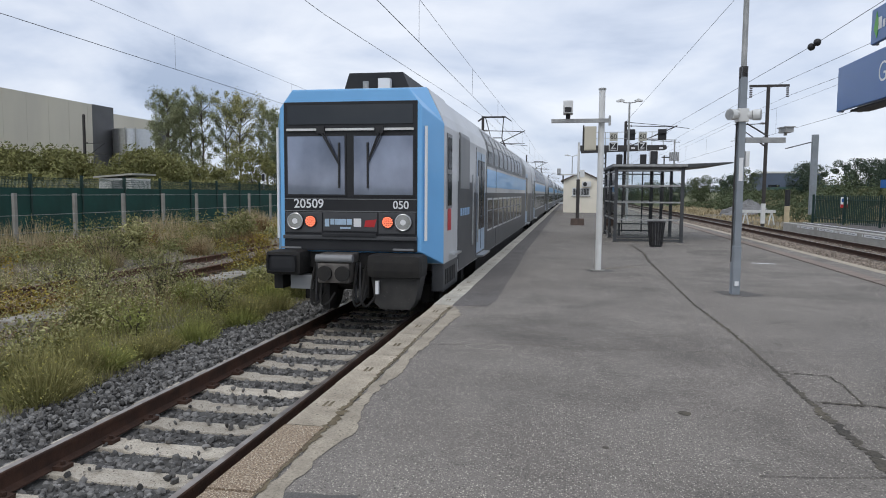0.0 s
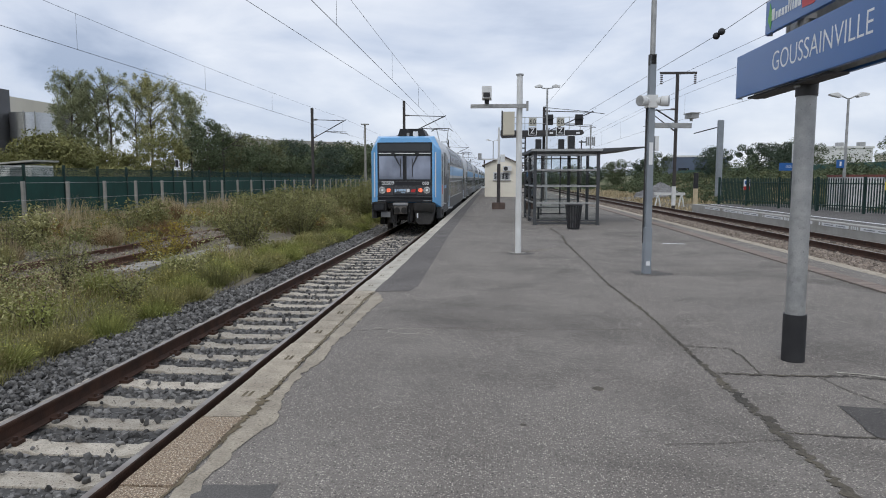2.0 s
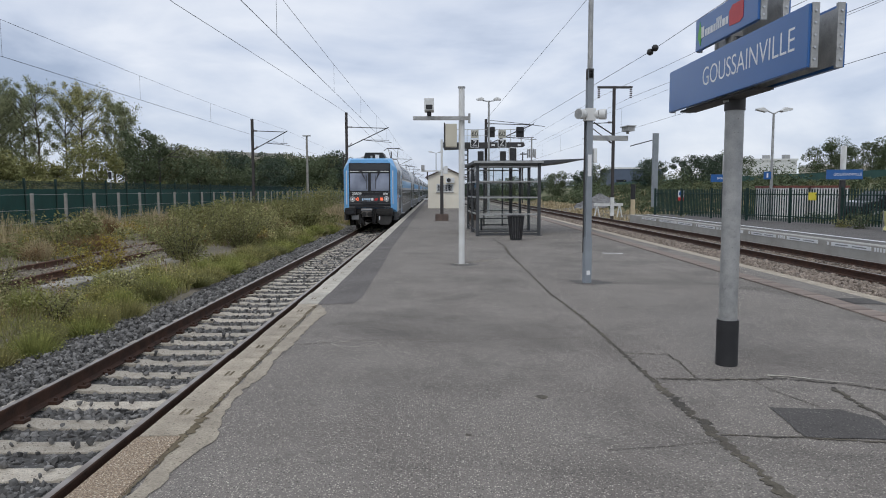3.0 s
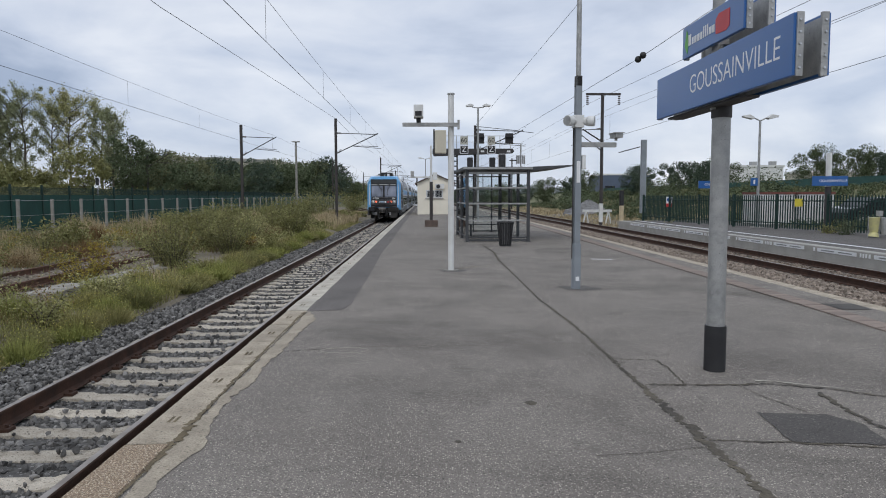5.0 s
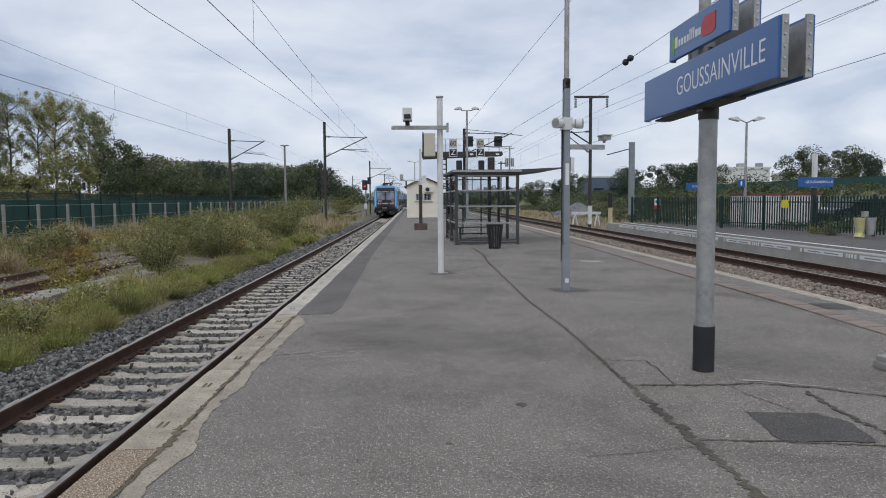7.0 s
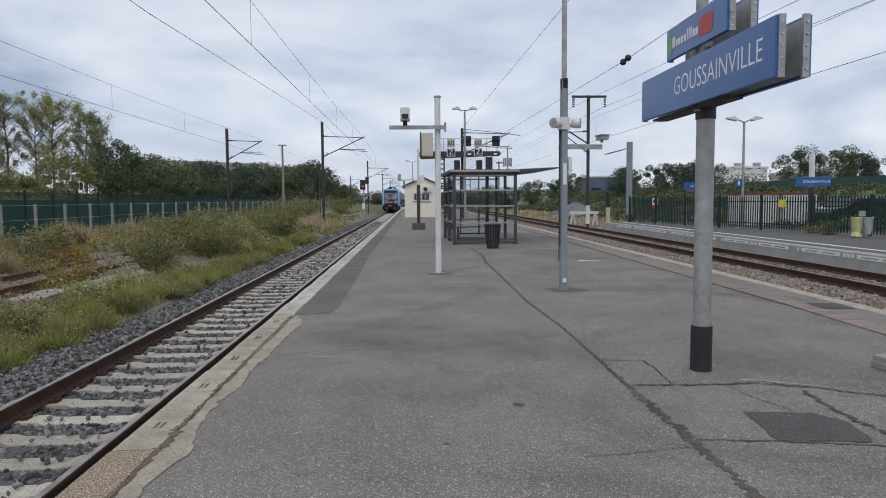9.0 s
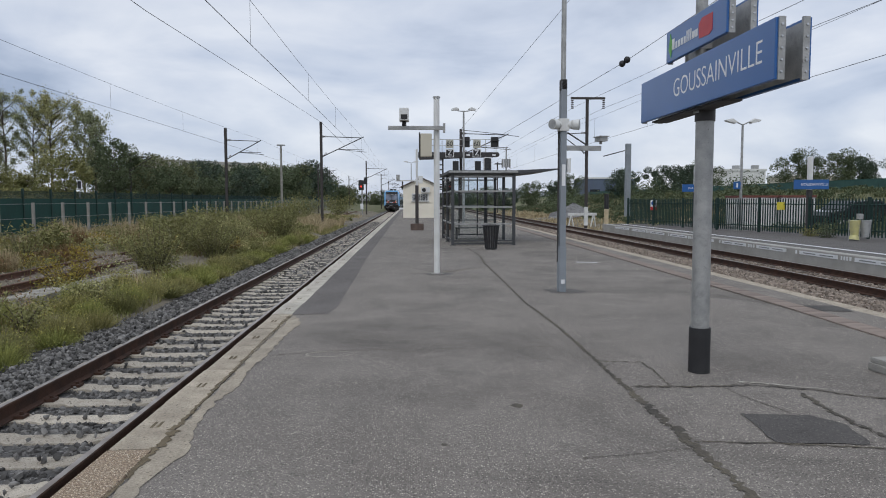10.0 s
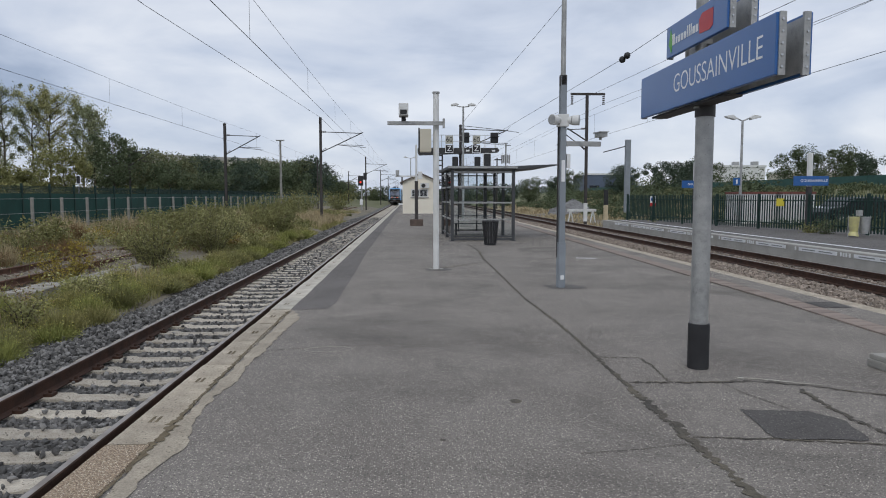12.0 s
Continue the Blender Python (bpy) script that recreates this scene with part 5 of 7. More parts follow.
# ---- right side: fence, signs and gear ----
def palisade(points):
    f = thing("palisade_fence", "dark green steel palisade fence behind the far platform", "fence")
    bm = bmesh.new()
    extrude(bm, [(-0.03, 0.06), (0.03, 0.06), (0.03, 1.5), (0.0, 1.56), (-0.03, 1.5)], "y", -0.012, 0.012)
    pale = finish("pale", bm, FENCE_GREEN)
    for (x0, y0), (x1, y1) in zip(points, points[1:]):
        L = math.hypot(x1 - x0, y1 - y0)
        a = math.degrees(math.atan2(y1 - y0, x1 - x0))
        n = int(L / 0.145)
        for k in range(n):
            u = (k + 0.5) / n
            o = new("pale", pale)
            o.parent, o.matrix_basis = f, pose(x0 + (x1 - x0) * u, y0 + (y1 - y0) * u, 0, 0, 0, a)
        for z in (0.3, 1.3):
            cpart("rail", (x0, y0, z), (x1, y1, z), 0.028, FENCE_GREEN, f, seg=6)
        m = max(2, int(L / 2.6))
        for k in range(m):
            u = k / m
            bpart("post", (x0 + (x1 - x0) * u - 0.05, x0 + (x1 - x0) * u + 0.05, y0 + (y1 - y0) * u + 0.03, y0 + (y1 - y0) * u + 0.13, 0, 1.6), FENCE_GREEN, f)


palisade([(16.9, 42.0), (18.7, 33.5), (20.9, 25.3), (23.0, 18.5)])


def small_name_sign(x, y, w, label):
    s = thing("name_board", label, "sign", pose(x, y, 0, 0, 0, -6), "far platform name boards")
    cpart("pole", (0, 0, 0.45), (0, 0, 3.3), 0.11, WHITE_PAINT, s, "pale round pole", seg=12)
    cpart("sleeve", (0, 0, 0), (0, 0, 1.9), 0.118, DARK_STEEL, s, "dark lower sleeve", seg=12)
    p = bpart("panel", (-w / 2, w / 2, -0.17, -0.12, 1.93, 2.33), SIGN_BLUE, s, "blue name panel", 0.008)
    words("lettering", "GOUSSAINVILLE", 0.155, pose(0.12, -0.172, 2.13, 90), SIGN_WHITE, p, 0.001)


small_name_sign(20.2, 28.2, 1.42, "blue station name board on the far platform")
small_name_sign(19.0, 37.0, 1.5, "blue station name board on the far platform")
ped = thing("pictogram_sign", "small blue square pictogram sign on a lamp pole", "sign", pose(19.0, 32.2, 2.0))
bpart("panel", (-0.17, 0.17, -0.03, 0.0, 0, 0.36), SIGN_BLUE, ped, "", 0.005)
bpart("mark", (-0.04, 0.04, -0.035, -0.031, 0.08, 0.28), SIGN_WHITE, ped)
bpart("bracket", (0.17, 0.28, -0.02, 0.0, 0.15, 0.2), GALV, ped)
note = thing("warning_notice", "round blue and red notice on the fence", "sign", pose(17.5, 39.3, 1.05, 0, 0, -10))
bpart("backing", (-0.17, 0.17, -0.06, -0.05, -0.15, 0.42), SIGN_WHITE, note)
cpart("disc", (0, -0.06, 0.25), (0, -0.08, 0.25), 0.13, SIGN_BLUE, note, seg=20)
bpart("plate", (-0.17, 0.17, -0.08, -0.06, -0.15, 0.04), RED, note)
ynote = thing("yellow_notice", "plain yellow notice on the fence", "sign", pose(19.7, 29.5, 1.05, 0, 0, -17))
bpart("plate", (-0.17, 0.17, -0.06, -0.04, 0, 0.34), YELLOW, ynote)

for k, (x0, w) in enumerate(((21.4, 1.75), (23.3, 1.75))):
    c = thing("white_cabin", "white metal cabin with a rusty red roof edge", "cabin", pose(x0, 36.2 - 0.4 * k, 0), "cabins behind the fence")
    bpart("wall", (0, w, 0, 2.2, 0, 1.6), WHITE_PAINT, c, "", 0.02)
    bpart("roof_edge", (-0.05, w + 0.05, -0.05, 2.25, 1.6, 1.72), mat("rust_red", (0.2, 0.07, 0.05), (0.15, 0.06, 0.05), 0.8), c)
    bpart("door_seam", (w * 0.5 - 0.01, w * 0.5 + 0.01, -0.004, 0, 0.05, 1.58), DARK_STEEL, c)
ybin = thing("bag_holder", "yellow and clear bag holder on the far platform", "bin", pose(19.62, 24.3, 0))
bm = bmesh.new()
cyl(bm, (0, 0, 0.04), (0.02, 0, 0.2), 0.19, 0.13, 12)
cyl(bm, (0.02, 0, 0.2), (0, 0, 0.74), 0.13, 0.2, 12)
part("bag", bm, mat("yellow_bag", (0.60, 0.56, 0.24), (0.48, 0.45, 0.24), 0.4, scale=6, bump=0.4), ybin, "yellow plastic bag", smooth=True)
bm = bmesh.new()
cyl(bm, (0.42, 0, 0.12), (0.42, 0, 0.74), 0.12, 0.2, 12)
part("bag", bm, mat("clear_bag", (0.42, 0.43, 0.43), (0.32, 0.33, 0.33), 0.35, scale=6, bump=0.4), ybin, "pale plastic bag", smooth=True)
for x in (-0.2, 0.21, 0.62):
    cpart("leg", (x, 0, 0), (x, 0, 0.78), 0.016, GALV, ybin, seg=6)
bpart("top_box", (0.12, 0.28, -0.08, 0.08, 0.78, 0.98), GALV, ybin)

# dashes with unreadable small print along the far platform's face
dash_thing = tagged(new("edge_marking"), "white warning strips with small print on the platform face", "marking", kind="structure")
y = 8.0
k = 0
while y < 39.5:
    b = bpart("strip", (15.385, 15.399, y, y + 1.9, -0.17, -0.06), SIGN_WHITE, dash_thing)
    bpart("print", (15.383, 15.386, y + 0.2, y + 0.85, -0.13, -0.10), T_GREY, b)
    bpart("print", (15.383, 15.386, y + 1.05, y + 1.7, -0.13, -0.10), T_GREY, b)
    bpart("tick", (15.385, 15.399, y + 2.05, y + 2.12, -0.17, -0.06), SIGN_WHITE, dash_thing)
    if k % 2:
        for q in range(3):
            bpart("tick", (15.385, 15.399, y + 2.2 + 0.12 * q, y + 2.26 + 0.12 * q, -0.17, -0.06), SIGN_WHITE, dash_thing)
    y += 2.65
    k += 1

barrier = thing("white_barrier", "white wooden trestle barrier beyond the platform", "barrier", pose(16.5, 51.5, -0.55))
bpart("beam", (-1.2, 1.0, -0.05, 0.05, 0.85, 1.05), WHITE_PAINT, barrier, "", 0.01)
for x in (-0.95, 0.75):
    for s in (-1, 1):
        cpart("leg", (x, 0, 1.0), (x + 0.22 * s, 0.1 * s, 0), 0.05, WHITE_PAINT, barrier, seg=6)
stub = thing("stub_post", "short dark-topped cream marker post", "post", pose(17.15, 47.7, -0.6))
cpart("lower", (0, 0, 0), (0, 0, 1.45), 0.16, mat("cream_paint", (0.6, 0.5, 0.33), (0.5, 0.41, 0.28), 0.8, scale=3), stub, seg=10)
cpart("upper", (0, 0, 1.45), (0, 0, 2.5), 0.165, BLACK, stub, seg=10)
rubble = thing("gravel_heap", "grey gravel heap beside the line", "gravel heap", pose(20.6, 72, -0.3))
V, F = [], []
for j in range(9):
    for i in range(24):
        a = 2 * math.pi * i / 24
        r = 2.5 * j / 8 * (1 + 0.12 * math.sin(3 * a + j) + 0.06 * math.sin(7 * a))
        V.append((r * math.cos(a) * 1.1, r * math.sin(a), 1.5 * (1 - (j / 8) ** 1.15) + 0.08 * math.sin(5 * a + 2 * j) - 0.1))
        if j:
            F.append(((j - 1) * 24 + i, (j - 1) * 24 + (i + 1) % 24, j * 24 + (i + 1) % 24, j * 24 + i))
mass("gravel", V, F, mat("grey_gravel", (0.22, 0.22, 0.22), (0.16, 0.16, 0.16), 0.95, scale=3, bump=1.0, fine=9), rubble)


# ---- overhead line ----
def h_mast(name, x, y, z0, top, arm_to, label, material=MAST_BROWN, w=0.088):
    m = thing(name, label, "mast", pose(x, y, z0), "overhead line masts")
    h = top - z0
    s = 1 if arm_to > x else -1
    L = abs(arm_to - x)
    bm = bmesh.new()
    for d in (-w, w):
        box(bm, -w, w, d - 0.012, d + 0.012, 0, h)
    box(bm, -0.012, 0.012, -w, w, 0, h)
    part("column", bm, material, m, "rolled steel column")
    zc = 5.0 - z0
    cpart("top_tube", (0, 0, zc + 1.15), (s * L, 0, zc + 1.05), 0.028, DARK_STEEL, m, seg=8)
    cpart("strut", (0, 0, zc - 0.35), (s * (L + 0.1), 0, zc + 1.12), 0.035, DARK_STEEL, m, seg=8)
    cpart("steady_arm", (s * L * 0.42, 0, zc + 0.2), (s * (L + 0.3), 0, zc + 0.02), 0.02, DARK_STEEL, m, seg=6)
    cpart("registration_tube", (s * L * 0.38, 0, zc + 0.22), (s * (L + 0.1), 0, zc + 0.18), 0.022, DARK_STEEL, m, seg=6)
    for p, q in (((0.1 * s, 0, zc + 1.15), (0.42 * s, 0, zc + 1.14)), ((0.16 * s, 0, zc - 0.26), (0.42 * s, 0, zc - 0.0))):
        bm = bmesh.new()
        p, q = Vector(p), Vector(q)
        for i in range(4):
            cyl(bm, p.lerp(q, i / 4), p.lerp(q, i / 4 + 0.1), 0.075, seg=10)
        part("insulator", bm, INSUL, m, "ribbed brown insulator")
    return m


for y in (50.9, 102.0, 153.0, 205.0):
    h_mast("catenary_mast", -3.1, y, -0.75, 7.2, -0.1, "dark steel overhead line mast beside the track")
for y in (54.0, 107.0, 160.0):
    h_mast("catenary_mast", -10.8, y, -0.5, 7.05, -8.2, "dark steel overhead line mast among the weeds")
m1 = h_mast("catenary_mast", 15.7, 47.7, -0.6, 8.6, 13.85, "tall dark mast with a cross arm at the top")
bpart("cross_arm", (-1.15, 1.25, -0.06, 0.06, 9.05, 9.2), MAST_BROWN, m1)
for x in (-1.05, 1.15):
    bm = bmesh.new()
    for i in range(5):
        cyl(bm, (x, 0, 9.0 - 0.13 * i), (x, 0, 8.93 - 0.13 * i), 0.09, seg=10)
    part("insulator", bm, INSUL, m1)
bpart("painted_foot", (-0.115, 0.115, -0.115, 0.115, 0.3, 1.6), WHITE_PAINT, m1, "pale painted foot")
h_mast("catenary_mast", 6.95, 48.4, 0.0, 6.45, 10.2, "dark steel mast standing on the platform")
m2 = thing("concrete_mast", "grey box-section overhead line mast", "mast", pose(22.55, 60, 0), "overhead line masts")
bpart("column", (-0.22, 0.22, -0.2, 0.2, 0, 6.4), GREY_PAINT, m2, "", 0.03)
cpart("bracket", (-0.3, 0, 5.8), (-2.2, 0, 5.3), 0.05, DARK_STEEL, m2, seg=6)
for y in (110, 165):
    h_mast("catenary_mast", 17.3, y, -0.6, 7.5, 13.85, "distant dark overhead line mast")
# a lean mast on the bank far to the side, and lamp columns among the trees
h_mast("catenary_mast", -26.4, 75, 1.0, 6.6, -24.2, "thin weathered mast before the tree belt", w=0.08)
h_mast("catenary_mast", -27.1, 95, 1.2, 7.0, -24.8, "thin weathered mast before the tree belt", w=0.08)
h_mast("catenary_mast", -43.3, 60, 1.9, 8.9, -41.2, "thin mast on the bank before the warehouse", w=0.09)
for x, y, z, h in ((-13.25, 90, -0.3, 8.8),):
    l = thing("lamp_column", "tall pale lamp column among the trees", "lamp", pose(x, y, z))
    cpart("pole", (0, 0, 0), (0, 0, h), 0.17, CONC_POST, l, r1=0.12, seg=10)
    bpart("head", (-0.5, 0.5, -0.25, 0.25, h, h + 0.15), GALV, l, "", 0.04)

sg = thing("colour_light_signal", "trackside signal showing a red light", "signal", pose(-3.45, 98, -0.7))
cpart("post", (0, 0, 0), (0, 0, 3.9), 0.1, GALV, sg, seg=10)
bpart("marker", (-0.25, 0.15, -0.14, -0.1, 0.9, 1.7), SIGN_WHITE, sg)
hd = bpart("head", (-0.5, 0.25, -0.25, 0.05, 3.6, 5.0), BLACK, sg, "black signal head with white rim", 0.12)
cpart("lamp", (-0.12, -0.26, 4.1), (-0.12, -0.28, 4.1), 0.13, SIGNAL_RED, hd, "lit red lamp", seg=16)
bpart("side_head", (0.25, 0.75, -0.2, 0.05, 4.4, 5.4), BLACK, sg, "", 0.1)


def wire(name, pts, r, label, parent=None, group=""):
    bm = bmesh.new()
    for a, b in zip(pts, pts[1:]):
        cyl(bm, a, b, r, seg=5, cap=False)
    ob = part(name, bm, WIRE, parent)
    return tagged(ob, label, "wire", group) if parent is None else ob


def catenary(x, zc, y0, spans, stagger=0.2, sag=0.26, rise=1.2):
    """Contact wire and sagging carrier wire over the given masts, with droppers, as one thing."""
    c = thing("overhead_line", "thin dark contact wire hung from a carrier wire", "overhead line")
    contact, carrier = [], []
    for k, (a, b) in enumerate(zip(spans, spans[1:])):
        for i in range(12):
            u = i / 12
            y = a + (b - a) * u
            contact.append((x + stagger * math.cos(math.pi * (k + u)), y, zc))
            carrier.append((x + stagger * math.cos(math.pi * (k + u)), y, zc + rise - sag * 4 * u * (1 - u)))
    wire("contact_wire", contact, 0.0075, "", c)
    wire("carrier_wire", carrier, 0.0055, "", c)
    bm = bmesh.new()
    for i in range(2, len(contact), 2):
        cyl(bm, contact[i], carrier[i], 0.004, seg=4, cap=False)
    part("dropper_wire", bm, WIRE, c)


catenary(-0.13, 4.98, 0, [-2, 50.9, 102, 153, 205, 256, 330], 0.03)
catenary(-8.2, 5.1, 0, [1, 54, 107, 160, 213, 300])
catenary(14.1, 4.78, 0, [-4, 47.7, 110, 165, 220, 300], 0.2, 0.2, 1.45)
catenary(10.4, 5.15, 0, [48.4, 103, 160, 230], 0.1)
wire("feeder_wire", [(-4.3, -10, 7.1), (-4.0, 20, 6.85), (-3.1, 50.9, 7.2), (-3.1, 76, 6.8), (-3.1, 102, 7.2), (-3.1, 153, 7.2), (-3.1, 300, 7.2)], 0.009, "dark feeder wire along the mast tops", None, "feeder wires")
for x, z in ((14.65, 7.85), (16.85, 7.85)):
    wire("feeder_wire", [(x, -10, z), (x, 18, z - 0.7), (x, 47.7, z), (x + 0.5, 110, z), (x + 0.5, 300, z)], 0.009, "dark feeder wire along the mast tops", None, "feeder wires")
wire("feeder_wire", [(21, -10, 13.5), (18.5, 18, 11.4), (16.2, 41, 9.7), (13.0, 73, 8.3), (10, 110, 7.4)], 0.015, "dark feeder wire along the mast tops", None, "feeder wires")
ball = thing("wire_weight", "dark double ball hung on a wire", "wire weight", pose(16.2, 41, 9.7))
bm = bmesh.new()
for k in (-0.1, 0.1):
    bmesh.ops.create_uvsphere(bm, u_segments=12, v_segments=8, radius=0.2, matrix=Matrix.Translation((k, -k * 1.4, k * 0.9)))
part("body", bm, BLACK, ball, smooth=True)
wire("guy_wire", [(6.95, 48.4, 6.4), (9.5, 48, 6.1), (11.0, 48, 5.9)], 0.02, "thin stay wire above the platform", None, "feeder wires")
wire("feeder_wire", [(6.95, 48.4, 6.42), (9.0, 26.4, 8.5), (10.1, 14, 9.7)], 0.008, "dark feeder wire along the mast tops", None, "feeder wires")

# ---- left fences ----
pf = thing("post_fence", "grey concrete post and wire fence in tall weeds", "fence")
bm = bmesh.new()
box(bm, -0.055, 0.055, -0.055, 0.055, -0.5, 1.62)
post_mesh = finish("post", bm, CONC_POST, 0.01)
for k in range(58):
    o = new("post", post_mesh)
    o.parent, o.matrix_basis = pf, pose(-13.4, 5.2 + 2.62 * k, -0.18, 0, 0, 3 * math.sin(k * 7.1))
for z in (0.2, 0.75, 1.38):
    cpart("wire", (-13.33, 4, z), (-13.33, 158, z), 0.006, GALV, pf, seg=4)
gf = thing("screen_fence", "tall green mesh fence lined with privacy cloth", "fence")
bm = bmesh.new()
box(bm, -0.015, 0.015, 0.03, 2.59, -0.1, 1.62)
panel_mesh = finish("panel", bm, SCREEN)
bm = bmesh.new()
for k in range(42):
    box(bm, -0.006, 0.006, 0.05 + 0.06 * k, 0.063 + 0.06 * k, 1.62, 2.0)
for k in range(5):
    box(bm, -0.01, 0.01, 0.03, 2.59, 1.625 + 0.088 * k, 1.637 + 0.088 * k)
mesh_mesh = finish("mesh_panel", bm, FENCE_GREEN)
bm = bmesh.new()
box(bm, -0.04, 0.06, -0.04, 0.04, -0.4, 2.12)
gp_mesh = finish("post", bm, FENCE_GREEN)
for k in range(60):
    for nm, me in (("panel", panel_mesh), ("mesh_panel", mesh_mesh), ("post", gp_mesh)):
        o = new(nm, me)
        o.parent, o.matrix_basis = gf, pose(-15.5, 3.0 + 2.62 * k, 0.0)
rf = thing("bank_fence", "green mesh fence along the top of the bank", "fence")
bm = bmesh.new()
box(bm, -0.02, 0.02, 0.0, 2.9, 0.0, 1.15)
bank_panel = finish("panel", bm, mat("green_mesh", (0.035, 0.10, 0.085), (0.028, 0.08, 0.07), 0.8, scale=2))
for k in range(46):
    o = new("panel", bank_panel)
    o.parent, o.matrix_basis = rf, pose(40.5 + 0.05 * k, 25 + 3.0 * k, 2.0)
# sleepers of old concrete beside the siding
SLAB = mat("weathered_slab", (0.36, 0.345, 0.31), (0.22, 0.205, 0.175), 0.95, scale=4, bump=0.8, fine=18, c3=(0.13, 0.115, 0.085), spots=0.35, vary=0.12, grain=0.3)
for x, y, l, a in ((-4.66, 15.1, 1.5, -4), (-4.52, 16.7, 1.5, -7), (-4.38, 18.3, 1.6, -5), (-4.2, 20.0, 1.5, -8), (-4.95, 9.6, 1.3, -10)):
    s = thing("concrete_slab", "weathered flat concrete slab lying in the weeds", "slab", pose(x, y, -0.52, 1.5, -1, a), "slabs beside the siding")
    bm = bmesh.new()
    box(bm, -0.36, 0.36, -l / 2, l / 2, -0.12, 0.06)
    part("block", bm, SLAB, s, "", 0.02)
hutw = thing("lineside_hut", "small flat-roofed white hut behind the fence", "hut", pose(-24.2, 39, 0.75))
bpart("wall", (-1.1, 1.1, -1, 1, -0.7, 1.55), WHITE_PAINT, hutw, "white rendered walls")
bm = bmesh.new()
extrude(bm, [(-1.35, 1.56), (-1.35, 1.66), (1.35, 1.86), (1.35, 1.76)], "y", -1.2, 1.2)
part("roof", bm, CONCRETE, hutw, "pale sloping roof")
bpart("door", (-0.2, 0.5, -1.03, -0.99, 0, 1.4), T_GREY, hutw)

# ---- distant buildings ----
CLAD = mat("beige_cladding", (0.63, 0.585, 0.49), (0.575, 0.535, 0.455), 0.7, scale=0.3, stretch=(1, 1, 0.2))
CLAD_DARK = mat("grey_cladding", (0.115, 0.115, 0.12), (0.1, 0.1, 0.105), 0.7, scale=0.4)
wh = thing("warehouse", "large beige clad warehouse with dark grey corner", "building", pose(-69, 78, 2))
bpart("wall", (-50, 0, -60, 17, 0, 12.7), CLAD, wh, "beige cladding")
bpart("corner_block", (-49.5, 0.02, 17, 22, 0, 12.75), CLAD_DARK, wh, "dark grey cladding")
bpart("low_block", (-49, -0.4, 22, 33, 0, 11.9), CLAD, wh, "beige cladding")
bpart("low_corner", (-48.8, -0.38, 33, 38, 0, 11.9), CLAD_DARK, wh, "dark grey cladding")
for k in range(18):
    bpart("panel_joint", (0, 0.03, -52 + 4 * k - 0.03, -52 + 4 * k + 0.03, 0, 12.6), CLAD, wh)
fac = thing("factory", "long pale factory with a glazed roof ridge beyond the trees", "building", pose(-86, 240, 2))
bpart("wall", (0, 39, 0, 30, 0, 11.4), CLAD, fac, "beige cladding")
bm = bmesh.new()
extrude(bm, [(0, 11.4), (0, 12.8), (1.2, 13.6), (26, 12.6), (39, 12.0), (39, 11.4)], "y", -0.3, 30)
part("roof", bm, CONCRETE, fac, "pale ribbed roof")
for k in range(26):
    bpart("roof_rib", (0.5 + 1.45 * k, 0.65 + 1.45 * k, -0.5, -0.31, 11.5, 13.5 - 0.055 * k), GALV, fac)
tank = thing("steel_tank", "shiny ribbed steel storage tank beside the warehouse", "tank", pose(-65.8, 100.5, 2))
cpart("shell", (0, 0, 0), (0, 0, 9.2), 3.1, CHROME, tank, "bright steel shell", seg=36)
for k in range(8):
    cpart("hoop", (0, 0, 1.15 * k + 1.08), (0, 0, 1.15 * k + 1.2), 3.17, CHROME, tank, seg=36)
bm = bmesh.new()
for a in (0.9, 1.35):
    box(bm, 3.3 * math.cos(-a) - 0.05, 3.3 * math.cos(-a) + 0.05, 3.3 * math.sin(-a) - 0.05, 3.3 * math.sin(-a) + 0.05, 0, 9.4)
part("ladder", bm, GALV, tank)
for x, y, z, w, d, h, mt, nm in ((57, 120, 2.1, 9.5, 9, 4.4, WHITE_PAINT, "white flat-roofed trade building on the bank"), (42, 150, 2.1, 11, 12, 3.9, mat("blue_grey_cladding", (0.10, 0.13, 0.19), (0.085, 0.11, 0.16), 0.6, scale=0.5), "blue-grey flat-roofed shed on the bank"), (70, 118, 2.1, 8, 8, 3.4, CLAD, "beige shed on the bank")):
    b = thing("trade_building", nm, "building", pose(x, y, z), "buildings on the bank")
    bpart("wall", (0, w, 0, d, 0, h), mt, b)
    bpart("parapet", (-0.15, w + 0.15, -0.15, d, h, h + 0.35), WHITE_PAINT, b)
    for k in range(3):
        bpart("window", (0.8 + k * w / 3.2, 0.8 + k * w / 3.2 + w / 5, -0.03, 0.05, 0.4, 1.6), T_GLASS, b)
for k, (x, y) in enumerate(((65, 121), (62, 122))):
    u = thing("roof_unit", "grey ventilation unit on a roof", "ventilation unit", pose(x, y, 6.85))
    bpart("casing", (-0.5, 0.5, -0.5, 0.5, 0, 0.7), GALV, u, "", 0.05)

dwarf = thing("shunting_signal", "small oval shunting signal beside the fence", "signal", pose(-16.3, 42, -0.1))
cpart("post", (0, 0, 0), (0, 0, 2.2), 0.05, GALV, dwarf, seg=8)
bpart("rim", (-0.12, 0.12, -0.04, 0.04, 2.3, 2.82), SIGN_WHITE, dwarf, "white rim", 0.05)
bpart("face", (-0.10, 0.10, -0.06, 0.0, 2.33, 2.79), BLACK, dwarf, "black face", 0.04)


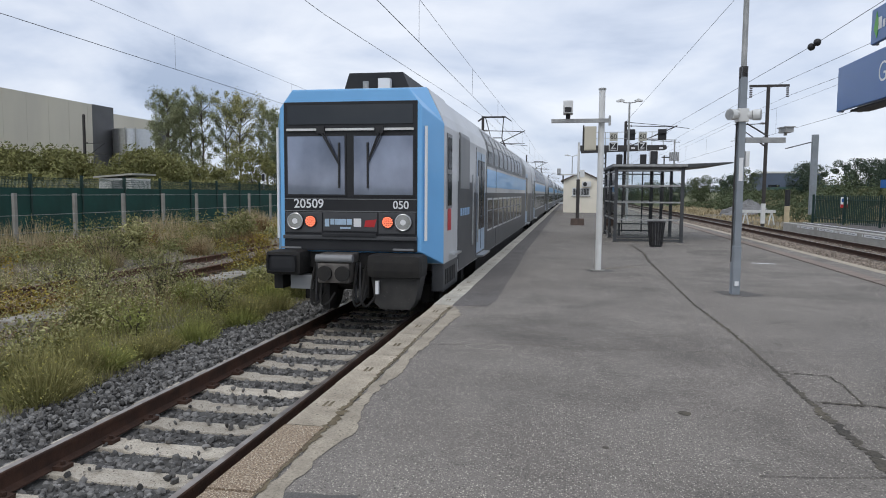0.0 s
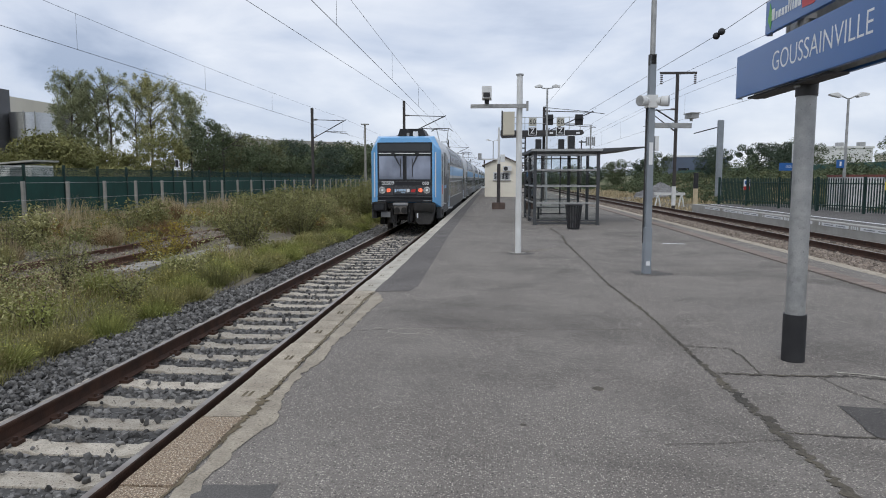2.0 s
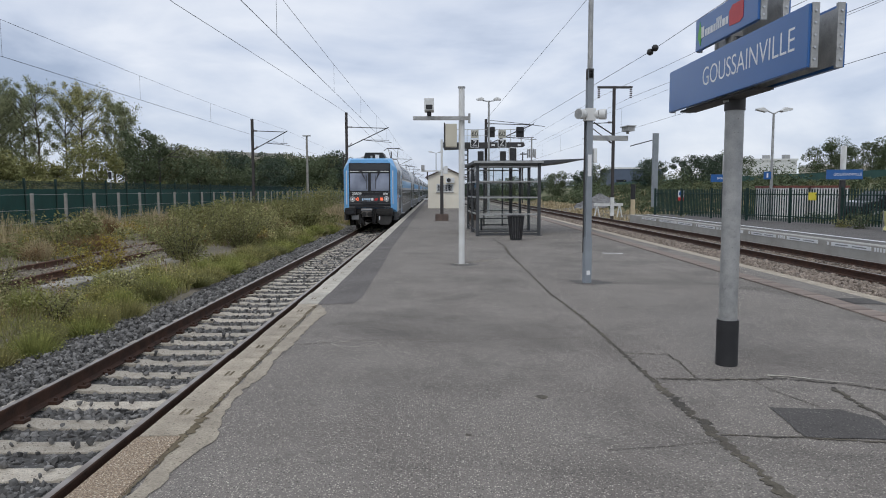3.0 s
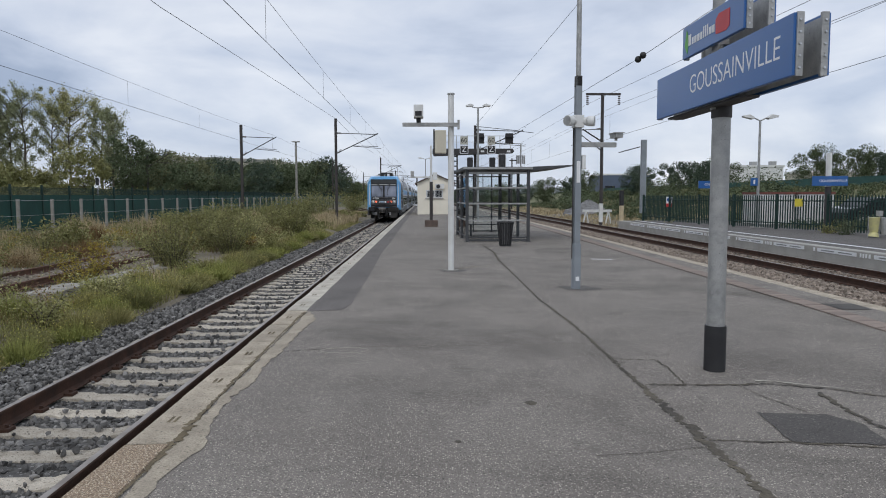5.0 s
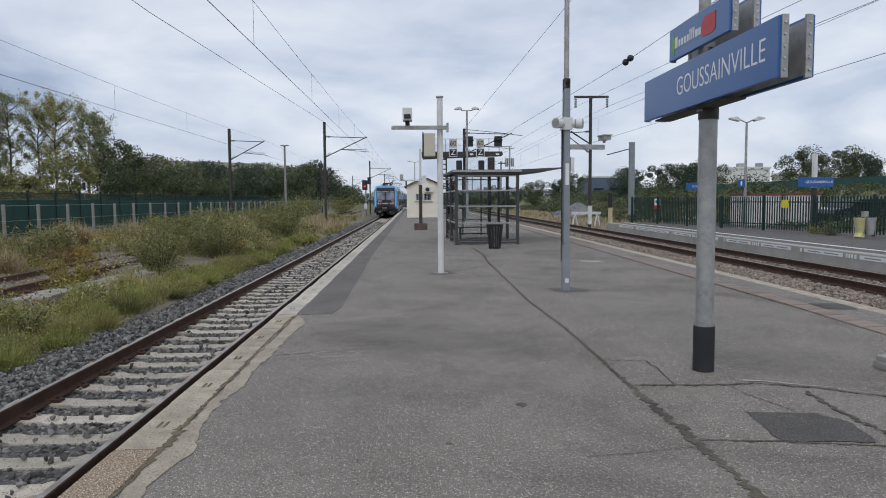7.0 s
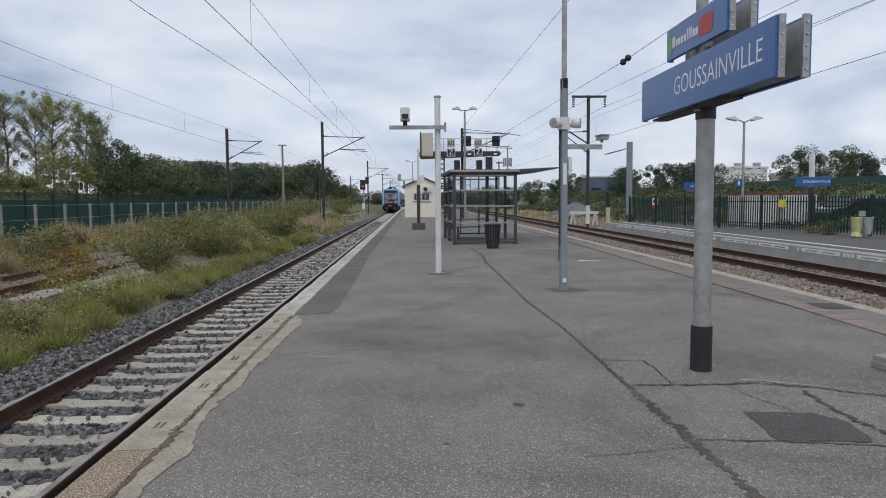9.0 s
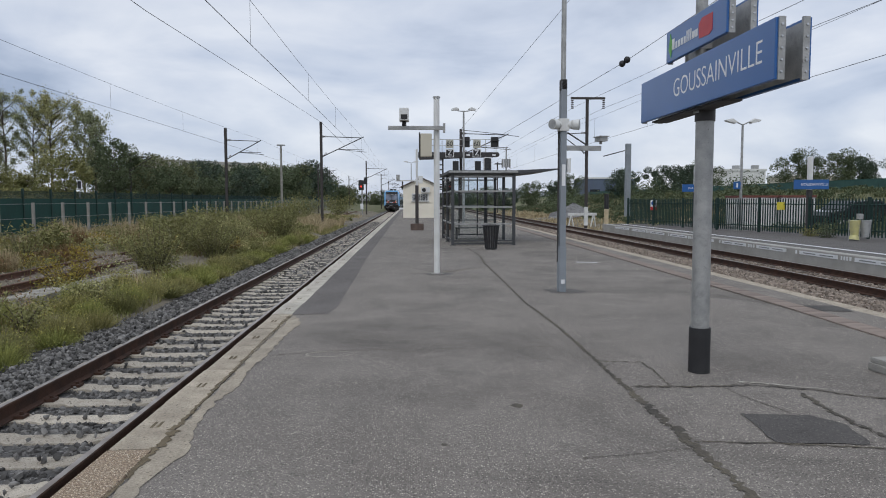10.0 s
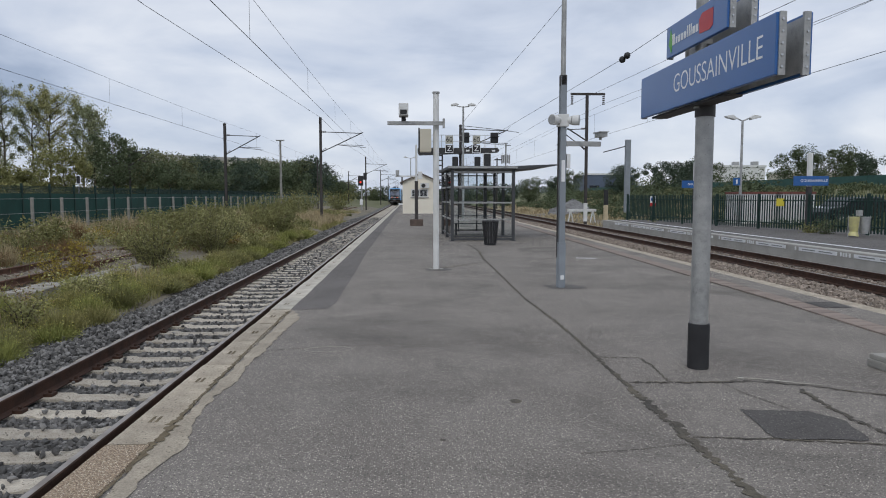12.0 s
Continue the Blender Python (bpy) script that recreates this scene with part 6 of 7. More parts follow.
def parked_car(m, paint, label):
    c = thing("parked_car", label, "car", m, "cars behind the fence")
    bm = bmesh.new()
    side = [(-2.0, 0.3), (-2.05, 0.7), (-1.95, 0.9), (-1.2, 1.0), (-0.6, 1.42), (0.9, 1.45), (1.7, 1.02), (2.05, 0.92), (2.1, 0.4), (2.0, 0.3)]
    extrude(bm, [(u, v) for u, v in side], "y", -0.82, 0.82)
    part("body", bm, paint, c, "", 0.06)
    for y in (-0.825, 0.825):
        bm = bmesh.new()
        extrude(bm, [(-1.05, 1.02), (-0.55, 1.36), (0.85, 1.38), (1.4, 1.04)], "y", y - 0.006, y + 0.006)
        part("side_window", bm, T_GLASS, c)
    bm = bmesh.new()
    extrude(bm, [(-1.22, 1.02), (-0.62, 1.44), (-0.58, 1.42), (-1.16, 1.0)], "y", -0.72, 0.72)
    part("windscreen", bm, T_GLASS, c)
    for x in (-1.3, 1.3):
        for y in (-0.8, 0.8):
            wl = cpart("wheel", (x, y - 0.1, 0.31), (x, y + 0.1, 0.31), 0.31, BLACK, c, seg=18)
            cpart("rim", (x, y - 0.11, 0.31), (x, y + 0.11, 0.31), 0.18, GALV, wl, seg=14)


parked_car(pose(25.6, 33.5, 0, 0, 0, 8), mat("dark_car_paint", (0.02, 0.022, 0.026), None, 0.25, coat=0.8), "dark parked car behind the fence")
parked_car(pose(28.4, 27.5, 0, 0, 0, 12), mat("grey_car_paint", (0.3, 0.31, 0.32), None, 0.3, coat=0.8), "grey parked car behind the fence")


# ---- vegetation ----
def leafy(name, c1, c2, vary=0.35):
    m = mat(name, c1, c2, 0.75, scale=0.6, vary=vary, island=True)
    m.node_tree.nodes["Principled BSDF"].inputs["Specular IOR Level"].default_value = 0.2
    return m


LEAF_POPLAR = leafy("poplar_leaves", (0.325, 0.335, 0.195), (0.235, 0.26, 0.15))
LEAF_YELLOW = leafy("yellowing_leaves", (0.40, 0.375, 0.175), (0.31, 0.31, 0.145))
LEAF_DARK = leafy("dark_tree_leaves", (0.115, 0.14, 0.075), (0.085, 0.11, 0.06))
LEAF_OLIVE = leafy("olive_tree_leaves", (0.165, 0.17, 0.085), (0.115, 0.13, 0.068))
LEAF_DEEP = leafy("deep_green_leaves", (0.085, 0.115, 0.08), (0.06, 0.085, 0.06))
LEAF_BUSH = leafy("bush_leaves", (0.25, 0.24, 0.098), (0.175, 0.185, 0.075))
LEAF_GOLD = leafy("golden_leaves", (0.34, 0.25, 0.045), (0.22, 0.2, 0.05))
GRASS = leafy("green_grass", (0.315, 0.285, 0.118), (0.235, 0.23, 0.092))
FRESH = leafy("fresh_grass", (0.295, 0.305, 0.095), (0.22, 0.245, 0.075))
STRAW = leafy("dry_grass", (0.46, 0.38, 0.24), (0.36, 0.29, 0.17))
RUSSET = leafy("russet_weeds", (0.22, 0.13, 0.065), (0.17, 0.12, 0.06))
FLOWER = leafy("yellow_flowers", (0.50, 0.45, 0.13), (0.42, 0.39, 0.11), 0.2)
BARK = mat("bark", (0.11, 0.09, 0.07), (0.075, 0.062, 0.05), 0.95, scale=5, bump=0.8, stretch=(1, 1, 0.3))


def quads(C, size, aspect=1.0, upright=0.0):
    """Small pointed leaves at the centres C, turned at random."""
    n = len(C)
    size = np.broadcast_to(size, (n,)) * RNG.uniform(0.6, 1.3, n)
    a = RNG.normal(size=(n, 3))
    a[:, 2] = a[:, 2] * (1 - upright) + upright
    a /= np.linalg.norm(a, axis=1, keepdims=True)
    b = np.cross(a, RNG.normal(size=(n, 3)))
    b /= np.linalg.norm(b, axis=1, keepdims=True)
    a, b = a * size[:, None], b * (size * 0.45 * aspect)[:, None]
    V = np.stack([C - a, C + b, C + a, C - b], 1).reshape(-1, 3)
    F = np.arange(4 * n).reshape(n, 4)
    return V, F


def blades(P, h, w, lean):
    """Bent grass blades standing at the points P."""
    n = len(P)
    h = h * RNG.uniform(0.5, 1.25, n)
    a = RNG.uniform(0, 6.283, n)
    d = np.stack([np.cos(a), np.sin(a), np.zeros(n)], 1)
    s = np.stack([-np.sin(a), np.cos(a), np.zeros(n)], 1) * (w * RNG.uniform(0.7, 1.3, n))[:, None]
    l = (lean * RNG.uniform(0.2, 1.2, n) * h)[:, None]
    up = np.array([0, 0, 1.0])
    mid = P + d * l * 0.35 + up * (h * 0.55)[:, None]
    tip = P + d * l + up * (h * 0.95)[:, None]
    V = np.stack([P - s, P + s, mid + s * 0.7, mid - s * 0.7, tip], 1).reshape(-1, 3)
    k = 5 * np.arange(n)[:, None]
    F = [tuple(f) for f in (k + np.array([0, 1, 2, 3])).tolist()] + [tuple(f) for f in (k + np.array([3, 2, 4])).tolist()]
    return V.tolist(), F


def on_ground(x, y):
    return np.stack([x, y, relief(x, y) - 0.02], 1)


def field(x0, x1, y0, y1, n, clump=0.5, power=1.6, bare=0.35):
    """Points in clumps on the waste ground, thicker towards the near end."""
    m = max(8, n // 14)
    cx, cy = RNG.uniform(x0, x1, m), y0 + (y1 - y0) * RNG.uniform(0, 1, m) ** power
    wob = np.sin(cx * 0.9 + 1.7 * np.sin(cy * 0.35)) + np.sin(cy * 0.55 + cx * 0.4)
    siding = (cx > -8.2) & (cx < -3.7) & (cy > 12.8) & (cy < 26)
    keep = (wob > -1.6 + bare) & ~(siding & (RNG.uniform(0, 1, m) > 0.12))
    cx, cy = cx[keep], cy[keep]
    i = RNG.integers(0, len(cx), n)
    s = clump * RNG.uniform(0.25, 1.0, n)
    a = RNG.uniform(0, 6.283, n)
    x, y = np.clip(cx[i] + s * np.cos(a), x0, x1), cy[i] + s * np.sin(a)
    return x, y


def grass(name, region, n, h, w, lean, material, label, clump=0.5, power=1.6, bare=0.35):
    x, y = field(*region, n, clump, power, bare)
    hh = h * (0.8 + 0.3 * np.sin(x * 1.9 + y * 0.8)) * np.clip(0.8 + y / 60, 0.8, 1.5)
    ww = w * np.clip(0.8 + y / 25, 0.8, 4)
    V, F = blades(on_ground(x, y), hh, ww, lean)
    return tagged(mass(name, V, F, material), label, "grass", kind="stuff")


grass("verge_grass", (-4.2, -2.1, 2, 60), 36000, 0.24, 0.0035, 0.9, GRASS, "tufts of green grass beside the ballast", 0.4, 1.7, 0.0)
grass("fresh_grass", (-3.5, -2.2, 2, 16), 7000, 0.26, 0.003, 0.8, FRESH, "bright green grass tufts beside the ballast", 0.3, 1.2, 0.7)
grass("rough_grass", (-13.3, -3.4, 3, 90), 34000, 0.27, 0.0045, 0.85, GRASS, "rough green grass on the waste ground", 0.6, 1.7, 0.5)
grass("dry_grass", (-13.3, -2.8, 3, 90), 15000, 0.34, 0.0035, 0.7, STRAW, "dry straw-coloured grass on the waste ground", 0.5, 1.5, 0.8)
grass("russet_weeds", (-12.8, -3.2, 5, 40), 5000, 0.42, 0.004, 0.5, RUSSET, "reddish brown dead weeds", 0.45, 1.3, 1.1)
grass("tall_straw", (-5.6, -2.6, 46, 62), 5000, 0.6, 0.006, 0.4, STRAW, "tall pale straw beside the mast", 0.8, 1.0, 0.1)
grass("tall_straw_fence", (-14.2, -11, 20, 70), 6000, 0.5, 0.006, 0.45, STRAW, "tall pale straw along the fence", 0.8, 1.2, 0.3)
grass("bank_grass", (-33, -15.8, 10, 130), 26000, 0.3, 0.012, 0.9, GRASS, "rough grass on the far bank", 1.2, 1.2, 0.2)
grass("side_bank_grass", (22, 40, 20, 130), 30000, 0.28, 0.012, 0.9, LEAF_OLIVE, "rough grass on the bank behind the platform", 1.4, 1.1, 0.2)
grass("side_bank_straw", (15.5, 30, 48, 120), 14000, 0.25, 0.01, 0.8, STRAW, "dry grass beside the second track", 1.3, 1.2, 0.5)


def weeds(name, region, n, h, leaf, per, material, label, power=1.5, bare=0.4):
    """Upright leafy weeds: leaves up along invisible-thin stems."""
    x, y = field(*region, n, 0.6, power, bare)
    P = on_ground(x, y)
    hh = h * RNG.uniform(0.5, 1.3, n)
    u = RNG.uniform(0.1, 1, (n, per))
    sp = RNG.normal(size=(n, per, 2)) * (hh[:, None] * 0.16 * (0.5 + u))[..., None]
    C = np.stack([P[:, 0, None] + sp[..., 0], P[:, 1, None] + sp[..., 1], P[:, 2, None] + hh[:, None] * u], -1).reshape(-1, 3)
    sz = leaf * np.clip(0.75 + np.repeat(y, per) / 45, 0.75, 2.5)
    V, F = quads(C, sz, 0.8, 0.3)
    return tagged(mass(name, V.tolist(), F.tolist(), material), label, "weeds", kind="stuff")


weeds("leafy_weeds", (-13.2, -3.0, 4, 80), 5200, 0.42, 0.040, 20, LEAF_BUSH, "leafy green weeds on the waste ground")
weeds("yellow_weeds", (-13.0, -3.2, 4, 60), 1900, 0.5, 0.036, 18, LEAF_YELLOW, "yellowing weeds on the waste ground", 1.4, 0.7)
weeds("fence_weeds", (-14.3, -11.5, 8, 90), 1500, 0.8, 0.035, 20, LEAF_BUSH, "tall leafy weeds along the fence", 1.2, 0.2)
weeds("bank_brambles", (20.5, 39, 22, 130), 6500, 0.45, 0.06, 16, LEAF_DARK, "bramble cover on the bank behind the platform", 1.1, 0.1)
weeds("bank_brown_brambles", (21, 39, 22, 120), 1100, 0.45, 0.06, 16, LEAF_OLIVE, "yellow-brown bramble cover on the bank", 1.1, 0.6)
weeds("far_bank_brambles", (-34, -16.5, 12, 120), 3600, 0.5, 0.075, 16, LEAF_BUSH, "bramble cover on the far bank", 1.1, 0.2)
weeds("golden_weeds", (-12.5, -3.5, 5, 45), 650, 0.5, 0.036, 18, LEAF_GOLD, "yellow-leaved weeds on the waste ground", 1.3, 1.3)
weeds("russet_leaves", (-12.5, -3.4, 5, 40), 1300, 0.5, 0.03, 16, RUSSET, "reddish brown withered weeds", 1.3, 0.9)
weeds("flower_heads", (-4.2, -2.3, 3, 24), 900, 0.40, 0.013, 10, FLOWER, "small yellow flowers on the verge", 1.3, 0.9)

weeds("dry_stalks", (-5.4, -3.5, 6, 11.5), 150, 0.8, 0.02, 16, STRAW, "tall straw-coloured seeding weeds", 1.0, 0.5)
weeds("ochre_stalks", (-5.8, -3.3, 6, 12), 260, 0.75, 0.022, 18, LEAF_YELLOW, "tall ochre seeding weeds", 1.0, 0.6)
grass("fence_straw", (-14.0, -11.5, 12, 40), 5000, 0.75, 0.005, 0.35, STRAW, "tall pale grass along the post fence", 0.5, 1.1, 0.3)


def shrub(x, y, h, spread, n, leaf, material, label, stems=9):
    s = thing("bush", label, "bush", pose(x, y, float(relief(x, y)) - 0.05), "bushes on the waste ground")
    bm = bmesh.new()
    C = []
    for k in range(stems):
        a = 2 * math.pi * k / stems + RNG.uniform(-0.3, 0.3)
        r = spread * RNG.uniform(0.25, 1.0)
        top = np.array([r * math.cos(a), r * math.sin(a), h * RNG.uniform(0.65, 1.05)])
        mid = top * np.array([0.4, 0.4, 0.55])
        cyl(bm, (0.05 * math.cos(a), 0.05 * math.sin(a), 0), mid, 0.014, 0.01, 5)
        cyl(bm, mid, top, 0.01, 0.004, 5)
        m = n // stems
        u = RNG.uniform(0.12, 1.03, m)[:, None]
        line = np.where(u < 0.5, mid * u * 2, mid + (top - mid) * (u - 0.5) * 2)
        C.append(line + RNG.normal(size=(m, 3)) * spread * 0.16)
    part("stalk", bm, BARK, s)
    C = np.concatenate(C)
    C[:, 2] = np.maximum(C[:, 2], 0.05)
    V, F = quads(C, leaf * (1.55 if y < 40 and x < 0 else 1.0), 0.85, 0.35)
    mass("foliage", V.tolist(), F.tolist(), material, s)
    return s


for x, y, h, sp, n, lf, mt, lb in (
        (-5.4, 40.0, 1.9, 1.5, 2600, 0.06, LEAF_BUSH, "broad green bush on the verge"),
        (-7.8, 34.0, 1.5, 1.3, 2000, 0.05, LEAF_BUSH, "broad green bush on the verge"),
        (-9.4, 18.5, 1.1, 0.7, 1000, 0.04, LEAF_YELLOW, "bush with yellowing leaves"),
        (-10.4, 27, 1.2, 1.0, 1300, 0.05, LEAF_BUSH, "leafy bush in the weeds"),
        (-9.2, 46, 1.6, 1.6, 2200, 0.07, LEAF_BUSH, "broad green bush on the verge"),
        (-6.5, 52, 1.8, 1.8, 2200, 0.07, LEAF_BUSH, "broad green bush on the verge"),
        (-7.5, 64, 2.2, 2.2, 2400, 0.09, LEAF_BUSH, "broad green bush on the verge"),
        (-8.5, 80, 2.6, 2.6, 2400, 0.1, LEAF_BUSH, "broad green bush on the verge"),
        (-7.0, 100, 2.8, 2.8, 2400, 0.12, LEAF_BUSH, "broad green bush on the verge"),
        (-3.1, 9.2, 0.55, 0.55, 900, 0.02, FRESH, "low bright green clump on the verge"),
        (-3.0, 11.5, 0.6, 0.6, 1000, 0.022, LEAF_BUSH, "low green clump on the verge"),
        (-3.1, 14.2, 0.6, 0.65, 1000, 0.025, LEAF_YELLOW, "low yellow-green clump on the verge"),
        (19.8, 27.3, 0.9, 0.45, 900, 0.045, LEAF_BUSH, "weed bush at the foot of the fence"),
        (19.75, 26.2, 1.15, 0.5, 1500, 0.035, LEAF_DARK, "dark weed bush at the foot of the fence"),
        (17.6, 38.5, 0.7, 0.8, 700, 0.05, LEAF_BUSH, "weed bush at the foot of the fence"),
        (4.75, 57.5, 0.5, 0.3, 200, 0.04, LEAF_BUSH, "small weed at the foot of the hut"),
        (24.5, 41, 1.6, 2.0, 1500, 0.09, LEAF_BUSH, "bramble bush behind the fence"),
        (23.0, 30, 1.3, 1.5, 1300, 0.08, LEAF_BUSH, "bramble bush behind the fence"),
        (28, 50, 2.0, 3.0, 2200, 0.12, LEAF_BUSH, "bramble bush behind the fence"),
        (33, 60, 2.0, 3.5, 2200, 0.13, LEAF_BUSH, "bramble bush behind the fence"),
        (27, 66, 2.0, 3.5, 2200, 0.13, LEAF_BUSH, "bramble bush behind the fence"),
        (22, 84, 2.4, 4.0, 2400, 0.15, LEAF_BUSH, "bramble bush behind the fence"),
        (33, 84, 2.2, 4.5, 2400, 0.15, LEAF_YELLOW, "bramble bush behind the fence"),
        (27, 105, 2.6, 5.0, 2600, 0.17, LEAF_BUSH, "bramble bush behind the fence"),
        (38, 42, 1.6, 2.6, 2000, 0.11, LEAF_BUSH, "bramble bush behind the fence")):
    if lb.startswith("bramble"):
        h, mt = h * 0.6, LEAF_DARK
    shrub(x, y, h, sp, n, lf, mt, lb)


def broom(x, y, h, spread, stems, leaf, material, label):
    """An upright bush: many thin stems that fan out from one foot, with small leaves all along."""
    s = thing("bush", label, "bush", pose(x, y, float(relief(x, y)) - 0.05), "bushes on the waste ground")
    bm = bmesh.new()
    C = []
    for k in range(stems):
        a, q = RNG.uniform(0, 6.283), math.sqrt(RNG.uniform(0, 1))
        foot = Vector((0.18 * spread * q * math.cos(a), 0.18 * spread * q * math.sin(a), 0))
        top = Vector((spread * q * math.cos(a), spread * q * math.sin(a), h * (1.04 - 0.45 * q * q) * RNG.uniform(0.7, 1.05)))
        mid = foot.lerp(top, 0.5) + Vector((0, 0, 0.06 * h))
        cyl(bm, foot, mid, 0.010, 0.007, 4, False)
        cyl(bm, mid, top, 0.007, 0.002, 4, False)
        m = int(46 * h)
        u = RNG.uniform(0.12, 1.0, m)[:, None]
        f, mi, tp = np.array(foot), np.array(mid), np.array(top)
        C.append(np.where(u < 0.5, f + (mi - f) * u * 2, mi + (tp - mi) * (u * 2 - 1)) + RNG.normal(size=(m, 3)) * 0.045)
    part("stalk", bm, BARK, s)
    V, F = quads(np.concatenate(C), leaf, 0.8, 0.45)
    mass("foliage", V.tolist(), F.tolist(), material, s)


for x, y, h, sp, st, lf, mt, lb in (
        (-3.9, 19.9, 1.65, 0.95, 62, 0.038, LEAF_BUSH, "tall upright green bush beside the slabs"),
        (-4.7, 21.4, 1.5, 0.8, 44, 0.036, LEAF_BUSH, "tall upright green bush beside the slabs"),
        (-3.9, 25.8, 1.75, 1.2, 70, 0.042, LEAF_BUSH, "broad upright green bush on the verge"),
        (-5.4, 27.5, 1.7, 1.1, 60, 0.042, LEAF_BUSH, "broad upright green bush on the verge"),
        (-3.3, 35.4, 1.95, 1.2, 74, 0.05, LEAF_BUSH, "broad upright green bush on the verge"),
        (-4.6, 31.5, 1.6, 1.2, 60, 0.046, LEAF_YELLOW, "upright bush with yellowing leaves"),
        (-5.9, 34.5, 1.7, 1.3, 60, 0.05, LEAF_BUSH, "broad upright green bush on the verge"),
        (-5.25, 17.5, 1.15, 0.75, 34, 0.036, LEAF_GOLD, "upright bush with golden autumn leaves"),
        (-4.95, 16.3, 0.8, 0.5, 20, 0.032, LEAF_GOLD, "small upright bush with golden autumn leaves"),
        (-4.55, 12.2, 1.3, 0.5, 30, 0.027, LEAF_BUSH, "young leafy sapling in the weeds"),
        (-5.2, 11.2, 0.9, 0.5, 24, 0.027, LEAF_YELLOW, "small yellowing sapling in the weeds"),
        (-7.6, 13.2, 1.0, 0.7, 30, 0.03, LEAF_BUSH, "upright weed bush near the siding"),
        (-8.9, 16.4, 1.2, 0.8, 34, 0.034, LEAF_BUSH, "upright weed bush near the siding"),
        (-10.6, 19.5, 1.3, 0.9, 40, 0.036, LEAF_BUSH, "upright weed bush near the fence"),
        (-9.5, 23.5, 1.2, 1.0, 40, 0.04, LEAF_BUSH, "upright weed bush near the fence")):
    broom(x, y, h, sp, st, lf, mt, lb)


def tuft(x, y, r, h, n, material, flowers, label):
    """A rounded clump of fine stems, with or without small flowers on top."""
    t = thing("weed_clump", label, "weeds", pose(x, y, float(relief(x, y)) - 0.03), "clumps on the verge")
    a, d = RNG.uniform(0, 6.283, n), r * np.sqrt(RNG.uniform(0, 1, n))
    P = np.stack([d * np.cos(a), d * np.sin(a), np.zeros(n)], 1)
    hh = h * (1.05 - 0.55 * (d / r) ** 2)
    V, F = blades(P * 0.55, hh, 0.0035 * (1 + y / 22), 0.0)
    V = np.array(V).reshape(n, 5, 3)
    out = P / r
    V[:, 2:4] += (out * (0.3 * r))[:, None]
    V[:, 4] += out * (0.62 * r)
    tagged(mass("stalk", V.reshape(-1, 3).tolist(), F, material, t), kind="stuff")
    k = RNG.integers(0, n, n)
    C = V[k, 3] * (1 - (u := RNG.uniform(0, 1, (n, 1)))) + V[k, 4] * u + RNG.normal(size=(n, 3)) * 0.02
    Q, G = quads(C, 0.014 * (1 + y / 30), 0.7, 0.5)
    tagged(mass("foliage", Q.tolist(), G.tolist(), material, t), kind="stuff")
    if flowers:
        k = RNG.integers(0, n, flowers)
        Q, G = quads(V[k, 4] + RNG.normal(size=(flowers, 3)) * 0.015, 0.009 * (1 + y / 40), 1.6, 0.7)
        tagged(mass("bloom", Q.tolist(), G.tolist(), FLOWER, t), kind="stuff")


rt = random.Random(11)
for k in range(62):
    y = 6.2 + 34 * (k / 62) ** 1.25
    x = -2.25 - 0.35 * rt.random() - (rt.uniform(0, 1.5) if k % 3 == 0 else 0.0)
    fl = rt.random() < 0.6
    tuft(x, y, rt.uniform(0.3, 0.6), rt.uniform(0.30, 0.52), 760, rt.choice((GRASS, FRESH, FRESH, LEAF_BUSH)), 120 if fl else 0, "yellow-flowered green weed clump on the verge" if fl else "rounded green weed clump on the verge")
for k in range(26):
    x, y = -4.4 - rt.uniform(0, 8), 8 + 26 * (k / 26) ** 1.2
    if -8 < x < -4.3 and 13 < y < 25:
        x -= 4.2
    tuft(x, y, rt.uniform(0.3, 0.6), rt.uniform(0.4, 0.85), 480, rt.choice((STRAW, RUSSET, STRAW, GRASS)), 0, "dry brown weed clump on the waste ground")


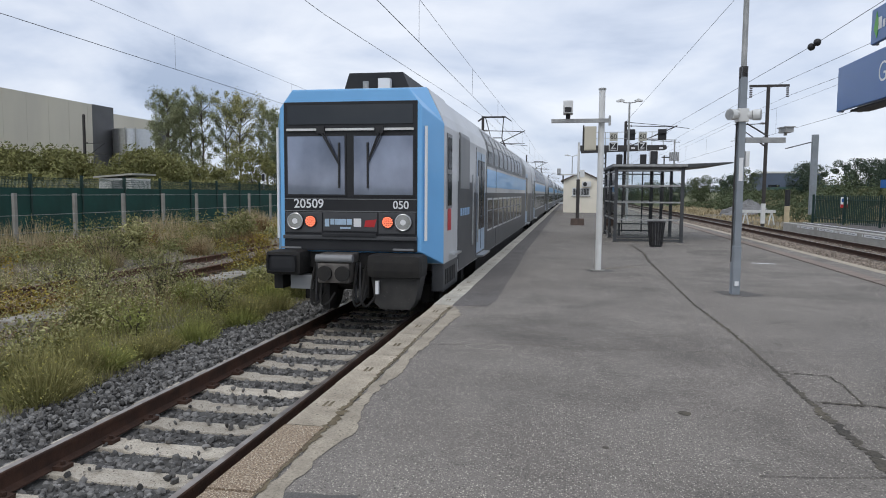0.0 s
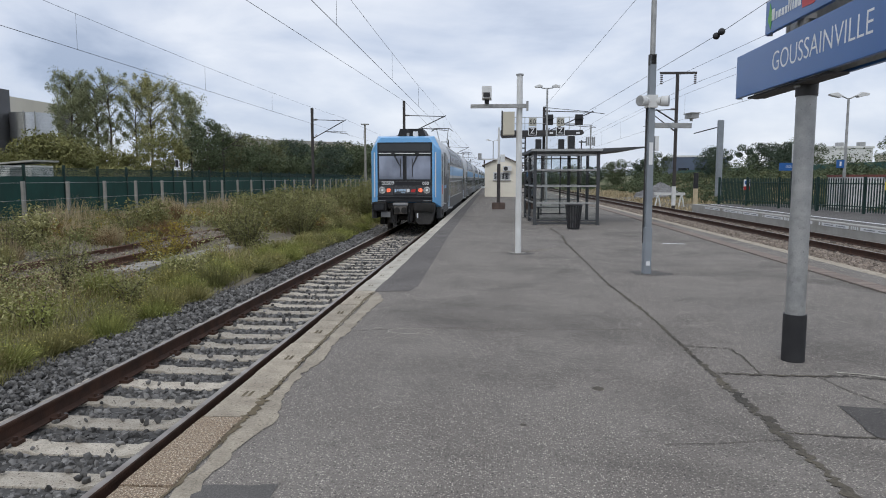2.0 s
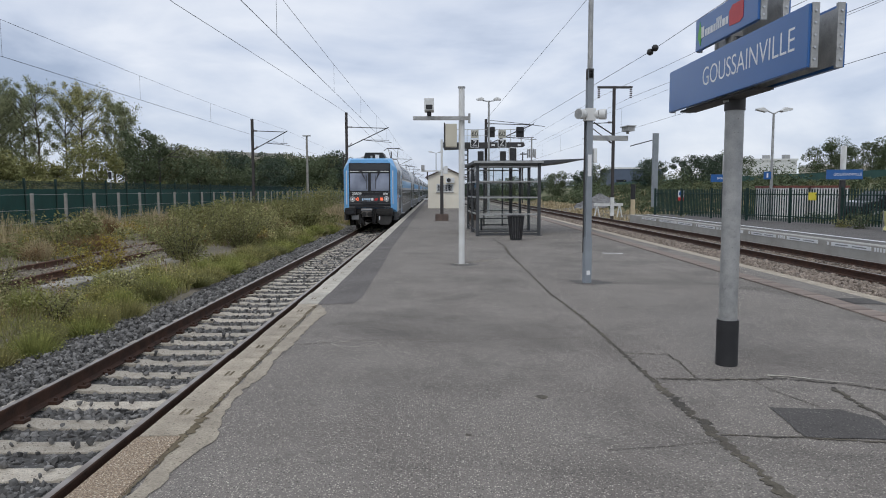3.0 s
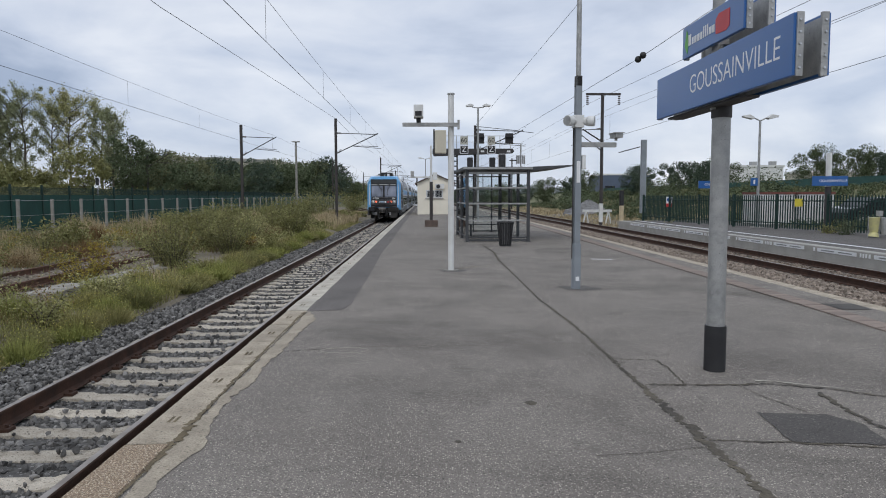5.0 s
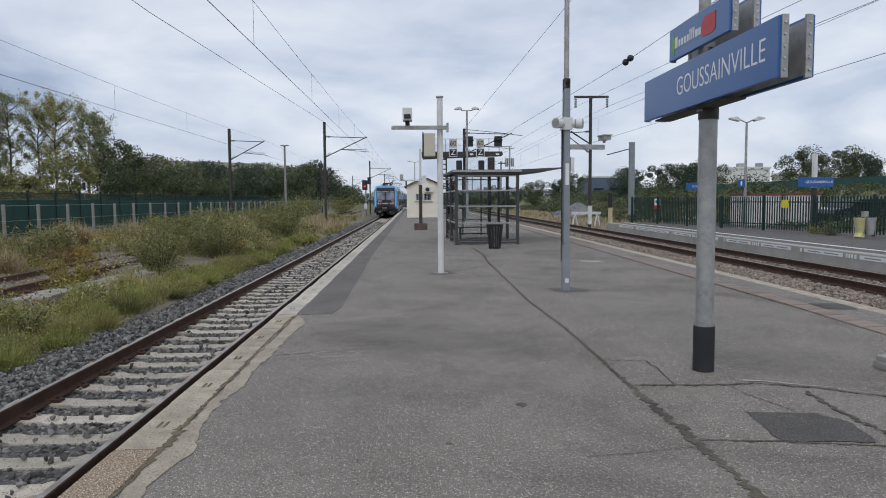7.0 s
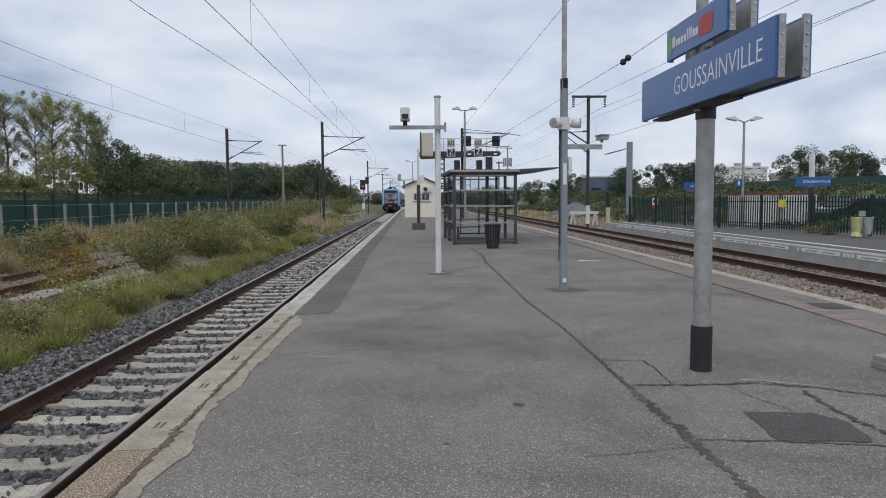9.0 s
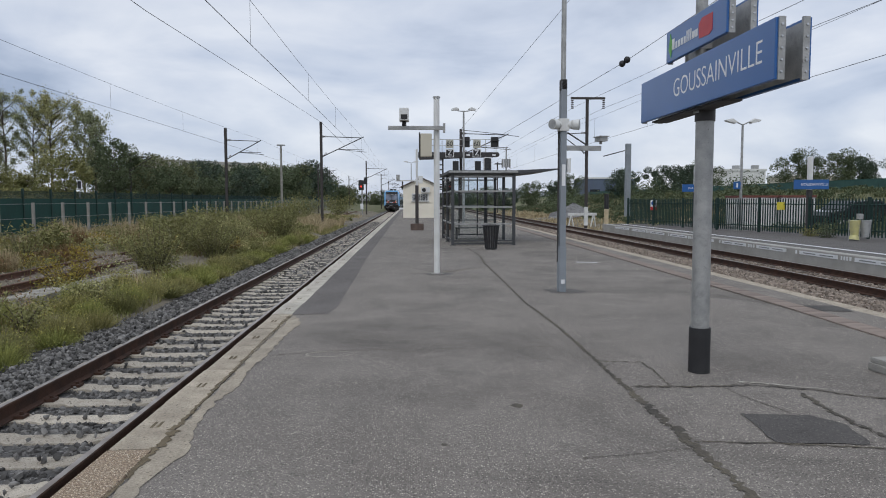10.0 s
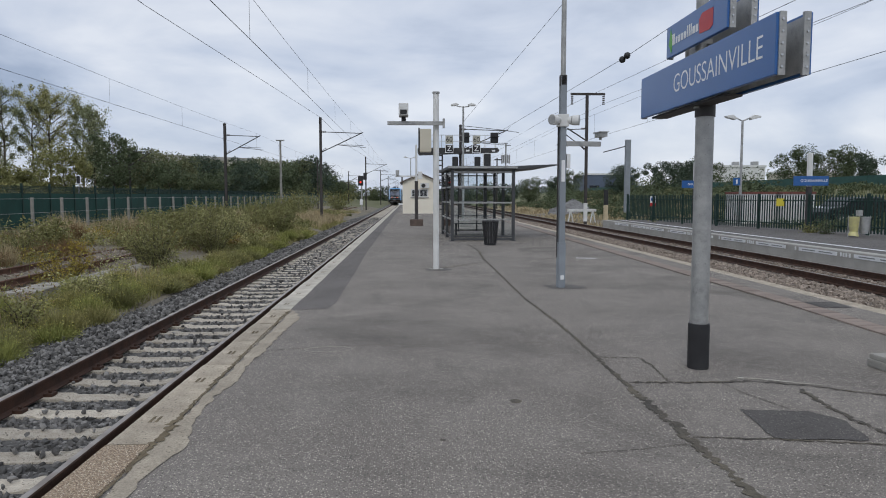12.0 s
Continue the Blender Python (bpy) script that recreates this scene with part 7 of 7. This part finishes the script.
def tree_parts(t, height, crown_w, base, n, leaf, material, clumps, thin=0.0, seed=1):
    """A tapered trunk with limbs, and a crown of leaf clumps with gaps between them."""
    rnd = np.random.default_rng(seed)
    bm = bmesh.new()
    trunk_top = height * 0.9
    r = 0.018 * height
    pts = [Vector((0.1 * math.sin(k * 1.7 + seed), 0.1 * math.cos(k * 1.3 + seed), trunk_top * k / 6)) for k in range(7)]
    pts[0] = Vector((0, 0, -0.3))
    for k in range(6):
        cyl(bm, pts[k], pts[k + 1], r * (1 - k / 6.6), r * (1 - (k + 1) / 6.6), 8, False)
    C = []
    for k in range(clumps):
        u = (k + rnd.uniform(0, 1)) / clumps
        z = base + (height - base) * (0.04 + 0.92 * u)
        prof = crown_w * (math.sin(math.pi * min(1, 0.12 + 0.88 * (1 - u) ** 0.75 * 0.92)) ** 0.6 if thin == 0 else (0.6 + 0.5 * math.sin(math.pi * (1 - u))) * (1 - 0.5 * u) * rnd.uniform(0.75, 1.3))
        a = k * 2.4 + rnd.uniform(-0.5, 0.5)
        d = prof * rnd.uniform(0.15, 0.85)
        c = np.array([d * math.cos(a), d * math.sin(a), z])
        stem = max(0.25, min(0.95, (z - 0.25 * d) / trunk_top))
        s = pts[0].lerp(pts[6], stem)
        cyl(bm, s, Vector(c), r * 0.35, r * 0.08, 5, False)
        m = int(n / clumps * rnd.uniform(0.6, 1.4))
        q = rnd.normal(size=(m, 3))
        q /= np.linalg.norm(q, axis=1, keepdims=True)
        rad = crown_w * rnd.uniform(0.14, 0.42) * rnd.uniform(0.35, 1.05, (m, 1)) ** 0.6
        C.append(c + q * rad * np.array([1, 1, 0.8 if thin == 0 else 1.3]))
    part("trunk", bm, BARK, t, "brown bark trunk with limbs")
    C = np.concatenate(C)
    C[:, 2] = np.maximum(C[:, 2], 0.15)
    V, F = quads(C, leaf, 0.95, 0.1)
    mass("crown", V.tolist(), F.tolist(), material, t)


def tree(x, y, h, w, base, n, leaf, material, label, clumps=30, thin=0.0, seed=1, group="trees"):
    t = thing("tree", label, "tree", pose(x, y, float(relief(x, y)) - 0.1), group)
    tree_parts(t, h, w, base, n, leaf, material, clumps, thin, seed)
    return t


def poplar(x, y, h, w, n, leaf, material, label, seed, low=0.16):
    """A slim trunk with long limbs that climb steeply, and loose sprays of leaves along them with sky between."""
    t = thing("tree", label, "tree", pose(x, y, float(relief(x, y)) - 0.1), "poplars on the bank")
    rnd = np.random.default_rng(seed)
    bm = bmesh.new()
    r = 0.015 * h
    lean = rnd.uniform(-0.03, 0.03, 2)
    pts = [Vector((lean[0] * h * k / 7 + 0.08 * math.sin(k + seed), lean[1] * h * k / 7 + 0.08 * math.cos(2 * k + seed), h * 0.97 * k / 7)) for k in range(8)]
    pts[0] = Vector((0, 0, -0.3))
    for k in range(7):
        cyl(bm, pts[k], pts[k + 1], r * (1 - k / 7.5), r * (1 - (k + 1) / 7.5), 7, False)
    limbs = 26
    C = []
    for k in range(limbs):
        u = low + (0.97 - low) * (k + rnd.uniform(0, 1)) / limbs
        f = u * 7
        s0 = pts[min(6, int(f))].lerp(pts[min(6, int(f)) + 1], f - int(f))
        a = k * 2.4 + rnd.uniform(-0.6, 0.6)
        prof = w * (0.55 + 0.6 * math.sin(math.pi * min(1, (1 - u) * 1.15 + 0.08))) * rnd.uniform(0.55, 1.15)
        reach = prof * (1.0 if u < 0.9 else 0.5)
        tip = s0 + Vector((reach * math.cos(a), reach * math.sin(a), reach * rnd.uniform(0.7, 1.5)))
        tip.z = min(tip.z, h * 1.02)
        mid = s0.lerp(tip, 0.5) + Vector((0, 0, -0.12 * reach))
        cyl(bm, s0, mid, r * 0.34, r * 0.2, 5, False)
        cyl(bm, mid, tip, r * 0.2, r * 0.06, 5, False)
        for q in range(5):
            v = rnd.uniform(0.3, 1.05)
            c = np.array(s0.lerp(mid, v * 2) if v < 0.5 else mid.lerp(tip, v * 2 - 1))
            m = int(n / limbs / 5 * rnd.uniform(0.5, 1.6))
            C.append(c + rnd.normal(size=(m, 3)) * np.array([0.30, 0.30, 0.36]) * rnd.uniform(0.5, 1.3) * (0.5 + 0.13 * w))
    part("trunk", bm, BARK, t, "pale brown trunk with climbing limbs")
    C = np.concatenate(C)
    V, F = quads(C, leaf, 1.0, 0.0)
    mass("crown", V.tolist(), F.tolist(), material, t)
    return t


for k, (x, y, h, w, n, mt) in enumerate(((-43.9, 75, 10.6, 2.3, 5200, LEAF_POPLAR), (-41.9, 77, 9.9, 1.9, 3600, LEAF_POPLAR), (-39.3, 75, 10.6, 2.0, 3000, LEAF_POPLAR), (-37.0, 76, 9.2, 2.0, 3600, LEAF_POPLAR), (-34.6, 75, 10.3, 2.7, 5200, LEAF_YELLOW), (-32.6, 78, 9.4, 2.2, 3600, LEAF_POPLAR), (-30.0, 75, 8.3, 1.7, 3600, LEAF_POPLAR), (-45.6, 79, 9.8, 2.2, 4200, LEAF_POPLAR), (-47.8, 84, 9.6, 2.0, 3600, LEAF_POPLAR))):
    poplar(x, y, h, w, int(n * 2.1), 0.098, mt, "tall poplar with thinning yellow-green leaves", 10 + k)
# hedge line and low shrubs at the poplars' feet
foot = tree(-36.5, 67, 2.2, 2.4, 0.0, 3600, 0.11, LEAF_BUSH, "clipped-looking green hedge shrub on the bank", 26, 0, 63, "hedge under the poplars")
for k in range(9):
    x = -47 + 1.75 * k
    copy_thing(foot, pose(x, 67.5 + 0.5 * math.sin(3 * k), float(relief(x, 67)) - 0.5, 0, 0, 77 * k))
tree(-26.0, 70, 6.3, 3.2, 0.3, 6800, 0.13, LEAF_DARK, "broad dark green tree behind the fence", 36, 0, 31, "trees behind the fence")
tree(-28.8, 66, 4.0, 3.0, 0.0, 6200, 0.12, LEAF_BUSH, "bushy green tree on the bank", 30, 0, 32, "trees behind the fence")

kinds = []
for k, (h, w) in enumerate(((4.4, 3.4), (5.2, 3.8), (3.8, 3.4), (5.8, 3.8))):
    kinds.append(tree(-22 - 1.5 * (k % 2), 74 + 6 * k, h, w, 0.0, 6800, 0.135, (LEAF_DARK, LEAF_OLIVE, LEAF_DARK, LEAF_DEEP)[k], "dense dark green tree in the tree belt", 34, 0, 41 + k, "tree belt"))
rr = random.Random(5)
for k in range(34):
    y = 98 + 4.6 * k + rr.uniform(-1, 1)
    x = -20.5 - rr.uniform(0, 7) + 0.03 * (y - 98)
    kd = kinds[(k * 3 + rr.randint(0, 1)) % 4]
    c = copy_thing(kd, pose(x, y, float(relief(x, y)) - 0.1, 0, 0, rr.uniform(0, 360)))
    g = float(np.interp(y, [100, 118, 130, 165, 215, 260], [1.1, 1.25, 1.6, 1.6, 1.25, 1.1])) * rr.uniform(0.78, 1.1)
    c.scale = (g, g, g)
for k in range(10):
    x, y = -27 - rr.uniform(0, 8), 84 + 5 * k
    copy_thing(kinds[k % 4], pose(x, y, float(relief(x, y)) - 0.1, 0, 0, rr.uniform(0, 360)))
# hedge on the bank before the warehouse
hedge = tree(-36, 58, 3.2, 3.0, 0.0, 3600, 0.16, LEAF_BUSH, "bushy hedge shrub on the bank", 26, 0, 61, "hedge on the bank")
for k in range(14):
    x, y = -35 - 1.7 * k + rr.uniform(-1, 1), 60 + rr.uniform(-4, 5) - 0.6 * k
    copy_thing(hedge, pose(x, y, float(relief(x, y)) - 0.3 - rr.uniform(0, 0.9), 0, 0, rr.uniform(0, 360)))
# trees on the other side
right_kinds = [tree(37.5, 92, 3.9, 3.2, 0.0, 11000, 0.10, LEAF_DEEP, "round dark green tree on the bank", 32, 0, 71, "trees on the bank"), tree(46, 74, 4.6, 3.2, 0.0, 12000, 0.09, LEAF_DARK, "round dark green tree on the bank", 34, 0, 72, "trees on the bank")]
for k, (x, y) in enumerate(((41.5, 94), (45.5, 97), (34, 97), (51, 75), (55.5, 77), (60, 74), (65, 78), (50, 110), (30.5, 128), (26.5, 132), (22, 136), (18.5, 139), (15, 150), (34.5, 134), (12, 160), (70, 80), (75, 84))):
    copy_thing(right_kinds[k % 2], pose(x, y, float(relief(x, y)) - 0.1, 0, 0, rr.uniform(0, 360)))
for k in range(26):
    x, y = -16 + 3.2 * k + rr.uniform(-1, 1), 262 + rr.uniform(0, 26)
    if abs(x) > 4:
        copy_thing(kinds[k % 4], pose(x, y, -0.7, 0, 0, rr.uniform(0, 360)))


# ---- pieces of the platform edge and strip ----
def edge_pieces():
    holder = tagged(new("platform_edge"), "pale concrete edge stones along the track", "platform edge", kind="structure")
    meshes = {}
    for key, mt in (("pebbled", PEBBLED), ("plain", EDGE), ("painted", EDGE_PALE)):
        bm = bmesh.new()
        extrude(bm, [(1.555, -0.15), (1.545, -0.02), (1.56, 0.0), (1.825, 0.002), (1.832, -0.01), (1.832, -0.15)], "y", 0.006, 0.994)
        meshes[key] = finish("edge_stone", bm, mt)
    for k in range(-6, 109):
        y = k + 0.08
        key = "pebbled" if y < 4 else "plain" if y < 9 else "painted"
        o = new("edge_stone", meshes[key])
        o.parent = holder
        o.matrix_basis = pose(0.006 * math.sin(k * 3.3), y, 0.004 + 0.003 * math.sin(k * 5.1), 0, 0, 0.15 * math.sin(k * 2.3))
    bm = bmesh.new()
    for i in range(2):
        box(bm, -0.03 + 0.04 * i, -0.012 + 0.04 * i, -0.06, 0.06, 0, 0.002)
    slot = finish("lifting_slot", bm, MOSS)
    for k in range(4, 22):
        o = new("lifting_slot", slot)
        o.parent = holder
        o.matrix_basis = pose(1.69, k + 0.55, 0.0085)


edge_pieces()


def brick_pieces():
    holder = tagged(new("brick_strip"), "strip of worn red-brown bricks along the platform", "brick strip", kind="structure")
    bm = bmesh.new()
    box(bm, -0.145, 0.145, -0.10, 0.10, -0.02, 0.006)
    me = finish("brick", bm, BRICK, 0.004)
    xs = lambda y: float(np.interp(y, [3, 7.4, 9.4, 12.6, 18.8, 31, 60], [8.6, 8.66, 8.75, 8.76, 8.83, 8.93, 9.0]))
    y = 2.0
    k = 0
    while y < 62:
        o = new("brick", me)
        o.parent = holder
        o.matrix_basis = pose(xs(y) + 0.08 + 0.004 * math.sin(9.7 * k), y, 0.012 + 0.001 * math.sin(3.1 * k), 0, 0, 0.8 * math.sin(5.3 * k))
        y += 0.21
        k += 1


brick_pieces()


def motions():
    run = [(0, 10.2), (0.5, 14.05), (1, 18.3), (1.5, 22.5), (2, 26.75), (2.5, 31.1), (3, 35.7), (4, 46.0), (5, 57.2), (6, 69.2), (7, 82.0), (8, 95.6), (9, 109.8), (10, 124.4), (11, 139.4), (12, 154.6)]
    walk(train, [(t, pose(0, y, 0)) for t, y in run])
    ts, ys = [r[0] for r in run], [r[1] for r in run]
    for w, y in WHEELS:
        steps = [k / FPS for k in range(int(12 * FPS) + 1)]
        walk(w, [(t, pose(0, y, -0.10, -math.degrees((float(np.interp(t, ts, ys)) - 10.2) / 0.45))) for t in steps])


motions()
